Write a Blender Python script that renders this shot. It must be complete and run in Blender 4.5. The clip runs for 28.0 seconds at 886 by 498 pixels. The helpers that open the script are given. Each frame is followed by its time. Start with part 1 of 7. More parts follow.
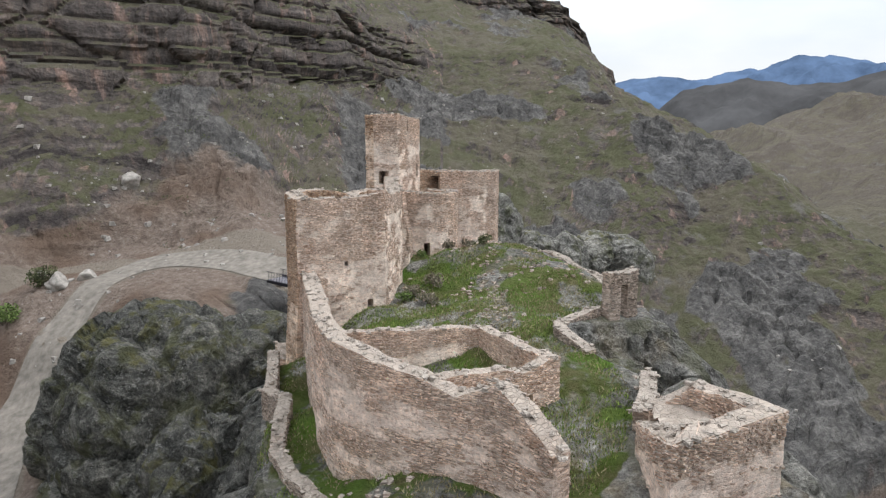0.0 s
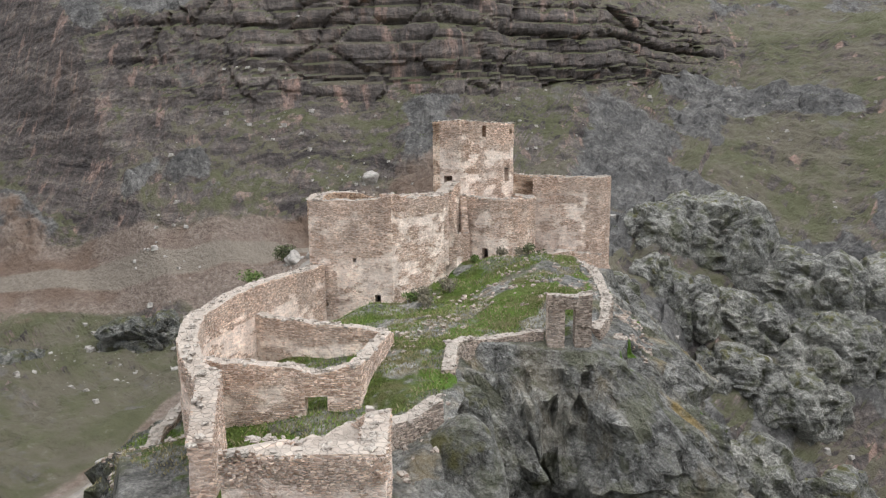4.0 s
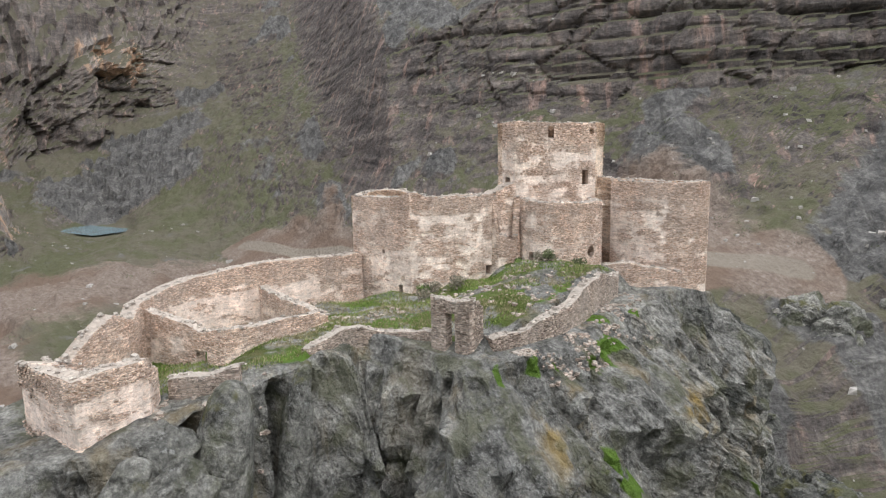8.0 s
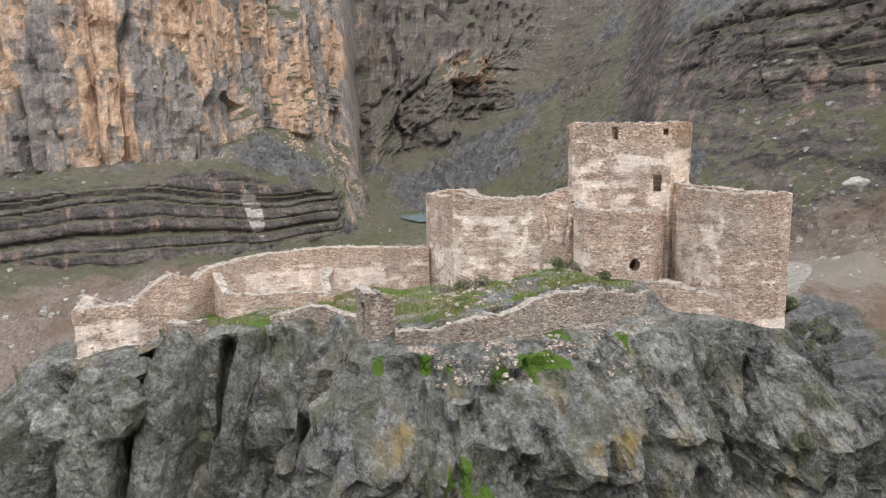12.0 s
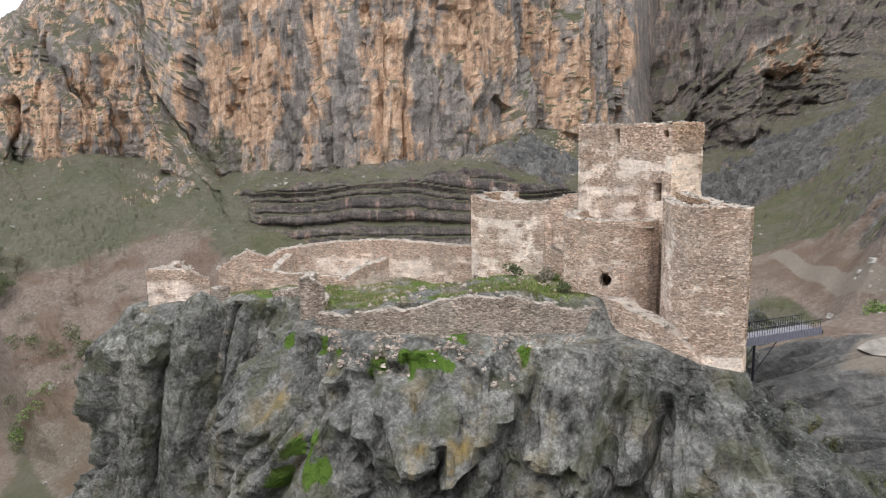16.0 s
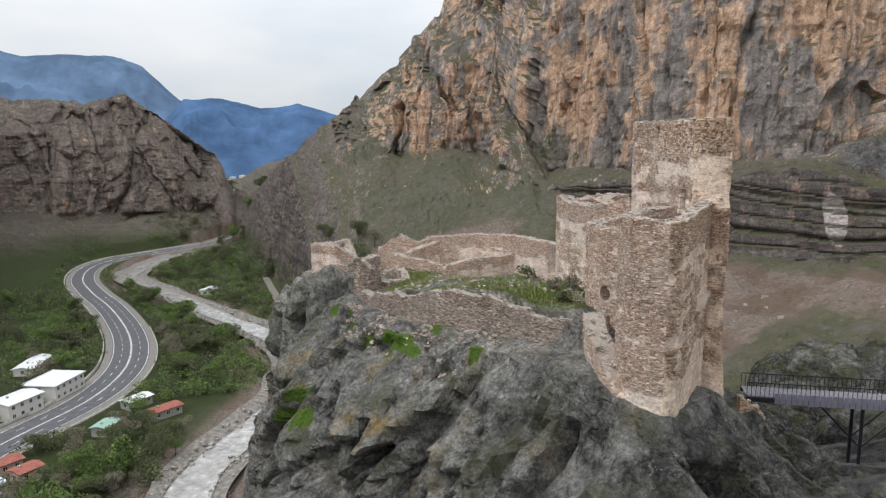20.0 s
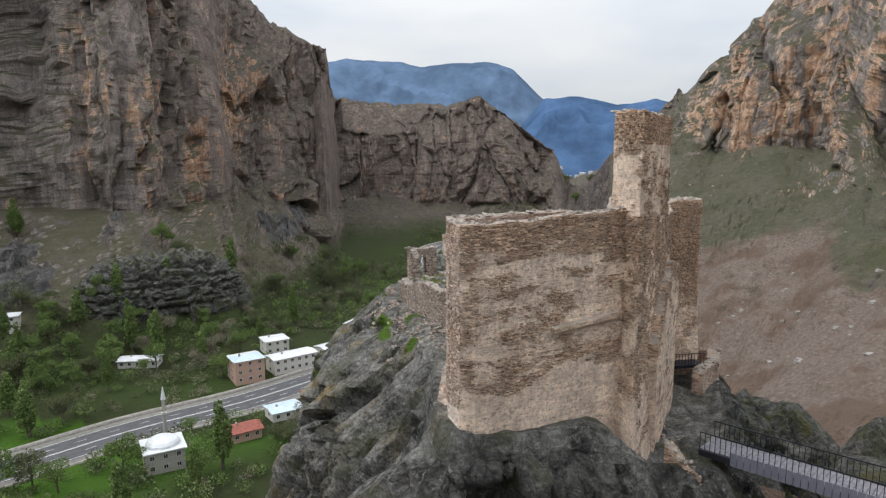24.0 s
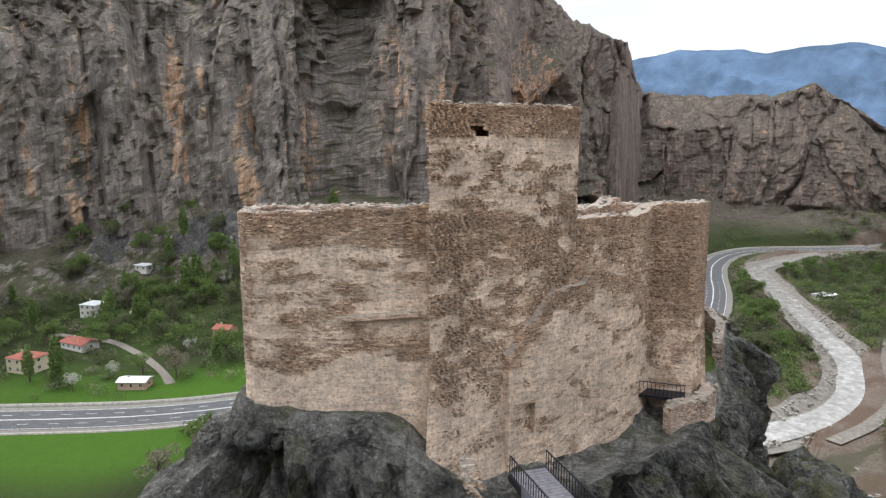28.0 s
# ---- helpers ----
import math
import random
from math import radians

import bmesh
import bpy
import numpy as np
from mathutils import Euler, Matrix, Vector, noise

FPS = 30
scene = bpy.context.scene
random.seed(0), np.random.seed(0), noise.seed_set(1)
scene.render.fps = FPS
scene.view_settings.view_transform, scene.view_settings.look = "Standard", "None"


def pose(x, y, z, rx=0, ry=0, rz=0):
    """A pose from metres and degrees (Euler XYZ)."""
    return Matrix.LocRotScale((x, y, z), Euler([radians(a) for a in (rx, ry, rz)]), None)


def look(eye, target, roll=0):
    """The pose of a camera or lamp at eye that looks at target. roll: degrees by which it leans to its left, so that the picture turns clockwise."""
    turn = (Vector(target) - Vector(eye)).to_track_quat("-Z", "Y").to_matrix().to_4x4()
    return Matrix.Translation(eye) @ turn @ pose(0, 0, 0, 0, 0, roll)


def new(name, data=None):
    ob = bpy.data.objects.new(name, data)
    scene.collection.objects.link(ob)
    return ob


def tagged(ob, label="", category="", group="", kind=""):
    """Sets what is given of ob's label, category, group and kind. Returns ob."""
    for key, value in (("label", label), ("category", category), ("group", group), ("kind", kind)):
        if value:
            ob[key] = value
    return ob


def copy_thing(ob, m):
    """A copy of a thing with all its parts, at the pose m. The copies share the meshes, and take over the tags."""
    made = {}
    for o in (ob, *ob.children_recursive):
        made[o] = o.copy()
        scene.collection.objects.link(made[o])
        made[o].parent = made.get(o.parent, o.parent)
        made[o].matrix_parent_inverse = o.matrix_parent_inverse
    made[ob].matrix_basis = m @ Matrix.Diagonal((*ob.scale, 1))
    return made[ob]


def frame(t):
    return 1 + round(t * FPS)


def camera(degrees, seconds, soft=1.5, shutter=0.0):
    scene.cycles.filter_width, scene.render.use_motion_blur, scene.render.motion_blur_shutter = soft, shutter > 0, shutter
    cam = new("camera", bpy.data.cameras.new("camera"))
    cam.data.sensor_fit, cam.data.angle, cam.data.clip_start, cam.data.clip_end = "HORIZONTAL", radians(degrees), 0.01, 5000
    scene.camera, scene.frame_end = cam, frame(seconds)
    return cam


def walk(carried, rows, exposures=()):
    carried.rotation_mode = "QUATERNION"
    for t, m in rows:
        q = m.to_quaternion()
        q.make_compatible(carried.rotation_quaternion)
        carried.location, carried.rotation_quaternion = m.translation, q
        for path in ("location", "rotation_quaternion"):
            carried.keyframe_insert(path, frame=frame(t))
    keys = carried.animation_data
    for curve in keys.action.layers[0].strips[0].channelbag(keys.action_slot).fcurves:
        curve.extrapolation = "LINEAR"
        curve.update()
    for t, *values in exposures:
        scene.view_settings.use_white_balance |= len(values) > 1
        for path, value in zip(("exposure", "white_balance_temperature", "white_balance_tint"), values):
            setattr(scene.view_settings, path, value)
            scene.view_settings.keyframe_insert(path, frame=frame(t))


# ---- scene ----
cam = camera(68.8, 28.0, soft=1.25)
METRES, EYE, TILT, LEAN, TURN = 220.0, 60.0, -9.5, 0.0, 0.0
ROWS = [
    (0.0, 0.0, 0.0, 0.0, 0.0, 0.0, -0.0),
    (0.5, 0.0159, -0.0005, 0.0003, 3.19, -0.04, -0.45),
    (1.0, 0.0336, 0.0004, 0.001, 7.24, -0.11, -1.04),
    (1.5, 0.0501, 0.0024, 0.0018, 11.08, -0.23, -1.61),
    (2.0, 0.068, 0.0061, 0.0029, 15.24, -0.39, -2.19),
    (2.5, 0.0845, 0.0111, 0.004, 19.08, -0.57, -2.76),
    (3.0, 0.1024, 0.0177, 0.0054, 23.28, -0.81, -3.33),
    (3.5, 0.1183, 0.0247, 0.0069, 27.09, -1.07, -3.85),
    (5.5, 0.1803, 0.0641, 0.0137, 43.05, -2.52, -5.65),
    (6.0, 0.195, 0.0766, 0.0158, 47.21, -2.98, -6.08),
    (6.5, 0.2076, 0.0888, 0.0178, 50.98, -3.41, -6.49),
    (7.0, 0.2203, 0.1031, 0.0201, 55.11, -3.92, -6.83),
    (7.5, 0.2312, 0.117, 0.0223, 58.95, -4.39, -7.1),
    (8.0, 0.2414, 0.1326, 0.0247, 63.04, -4.93, -7.42),
    (8.5, 0.2502, 0.1477, 0.0271, 66.89, -5.46, -7.66),
    (9.0, 0.2586, 0.1651, 0.0299, 71.15, -6.04, -7.84),
    (9.5, 0.2651, 0.1811, 0.0325, 75.02, -6.6, -8.03),
    (10.0, 0.2705, 0.1983, 0.0352, 79.11, -7.2, -8.18),
    (10.5, 0.2745, 0.2151, 0.0378, 83.03, -7.78, -8.29),
    (11.0, 0.2775, 0.2335, 0.0408, 87.25, -8.4, -8.33),
    (11.5, 0.2791, 0.2506, 0.0435, 91.06, -8.97, -8.37),
    (12.0, 0.2797, 0.2694, 0.0466, 95.18, -9.59, -8.35),
    (12.5, 0.2791, 0.2866, 0.0495, 98.97, -10.16, -8.27),
    (14.5, 0.2657, 0.357, 0.0609, 112.4, -12.08, -7.82),
    (15.0, 0.2594, 0.3752, 0.0638, 115.9, -12.56, -7.61),
    (15.5, 0.2527, 0.391, 0.0663, 119.7, -13.06, -7.37),
    (16.0, 0.2442, 0.4075, 0.069, 124.1, -13.64, -7.02),
    (16.5, 0.2354, 0.422, 0.0714, 128.11, -14.16, -6.7),
    (17.0, 0.2248, 0.4369, 0.0739, 132.39, -14.68, -6.3),
    (17.5, 0.2139, 0.4497, 0.0759, 136.34, -15.13, -5.94),
    (18.0, 0.2013, 0.4628, 0.0781, 140.56, -15.58, -5.49),
    (18.5, 0.1889, 0.4742, 0.08, 144.11, -15.94, -5.1),
    (19.0, 0.1744, 0.4856, 0.0819, 147.92, -16.3, -4.63),
    (19.5, 0.1609, 0.495, 0.0834, 152.26, -16.68, -4.1),
    (20.0, 0.1454, 0.5038, 0.0848, 157.34, -17.07, -3.39),
    (20.5, 0.1304, 0.5106, 0.0859, 161.61, -17.35, -2.78),
    (22.5, 0.0635, 0.5291, 0.089, 175.91, -17.96, -0.54),
    (23.0, 0.0451, 0.5305, 0.0892, 179.46, -18.01, 0.0),
    (23.5, 0.0281, 0.5305, 0.0891, 183.38, -18.01, 0.63),
    (24.0, 0.0097, 0.5288, 0.0889, 187.86, -17.95, 1.36),
    (24.5, -0.007, 0.5263, 0.0883, 191.62, -17.87, 1.97),
    (25.0, -0.0251, 0.5224, 0.0875, 195.46, -17.76, 2.58),
    (25.5, -0.0412, 0.5181, 0.0866, 199.02, -17.63, 3.18),
    (26.0, -0.0582, 0.5126, 0.0857, 202.95, -17.44, 3.78),
    (26.5, -0.0731, 0.5067, 0.0845, 206.41, -17.24, 4.31),
    (27.0, -0.0894, 0.4992, 0.083, 209.76, -16.99, 4.76),
    (27.5, -0.1041, 0.4913, 0.0816, 212.6, -16.8, 5.17),
    (28.0, -0.1196, 0.482, 0.0802, 215.81, -16.53, 5.64),
]
walk(cam, [(t, pose(0, 0, EYE, TILT, LEAN, TURN) @ pose(METRES * x, METRES * y, METRES * z, 90 + pitch, roll, yaw)) for t, x, y, z, yaw, pitch, roll in ROWS],
     [(0, 0.0), (3, 0.12), (6, 0.22), (11, 0.25), (16, 0.16), (17, 0.1), (18, -0.15), (19, -0.15), (20, -0.25), (24, -0.3), (26, -0.12), (28, 0.1)])

# ---- light: overcast day, thin bright cloud over the whole sky ----
SUN_AZ, SUN_EL = radians(76), radians(60)
world = bpy.data.worlds.new("overcast_sky")
scene.world = world
world.use_nodes = True
wn, wl = world.node_tree.nodes, world.node_tree.links
wn.clear()
w_out, w_bg = wn.new("ShaderNodeOutputWorld"), wn.new("ShaderNodeBackground")
w_sky = wn.new("ShaderNodeTexSky")
w_sky.sky_type, w_sky.sun_disc = "NISHITA", False
w_sky.sun_elevation, w_sky.sun_rotation = SUN_EL, SUN_AZ
w_scale = wn.new("ShaderNodeVectorMath")
w_scale.operation = "SCALE"
w_scale.inputs["Scale"].default_value = 0.10
w_co, w_map, w_noise = wn.new("ShaderNodeTexCoord"), wn.new("ShaderNodeMapping"), wn.new("ShaderNodeTexNoise")
w_map.inputs["Scale"].default_value = (1.0, 1.0, 3.2)
w_noise.inputs["Scale"].default_value, w_noise.inputs["Detail"].default_value = 2.2, 6.0
w_ramp = wn.new("ShaderNodeValToRGB")
w_ramp.color_ramp.elements[0].position, w_ramp.color_ramp.elements[0].color = 0.30, (0.70, 0.77, 0.86, 1)
w_ramp.color_ramp.elements[1].position, w_ramp.color_ramp.elements[1].color = 0.62, (0.98, 0.99, 1.0, 1)
w_mix = wn.new("ShaderNodeMix")
w_mix.data_type = "RGBA"
w_mix.inputs["Factor"].default_value = 0.86
wl.new(w_co.outputs["Generated"], w_map.inputs["Vector"])
wl.new(w_map.outputs["Vector"], w_noise.inputs["Vector"])
wl.new(w_noise.outputs["Fac"], w_ramp.inputs["Fac"])
wl.new(w_sky.outputs["Color"], w_scale.inputs[0])
wl.new(w_scale.outputs["Vector"], w_mix.inputs["A"])
wl.new(w_ramp.outputs["Color"], w_mix.inputs["B"])
wl.new(w_mix.outputs["Result"], w_bg.inputs["Color"])
wl.new(w_bg.outputs["Background"], w_out.inputs["Surface"])
# an overcast sky is brighter overhead than at the horizon
w_sep, w_rise = wn.new("ShaderNodeSeparateXYZ"), wn.new("ShaderNodeMapRange")
w_rise.inputs["To Min"].default_value, w_rise.inputs["To Max"].default_value = 0.9, 2.8
wl.new(w_co.outputs["Generated"], w_sep.inputs[0])
wl.new(w_sep.outputs["Z"], w_rise.inputs["Value"])
wl.new(w_rise.outputs["Result"], w_bg.inputs["Strength"])
sun = new("sun", bpy.data.lights.new("sun", "SUN"))
sun.data.energy, sun.data.angle, sun.data.color = 1.5, radians(40), (1.0, 0.965, 0.92)
sun.matrix_world = look((math.sin(SUN_AZ) * math.cos(SUN_EL) * 300, math.cos(SUN_AZ) * math.cos(SUN_EL) * 300, math.sin(SUN_EL) * 300), (0, 0, 0))
scene.view_settings.exposure = 0.0


# ---- small tools ----
def hash3(ix, iy, iz, seed):
    h = (ix.astype(np.int64) * 374761393 + iy.astype(np.int64) * 668265263 + iz.astype(np.int64) * 2147483647 + seed * 974634777) & 0xFFFFFFFF
    h = ((h ^ (h >> 13)) * 1274126177) & 0xFFFFFFFF
    h = ((h ^ (h >> 16)) * 2246822519) & 0xFFFFFFFF
    return ((h ^ (h >> 15)) & 0xFFFFFF) / float(0xFFFFFF)


def vnoise(p, seed=0):
    """Smooth value noise, -1 to 1, at the rows of p."""
    i = np.floor(p).astype(np.int64)
    f = p - i
    f = f * f * f * (f * (f * 6 - 15) + 10)
    out = 0
    for dx in (0, 1):
        for dy in (0, 1):
            for dz in (0, 1):
                w = (f[:, 0] if dx else 1 - f[:, 0]) * (f[:, 1] if dy else 1 - f[:, 1]) * (f[:, 2] if dz else 1 - f[:, 2])
                out = out + w * hash3(i[:, 0] + dx, i[:, 1] + dy, i[:, 2] + dz, seed)
    return out * 2 - 1


def fbm(p, octaves=4, seed=0, gain=0.5):
    total, amp, norm = 0, 1.0, 0
    for k in range(octaves):
        total = total + amp * vnoise(p * 2.03 ** k, seed + k)
        norm += amp
        amp *= gain
    return total / norm


def ridged(p, octaves=4, seed=0):
    total, amp, norm = 0, 1.0, 0
    for k in range(octaves):
        total = total + amp * (1 - np.abs(vnoise(p * 2.03 ** k, seed + k)) * 2)
        norm += amp
        amp *= 0.5
    return total / norm


def cells(p, seed=0):
    """Cellular noise: nearest and second distances and a random value of the nearest cell."""
    i = np.floor(p).astype(np.int64)
    f1, f2, rnd = np.full(len(p), 9.0), np.full(len(p), 9.0), np.zeros(len(p))
    for dx in (-1, 0, 1):
        for dy in (-1, 0, 1):
            for dz in (-1, 0, 1):
                cx, cy, cz = i[:, 0] + dx, i[:, 1] + dy, i[:, 2] + dz
                q = np.stack([cx + hash3(cx, cy, cz, seed), cy + hash3(cx, cy, cz, seed + 1), cz + hash3(cx, cy, cz, seed + 2)], 1)
                d = np.sqrt(((q - p) ** 2).sum(1))
                r = hash3(cx, cy, cz, seed + 3)
                near = d < f1
                f2 = np.where(near, f1, np.minimum(f2, d))
                rnd = np.where(near, r, rnd)
                f1 = np.where(near, d, f1)
    return f1, f2, rnd


def facets(p, seed):
    """Tilted flat pieces that meet in creases: a height for each point, and the distance to the nearest crease."""
    i = np.floor(p).astype(np.int64)
    f1, f2, h = np.full(len(p), 9.0), np.full(len(p), 9.0), np.zeros(len(p))
    for dx in (-1, 0, 1):
        for dy in (-1, 0, 1):
            for dz in (-1, 0, 1):
                c = (i[:, 0] + dx, i[:, 1] + dy, i[:, 2] + dz)
                w = [hash3(*c, seed + k) for k in range(4)]
                o = [p[:, k] - c[k] - w[k] for k in range(3)]
                d = np.sqrt(o[0] ** 2 + o[1] ** 2 + o[2] ** 2)
                tilt = (w[3] - 0.5) + 1.1 * ((w[1] - 0.5) * o[0] + (w[2] - 0.5) * o[1] + (w[0] - 0.5) * o[2])
                near = d < f1
                f2 = np.where(near, f1, np.minimum(f2, d))
                h = np.where(near, tilt, h)
                f1 = np.where(near, d, f1)
    return h, f2 - f1


def smooth(a, b, x):
    t = np.clip((x - a) / (b - a), 0, 1)
    return t * t * (3 - 2 * t)


def mesh_of(name, verts, faces, mat=None, shade=True):
    me = bpy.data.meshes.new(name)
    me.from_pydata(np.asarray(verts).tolist(), [], np.asarray(faces).tolist() if isinstance(faces, np.ndarray) else faces)
    if mat:
        me.materials.append(mat)
    if shade:
        me.polygons.foreach_set("use_smooth", [True] * len(me.polygons))
    me.update()
    return me


def attribute(me, name, values):
    me.attributes.new(name, "FLOAT", "POINT").data.foreach_set("value", np.asarray(values, dtype=np.float32))


def part(name, bm, mat, parent=None, label="", smooth_faces=False):
    """Link a bmesh as one mesh object under a thing."""
    me = bpy.data.meshes.new(name)
    bm.to_mesh(me)
    bm.free()
    me.materials.append(mat)
    if smooth_faces:
        me.polygons.foreach_set("use_smooth", [True] * len(me.polygons))
    ob = new(name, me)
    if parent:
        ob.parent = parent
    if label:
        tagged(ob, label)
    return ob


def put(name, me, parent=None, m=None):
    ob = new(name, me)
    if parent:
        ob.parent = parent
    if m is not None:
        ob.matrix_basis = m
    return ob


def box(bm, lo, hi, m=None):
    """Add a box between two corners."""
    vs = [bm.verts.new((x, y, z)) for z in (lo[2], hi[2]) for x, y in ((lo[0], lo[1]), (hi[0], lo[1]), (hi[0], hi[1]), (lo[0], hi[1]))]
    for f in ((3, 2, 1, 0), (4, 5, 6, 7), (0, 1, 5, 4), (1, 2, 6, 5), (2, 3, 7, 6), (3, 0, 4, 7)):
        bm.faces.new([vs[k] for k in f])
    if m is not None:
        bmesh.ops.transform(bm, matrix=m, verts=vs)
    return vs


def rod(bm, a, b, r, r2=None, sides=6):
    a, b = Vector(a), Vector(b)
    q = (b - a).to_track_quat("Z", "Y")
    rings = []
    for p, rr in ((a, r), (b, r if r2 is None else r2)):
        rings.append([bm.verts.new(p + q @ Vector((rr * math.cos(k * math.tau / sides), rr * math.sin(k * math.tau / sides), 0))) for k in range(sides)])
    for k in range(sides):
        bm.faces.new((rings[0][k], rings[0][(k + 1) % sides], rings[1][(k + 1) % sides], rings[1][k]))
    bm.faces.new(rings[0][::-1])
    bm.faces.new(rings[1])


# ---- materials ----
def material(name, rough=0.9, spec=0.25):
    m = bpy.data.materials.new(name)
    m.use_nodes = True
    nt = m.node_tree
    b = nt.nodes["Principled BSDF"]
    b.inputs["Roughness"].default_value = rough
    b.inputs["Specular IOR Level"].default_value = spec
    return m, nt, b


def coords(nt, scale=(1, 1, 1)):
    g = nt.nodes.new("ShaderNodeNewGeometry")
    mp = nt.nodes.new("ShaderNodeMapping")
    mp.inputs["Scale"].default_value = scale
    nt.links.new(g.outputs["Position"], mp.inputs["Vector"])
    return mp.outputs["Vector"]


def noise_tex(nt, vec, scale, detail=6.0, rough=0.6, distort=0.0):
    n = nt.nodes.new("ShaderNodeTexNoise")
    n.inputs["Scale"].default_value, n.inputs["Detail"].default_value = scale, detail
    n.inputs["Roughness"].default_value, n.inputs["Distortion"].default_value = rough, distort
    nt.links.new(vec, n.inputs["Vector"])
    return n.outputs["Fac"]


def ramp(nt, fac, stops):
    r = nt.nodes.new("ShaderNodeValToRGB")
    els = r.color_ramp.elements
    while len(els) < len(stops):
        els.new(0.5)
    for e, (pos, col) in zip(els, stops):
        e.position, e.color = pos, (*col, 1) if len(col) == 3 else col
    nt.links.new(fac, r.inputs["Fac"])
    return r.outputs["Color"]


def value(nt, op, a, b=0.0, clamp=False):
    n = nt.nodes.new("ShaderNodeMath")
    n.operation, n.use_clamp = op, clamp
    for k, v in ((0, a), (1, b)):
        if isinstance(v, (int, float)):
            n.inputs[k].default_value = v
        else:
            nt.links.new(v, n.inputs[k])
    return n.outputs[0]


def span(nt, v, lo, hi):
    n = nt.nodes.new("ShaderNodeMapRange")
    n.interpolation_type = "SMOOTHSTEP"
    n.inputs["From Min"].default_value, n.inputs["From Max"].default_value = lo, hi
    nt.links.new(v, n.inputs["Value"])
    return n.outputs["Result"]


def mix(nt, fac, a, b, how="MIX"):
    n = nt.nodes.new("ShaderNodeMix")
    n.data_type, n.blend_type = "RGBA", how
    for key, v in (("Factor", fac), ("A", a), ("B", b)):
        if isinstance(v, (int, float)):
            n.inputs[key].default_value = v
        elif isinstance(v, tuple):
            n.inputs[key].default_value = (*v, 1)
        else:
            nt.links.new(v, n.inputs[key])
    return n.outputs["Result"]


def attr(nt, name):
    n = nt.nodes.new("ShaderNodeAttribute")
    n.attribute_name = name
    return n.outputs["Fac"]


def bump(nt, b, height, strength=0.5, dist=0.1):
    n = nt.nodes.new("ShaderNodeBump")
    n.inputs["Strength"].default_value, n.inputs["Distance"].default_value = strength, dist
    nt.links.new(height, n.inputs["Height"])
    nt.links.new(n.outputs["Normal"], b.inputs["Normal"])


def normal_z(nt):
    g = nt.nodes.new("ShaderNodeNewGeometry")
    s = nt.nodes.new("ShaderNodeSeparateXYZ")
    nt.links.new(g.outputs["Normal"], s.inputs[0])
    return s.outputs["Z"]


def plain(name, col, rough=0.7, metal=0.0, vary=0.18, scale=3.0):
    """A painted or plain surface with a little grain and dirt."""
    m, nt, b = material(name, rough)
    v = coords(nt)
    n = noise_tex(nt, v, scale, 5)
    dark = tuple(c * (1 - vary) for c in col)
    lite = tuple(min(1, c * (1 + vary)) for c in col)
    nt.links.new(ramp(nt, n, [(0.3, dark), (0.7, lite)]), b.inputs["Base Color"])
    b.inputs["Metallic"].default_value = metal
    return m


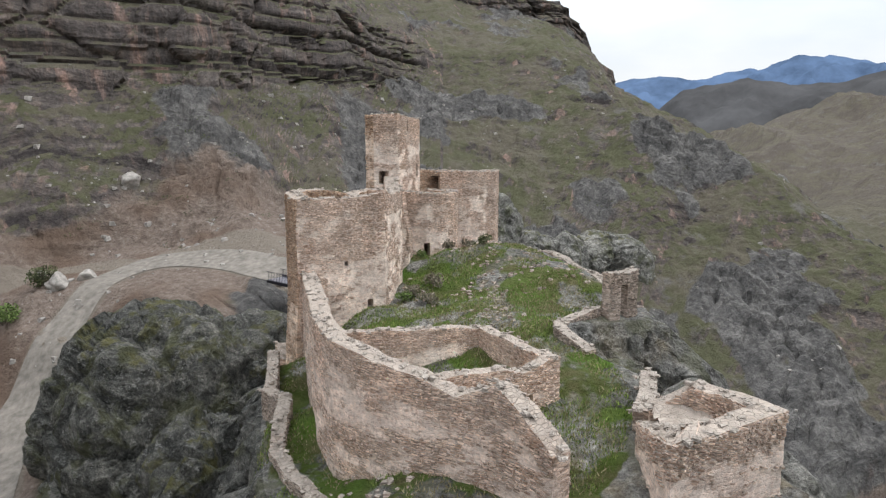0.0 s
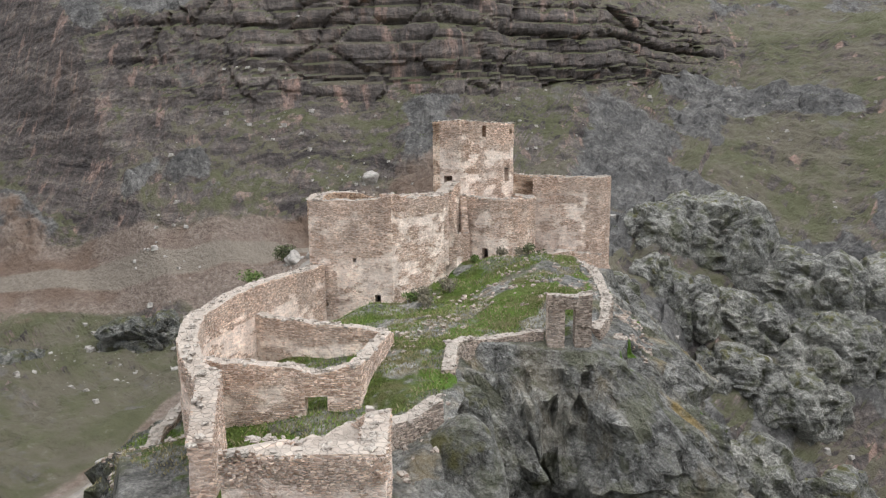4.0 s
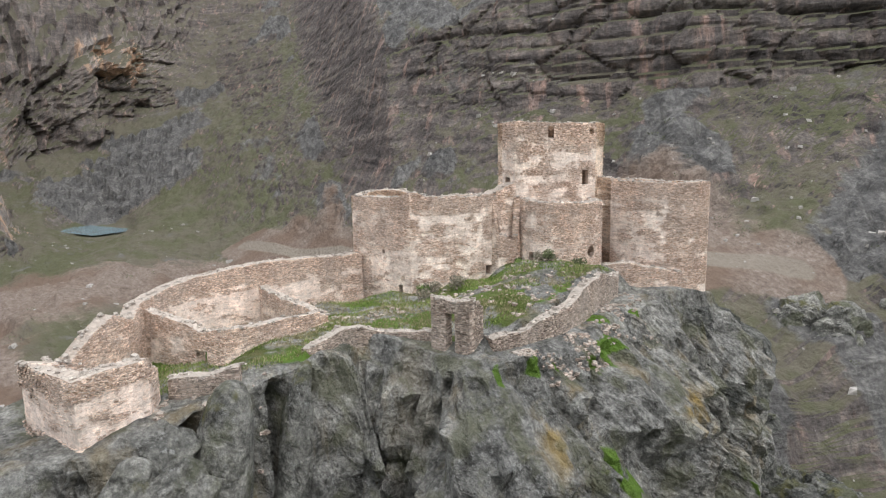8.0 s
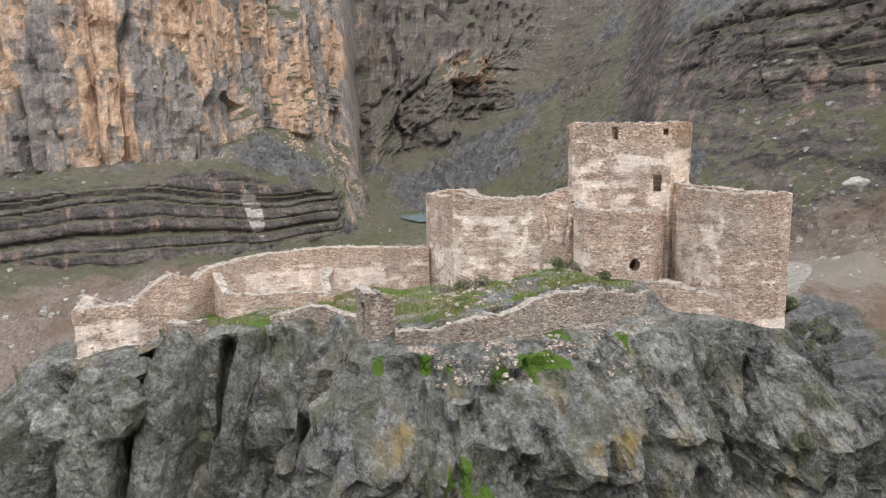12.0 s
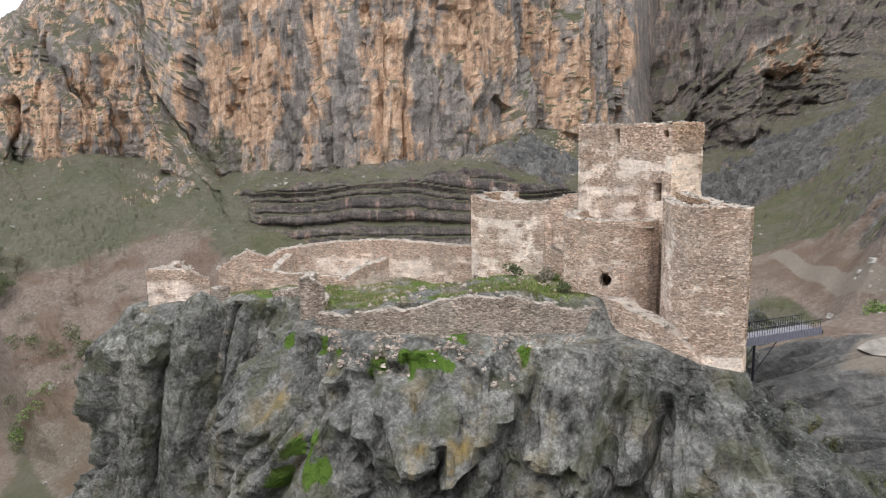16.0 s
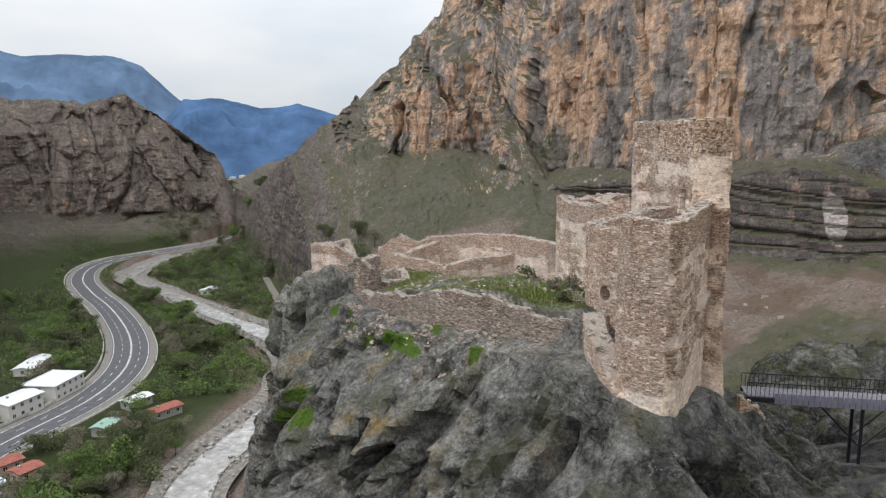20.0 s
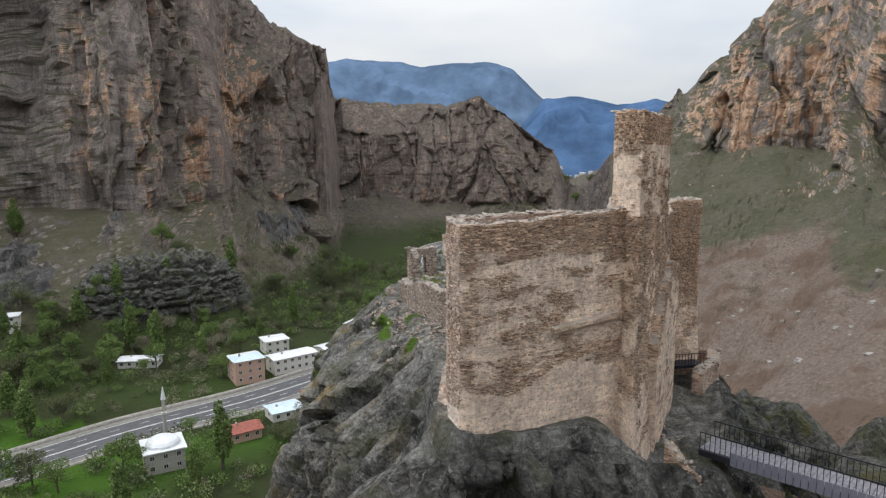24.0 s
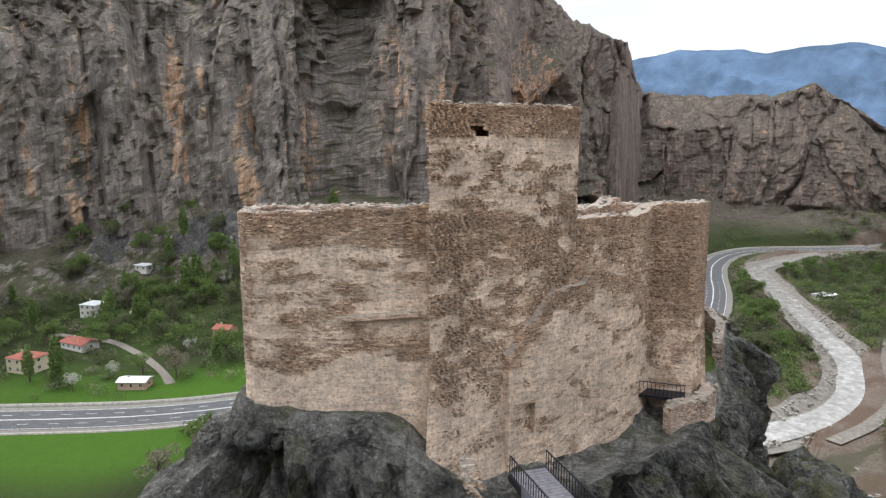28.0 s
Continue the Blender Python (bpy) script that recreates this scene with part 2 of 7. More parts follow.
def rock_material(name, dark, mid, lite, ochre, moss, cell=1.3, relief=0.5):
    """Weathered rock: cracked, streaked, with lichen and ochre stains; grass where the attribute 'grass' says so."""
    m, nt, b = material(name, 0.95, 0.15)
    v = coords(nt)
    big = noise_tex(nt, v, 0.09, 6, 0.62)
    mid_n = noise_tex(nt, v, 0.55, 8, 0.68, 0.4)
    fine = noise_tex(nt, v, 3.2, 8, 0.78)
    col = ramp(nt, mid_n, [(0.28, dark), (0.47, mid), (0.68, lite)])
    col = mix(nt, 0.75, col, ramp(nt, big, [(0.3, (0.56, 0.56, 0.57)), (0.5, (1.0, 0.99, 0.97)), (0.7, (1.42, 1.38, 1.32))]), "MULTIPLY")
    vor = nt.nodes.new("ShaderNodeTexVoronoi")
    vor.feature = "DISTANCE_TO_EDGE"
    vor.inputs["Scale"].default_value = cell * 0.45
    warp = nt.nodes.new("ShaderNodeVectorMath")
    warp.operation = "MULTIPLY_ADD"
    wnz = nt.nodes.new("ShaderNodeTexNoise")
    wnz.inputs["Scale"].default_value, wnz.inputs["Detail"].default_value = 0.7, 4
    nt.links.new(v, wnz.inputs["Vector"])
    nt.links.new(wnz.outputs["Color"], warp.inputs[0])
    warp.inputs[1].default_value = (2.2, 2.2, 2.2)
    nt.links.new(v, warp.inputs[2])
    nt.links.new(warp.outputs["Vector"], vor.inputs["Vector"])
    crack = span(nt, value(nt, "ADD", vor.outputs["Distance"], value(nt, "MULTIPLY", mid_n, 0.25)), 0.06, 0.2)
    col = mix(nt, 1.0, col, mix(nt, crack, (0.5, 0.49, 0.48), (1, 1, 1)), "MULTIPLY")
    col = mix(nt, 1.0, col, ramp(nt, fine, [(0.3, (0.42, 0.42, 0.42)), (0.48, (0.95, 0.95, 0.95)), (0.66, (1.8, 1.78, 1.72))]), "MULTIPLY")
    col = mix(nt, value(nt, "MULTIPLY", span(nt, noise_tex(nt, v, 2.1, 9, 0.8), 0.54, 0.63), value(nt, "MULTIPLY", span(nt, noise_tex(nt, v, 0.3, 4), 0.4, 0.6), 0.75)), col, (0.44, 0.44, 0.42))
    streak = noise_tex(nt, coords(nt, (0.5, 0.5, 0.09)), 0.7, 5, 0.6)
    col = mix(nt, value(nt, "MULTIPLY", span(nt, streak, 0.5, 0.7), value(nt, "MULTIPLY", attr(nt, "ochre"), 0.6), True), col, ochre)
    col = mix(nt, value(nt, "MULTIPLY", span(nt, noise_tex(nt, v, 0.32, 5), 0.5, 0.64), 0.65), col, moss)
    g1, g2 = noise_tex(nt, v, 0.5, 6), noise_tex(nt, v, 6.0, 4)
    green = mix(nt, g2, (0.035, 0.055, 0.012), (0.13, 0.17, 0.035))
    green = mix(nt, span(nt, g1, 0.42, 0.62), green, mix(nt, g2, (0.09, 0.085, 0.035), (0.2, 0.19, 0.09)))
    lush = mix(nt, g2, (0.06, 0.11, 0.016), (0.17, 0.285, 0.05))
    green = mix(nt, attr(nt, "lush"), green, lush)
    edge = value(nt, "ADD", attr(nt, "grass"), value(nt, "MULTIPLY", value(nt, "SUBTRACT", g1, 0.5), 0.9))
    col = mix(nt, span(nt, edge, 0.42, 0.58), col, green)
    soil = mix(nt, fine, (0.16, 0.115, 0.085), (0.3, 0.225, 0.17))
    col = mix(nt, span(nt, value(nt, "ADD", attr(nt, "dirt"), value(nt, "MULTIPLY", value(nt, "SUBTRACT", mid_n, 0.5), 0.8)), 0.4, 0.6), col, soil)
    nt.links.new(col, b.inputs["Base Color"])
    lumps = noise_tex(nt, v, 1.3, 6, 0.6)
    h = value(nt, "ADD", value(nt, "ADD", value(nt, "MULTIPLY", mid_n, 1.6), value(nt, "MULTIPLY", lumps, 1.1)), value(nt, "ADD", value(nt, "MULTIPLY", fine, 0.6), value(nt, "MULTIPLY", crack, 0.3)))
    bump(nt, b, h, 1.0, 0.8)
    return m


def cliff_material(name):
    """Mountain flank: banded cliffs, ochre walls, scree, dry grass and bare earth by attribute."""
    m, nt, b = material(name, 0.95, 0.1)
    v = coords(nt)
    warpn = noise_tex(nt, v, 0.03, 5)
    sep = nt.nodes.new("ShaderNodeSeparateXYZ")
    nt.links.new(v, sep.inputs[0])
    zed = value(nt, "ADD", sep.outputs["Z"], value(nt, "MULTIPLY", warpn, 14.0))
    comb = nt.nodes.new("ShaderNodeCombineXYZ")
    nt.links.new(zed, comb.inputs["Z"])
    nt.links.new(value(nt, "MULTIPLY", sep.outputs["X"], 0.05), comb.inputs["X"])
    nt.links.new(value(nt, "MULTIPLY", sep.outputs["Y"], 0.05), comb.inputs["Y"])
    strata = noise_tex(nt, comb.outputs[0], 0.42, 7, 0.7)
    ribs = noise_tex(nt, coords(nt, (1, 1, 0.09)), 0.085, 8, 0.66)
    ribs2 = noise_tex(nt, coords(nt, (1, 1, 0.07)), 0.36, 7, 0.68)
    mid_n = noise_tex(nt, v, 0.16, 8, 0.68, 0.3)
    fine = noise_tex(nt, v, 1.1, 7, 0.72)
    speck = noise_tex(nt, v, 0.5, 10, 0.8)
    grey = ramp(nt, strata, [(0.3, (0.032, 0.029, 0.03)), (0.42, (0.075, 0.066, 0.063)), (0.55, (0.13, 0.114, 0.106)), (0.72, (0.22, 0.192, 0.172))])
    grey = mix(nt, value(nt, "MULTIPLY", span(nt, noise_tex(nt, coords(nt, (1, 1, 0.12)), 0.2, 6, 0.65), 0.55, 0.66), 0.7), grey, (0.3, 0.212, 0.18))
    grey = mix(nt, 0.8, grey, ramp(nt, ribs2, [(0.36, (0.72, 0.72, 0.73)), (0.5, (1, 1, 1)), (0.64, (1.5, 1.36, 1.27))]), "MULTIPLY")
    face = value(nt, "ADD", value(nt, "MULTIPLY", ribs, 0.45), value(nt, "MULTIPLY", ribs2, 0.55))
    wallrock = ramp(nt, face, [(0.34, (0.105, 0.096, 0.091)), (0.44, (0.205, 0.183, 0.17)), (0.54, (0.3, 0.262, 0.236)), (0.66, (0.42, 0.36, 0.315))])
    ochre = ramp(nt, ribs2, [(0.32, (0.24, 0.178, 0.142)), (0.45, (0.455, 0.29, 0.19)), (0.56, (0.58, 0.39, 0.265)), (0.68, (0.64, 0.52, 0.42))])
    stain = value(nt, "ADD", attr(nt, "orange"), value(nt, "ADD", value(nt, "MULTIPLY", value(nt, "SUBTRACT", ribs, 0.5), 2.2), value(nt, "MULTIPLY", value(nt, "SUBTRACT", mid_n, 0.5), 1.1)))
    wallrock = mix(nt, value(nt, "MULTIPLY", span(nt, stain, 0.36, 0.6), 0.9), wallrock, ochre)
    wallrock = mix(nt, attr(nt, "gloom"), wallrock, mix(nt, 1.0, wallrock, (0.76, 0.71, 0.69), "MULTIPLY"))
    rock = mix(nt, value(nt, "MAXIMUM", attr(nt, "red"), attr(nt, "slate")), grey, wallrock)
    rock = mix(nt, span(nt, value(nt, "ADD", attr(nt, "pale"), value(nt, "MULTIPLY", value(nt, "SUBTRACT", mid_n, 0.5), 1.2)), 0.4, 0.6), rock, (0.5, 0.44, 0.42))
    rock = mix(nt, 0.9, rock, ramp(nt, fine, [(0.3, (0.55, 0.55, 0.55)), (0.5, (1, 1, 1)), (0.68, (1.5, 1.48, 1.46))]), "MULTIPLY")
    rock = mix(nt, 0.6, rock, ramp(nt, mid_n, [(0.3, (0.65, 0.65, 0.67)), (0.7, (1.3, 1.28, 1.26))]), "MULTIPLY")
    # slopes: dry grass, olive turf, scree and loose stones
    turf = noise_tex(nt, v, 0.045, 7, 0.68)
    dry = mix(nt, speck, (0.07, 0.063, 0.046), (0.165, 0.148, 0.112))
    olive = mix(nt, speck, (0.05, 0.051, 0.03), (0.132, 0.133, 0.078))
    grass = mix(nt, span(nt, value(nt, "ADD", value(nt, "MULTIPLY", turf, 0.6), value(nt, "MULTIPLY", mid_n, 0.4)), 0.43, 0.56), dry, mix(nt, attr(nt, "parched"), olive, mix(nt, speck, (0.06, 0.052, 0.044), (0.135, 0.115, 0.098))))
    scree = mix(nt, fine, (0.07, 0.066, 0.06), (0.19, 0.175, 0.16))
    grass = mix(nt, span(nt, noise_tex(nt, v, 0.075, 7, 0.7), 0.56, 0.66), grass, scree)
    stones = span(nt, speck, 0.58, 0.66)
    grass = mix(nt, value(nt, "MULTIPLY", stones, 0.55), grass, (0.2, 0.185, 0.165))
    crop = ramp(nt, value(nt, "ADD", value(nt, "MULTIPLY", mid_n, 0.5), value(nt, "MULTIPLY", fine, 0.5)), [(0.34, (0.035, 0.035, 0.036)), (0.5, (0.11, 0.106, 0.102)), (0.66, (0.24, 0.228, 0.215))])
    steep = span(nt, value(nt, "ADD", normal_z(nt), value(nt, "MULTIPLY", value(nt, "SUBTRACT", mid_n, 0.5), 0.5)), 0.52, 0.7)
    col = mix(nt, value(nt, "MULTIPLY", steep, value(nt, "SUBTRACT", 1.0, attr(nt, "bare")), True), rock, grass)
    verdure = mix(nt, span(nt, turf, 0.42, 0.58), mix(nt, speck, (0.062, 0.06, 0.042), (0.17, 0.16, 0.12)), mix(nt, speck, (0.054, 0.056, 0.038), (0.138, 0.138, 0.092)))
    col = mix(nt, span(nt, value(nt, "ADD", attr(nt, "turf"), value(nt, "MULTIPLY", value(nt, "SUBTRACT", mid_n, 0.5), 1.5)), 0.4, 0.62), col, mix(nt, value(nt, "MULTIPLY", stones, 0.7), verdure, (0.23, 0.21, 0.185)))
    col = mix(nt, span(nt, value(nt, "ADD", attr(nt, "outcrop"), value(nt, "MULTIPLY", value(nt, "SUBTRACT", mid_n, 0.5), 0.9)), 0.38, 0.55), col, crop)
    soil = ramp(nt, fine, [(0.3, (0.119, 0.091, 0.073)), (0.5, (0.189, 0.150, 0.126)), (0.72, (0.294, 0.252, 0.217))])
    soil = mix(nt, span(nt, noise_tex(nt, v, 0.05, 5), 0.45, 0.6), soil, mix(nt, fine, (0.11, 0.078, 0.06), (0.19, 0.138, 0.106)))
    col = mix(nt, span(nt, value(nt, "ADD", attr(nt, "dirt"), value(nt, "MULTIPLY", value(nt, "SUBTRACT", mid_n, 0.5), 0.7)), 0.4, 0.6), col, soil)
    col = mix(nt, span(nt, value(nt, "ADD", attr(nt, "track"), value(nt, "MULTIPLY", value(nt, "SUBTRACT", mid_n, 0.5), 0.6)), 0.35, 0.65), col, mix(nt, fine, (0.145, 0.122, 0.1), (0.275, 0.24, 0.2)))
    meadow = mix(nt, speck, (0.022, 0.03, 0.012), (0.058, 0.071, 0.03))
    meadow = mix(nt, attr(nt, "lush"), meadow, mix(nt, speck, (0.036, 0.084, 0.011), (0.088, 0.178, 0.026)))
    col = mix(nt, attr(nt, "meadow"), col, meadow)
    nt.links.new(col, b.inputs["Base Color"])
    h = value(nt, "ADD", value(nt, "MULTIPLY", mid_n, 4.0), value(nt, "ADD", value(nt, "MULTIPLY", fine, 0.9), value(nt, "MULTIPLY", strata, value(nt, "SUBTRACT", 1.2, attr(nt, "red")))))
    bump(nt, b, h, 0.75, 0.9)
    return m


def masonry_material(name, stone, lite, dark, plaster, course=(2.7, 2.7, 8.0), streaks=(0.6, 0.6, 2.3), faded=0.24):
    """Rubble masonry with remains of lime plaster; stones vary one by one."""
    m, nt, b = material(name, 0.95, 0.12)
    v = coords(nt)
    geo = nt.nodes.new("ShaderNodeNewGeometry")
    isl = geo.outputs["Random Per Island"]
    warp = nt.nodes.new("ShaderNodeVectorMath")
    warp.operation = "MULTIPLY_ADD"
    wnz = nt.nodes.new("ShaderNodeTexNoise")
    wnz.inputs["Scale"].default_value = 1.1
    nt.links.new(v, wnz.inputs["Vector"])
    nt.links.new(wnz.outputs["Color"], warp.inputs[0])
    warp.inputs[1].default_value = (0.25, 0.25, 0.25)
    nt.links.new(v, warp.inputs[2])
    flat = nt.nodes.new("ShaderNodeMapping")
    flat.inputs["Scale"].default_value = course
    nt.links.new(warp.outputs["Vector"], flat.inputs["Vector"])
    vor = nt.nodes.new("ShaderNodeTexVoronoi")
    vor.feature = "DISTANCE_TO_EDGE"
    vor.inputs["Scale"].default_value = 1.0
    nt.links.new(flat.outputs["Vector"], vor.inputs["Vector"])
    vid = nt.nodes.new("ShaderNodeTexVoronoi")
    vid.inputs["Scale"].default_value = 1.0
    nt.links.new(flat.outputs["Vector"], vid.inputs["Vector"])
    idv = nt.nodes.new("ShaderNodeSeparateColor")
    nt.links.new(vid.outputs["Color"], idv.inputs[0])
    joint = span(nt, vor.outputs["Distance"], 0.0, 0.12)
    big, mid_n, fine = noise_tex(nt, v, 0.22, 6, 0.65), noise_tex(nt, v, 0.9, 7, 0.68), noise_tex(nt, v, 7.0, 6, 0.7)
    pick = value(nt, "FRACT", value(nt, "ADD", idv.outputs[0], isl))
    col = ramp(nt, pick, [(0.05, dark), (0.4, stone), (0.8, lite), (0.97, (lite[0] * 1.15, lite[1] * 1.15, lite[2] * 1.15))])
    mortar = mix(nt, fine, tuple(c * 0.75 for c in plaster), tuple(c * 1.05 for c in plaster))
    col = mix(nt, joint, mix(nt, 0.5, mortar, dark), col)
    patch = noise_tex(nt, coords(nt, streaks), 0.8, 9, 0.76, 0.3)
    skin = value(nt, "ADD", patch, value(nt, "MULTIPLY", value(nt, "SUBTRACT", fine, 0.5), 0.25))
    lime = span(nt, value(nt, "ADD", value(nt, "MULTIPLY", value(nt, "SUBTRACT", skin, 0.5), 0.75), attr(nt, "lime")), -0.14, 0.1)
    pits = span(nt, noise_tex(nt, v, 4.2, 8, 0.75), 0.44, 0.52)
    coat = mix(nt, span(nt, mid_n, 0.32, 0.68), tuple(c * 0.74 for c in plaster), tuple(min(1, c * 1.15) for c in plaster))
    worn = value(nt, "MULTIPLY", lime, value(nt, "ADD", 0.3, value(nt, "MULTIPLY", pits, 0.58)))
    col = mix(nt, value(nt, "MAXIMUM", worn, value(nt, "MULTIPLY", span(nt, attr(nt, "lime"), 0.4, 0.8), 0.9)), col, coat)
    col = mix(nt, 0.8, col, ramp(nt, big, [(0.3, (0.8, 0.78, 0.77)), (0.5, (1, 1, 1)), (0.7, (1.14, 1.11, 1.08))]), "MULTIPLY")
    run = noise_tex(nt, coords(nt, (1.0, 1.0, 0.13)), 0.8, 6, 0.62)
    col = mix(nt, 0.65, col, ramp(nt, run, [(0.28, (0.76, 0.74, 0.73)), (0.5, (1.08, 1.07, 1.06))]), "MULTIPLY")
    col = mix(nt, 0.6, col, ramp(nt, fine, [(0.3, (0.72, 0.72, 0.72)), (0.7, (1.22, 1.22, 1.22))]), "MULTIPLY")
    beds = noise_tex(nt, coords(nt, (0.22, 0.22, 1.0)), 3.2, 6, 0.7)
    col = mix(nt, 0.75, col, ramp(nt, beds, [(0.34, (0.76, 0.75, 0.74)), (0.5, (1.04, 1.04, 1.04)), (0.66, (1.25, 1.24, 1.23))]), "MULTIPLY")
    bleach = value(nt, "MULTIPLY", span(nt, noise_tex(nt, coords(nt, (1, 1, 0.6)), 0.33, 6, 0.65), 0.4, 0.62), faded)
    col = mix(nt, bleach, col, mix(nt, fine, (0.34, 0.3, 0.265), (0.66, 0.6, 0.545)))
    # weathered grey on upward faces, whose colour also tones down the overhead light
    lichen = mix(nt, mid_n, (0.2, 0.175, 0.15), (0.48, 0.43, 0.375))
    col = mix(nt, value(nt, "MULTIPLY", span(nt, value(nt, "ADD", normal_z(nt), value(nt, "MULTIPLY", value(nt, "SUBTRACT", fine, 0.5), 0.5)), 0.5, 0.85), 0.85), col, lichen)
    nt.links.new(col, b.inputs["Base Color"])
    h = value(nt, "ADD", value(nt, "MULTIPLY", joint, value(nt, "SUBTRACT", 1.0, value(nt, "MULTIPLY", lime, 0.75))), value(nt, "ADD", value(nt, "MULTIPLY", fine, 0.5), value(nt, "MULTIPLY", mid_n, 0.6)))
    bump(nt, b, h, 0.75, 0.09)
    return m


ROCK = rock_material("crag_rock", (0.072, 0.071, 0.067), (0.196, 0.193, 0.182), (0.39, 0.383, 0.364), (0.4, 0.285, 0.11), (0.14, 0.142, 0.085))
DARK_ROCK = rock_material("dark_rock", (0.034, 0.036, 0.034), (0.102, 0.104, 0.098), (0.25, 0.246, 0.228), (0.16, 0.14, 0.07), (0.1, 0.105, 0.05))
SLAB_ROCK = rock_material("slab_rock", (0.076, 0.076, 0.071), (0.198, 0.196, 0.182), (0.39, 0.383, 0.358), (0.26, 0.19, 0.09), (0.11, 0.115, 0.065), 0.8)
CLIFF = cliff_material("mountain_flank")
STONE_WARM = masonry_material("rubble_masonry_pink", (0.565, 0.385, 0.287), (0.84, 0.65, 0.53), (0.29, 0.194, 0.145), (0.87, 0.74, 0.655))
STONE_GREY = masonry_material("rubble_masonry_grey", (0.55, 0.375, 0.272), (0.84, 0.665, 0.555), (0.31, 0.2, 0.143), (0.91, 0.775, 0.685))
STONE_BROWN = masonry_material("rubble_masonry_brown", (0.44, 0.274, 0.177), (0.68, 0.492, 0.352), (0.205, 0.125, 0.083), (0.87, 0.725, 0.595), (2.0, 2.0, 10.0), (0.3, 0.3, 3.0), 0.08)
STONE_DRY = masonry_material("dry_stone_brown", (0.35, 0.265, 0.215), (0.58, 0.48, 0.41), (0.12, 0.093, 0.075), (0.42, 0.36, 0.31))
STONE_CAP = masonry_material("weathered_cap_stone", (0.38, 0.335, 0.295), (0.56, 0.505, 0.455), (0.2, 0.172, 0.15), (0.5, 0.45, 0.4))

# ---- the valley and its mountains: cross-sections by bearing from the castle ----
CX, CY = 0.0, 62.0
SECTIONS = []


def section(bearing, *knots, red=0.0, slate=0.0, dirt=0.0, bare=0.0):
    """Ground along one bearing (degrees from +y towards +x): eight knots of distance and height, outwards."""
    SECTIONS.append((bearing, np.array(knots, float), red, slate, dirt, bare))


section(0, (20, 25), (60, 30), (110, 45), (178, 80), (200, 96), (330, 140), (345, 180), (700, 260), bare=0.1)
section(12, (20, 20), (60, 14), (110, 30), (175, 74), (205, 94), (331, 122), (345, 138), (700, 120))
section(22, (20, 5), (60, 0), (130, 36), (169, 69), (205, 76), (290, 60), (600, 0), (1200, 60))
section(31, (20, -8), (60, -15), (130, 24), (175, 57), (226, 56), (300, 25), (700, -10), (1300, 120))
section(45, (20, -12), (60, -24), (120, 6), (165, 33), (200, 20), (420, -22), (900, 60), (1500, 200))
section(65, (20, -12), (50, -26), (110, -26), (170, -20), (240, -22), (500, 0), (900, 120), (1500, 260))
section(95, (20, -12), (50, -26), (160, -26), (300, -25), (340, 0), (375, 90), (400, 140), (900, 150), slate=1)
section(108, (20, -12), (45, -26), (230, -26), (325, -23), (362, 8), (378, 112), (398, 160), (900, 165), slate=1)
section(120, (20, -12), (45, -26), (240, -25), (310, -10), (354, 22), (372, 106), (390, 153), (900, 158), slate=1)
section(127, (20, -12), (45, -26), (240, -25), (295, -4), (338, 28), (358, 120), (386, 174), (900, 175), slate=1)
section(133, (20, -12), (45, -26), (240, -25), (300, -4), (356, 30), (380, 110), (402, 162), (900, 165), slate=1)
section(139, (20, -12), (45, -26), (254, -25), (290, 0), (320, 30), (338, 118), (372, 176), (900, 176), slate=1)
section(148, (20, -10), (45, -26), (255, -25), (312, 4), (358, 32), (382, 108), (410, 172), (900, 170), slate=1)
section(153, (20, -10), (45, -26), (280, -25), (370, 0), (425, 26), (470, 105), (530, 184), (900, 150), slate=1)
section(156, (20, -10), (45, -26), (300, -26), (410, 0), (470, 24), (515, 100), (553, 166), (900, 130), slate=1)
section(160, (20, -10), (45, -26), (380, -27), (475, -8), (500, 10), (522, 85), (550, 148), (900, 110), slate=1)
section(161.6, (20, -10), (45, -26), (400, -27), (600, -10), (680, 8), (712, 80), (750, 116), (1200, 105), slate=1)
section(167, (20, -10), (45, -26), (450, -28), (625, -10), (690, 5), (718, 78), (750, 113), (1200, 100), slate=1)
section(172, (20, -10), (45, -26), (480, -28), (640, -12), (700, 3), (725, 74), (750, 114), (1200, 100), slate=1)
section(174.6, (20, -9), (45, -26), (490, -28), (640, -13), (702, 2), (728, 78), (752, 126), (1200, 95), slate=1)
section(176.6, (20, -9), (45, -26), (500, -28), (645, -14), (704, 0), (730, 66), (752, 109), (1200, 90), slate=1)
section(179, (20, -8), (45, -26), (520, -28), (650, -16), (705, -5), (732, 50), (752, 84), (1200, 60), slate=1)
section(181.6, (20, -6), (48, -26), (520, -28), (660, -24), (705, -14), (732, 34), (752, 62), (1100, 30), slate=0.9)
section(183.0, (20, -6), (50, -26), (400, -28), (560, -28), (640, -26), (745, 2), (765, 16), (1000, -20), slate=0.4)
section(184.6, (20, -5), (50, -26), (300, -26), (400, -8), (500, 12), (590, 26), (660, 26), (1000, -10))
section(187, (20, -2), (60, -25), (190, -24), (290, 6), (380, 36), (470, 58), (540, 60), (900, 40))
section(190, (20, 0), (60, -24), (150, -23), (240, 12), (330, 46), (410, 70), (450, 84), (900, 70), red=0.4)
section(193.5, (20, 2), (60, -20), (145, -20), (240, 20), (320, 56), (352, 78), (395, 98), (900, 120), red=0.9)
section(197, (20, 5), (60, -14), (145, -18), (250, 26), (328, 58), (350, 92), (395, 120), (900, 170), red=1)
section(201, (20, 8), (60, -8), (148, -8), (245, 28), (322, 60), (342, 106), (392, 148), (900, 230), red=1)
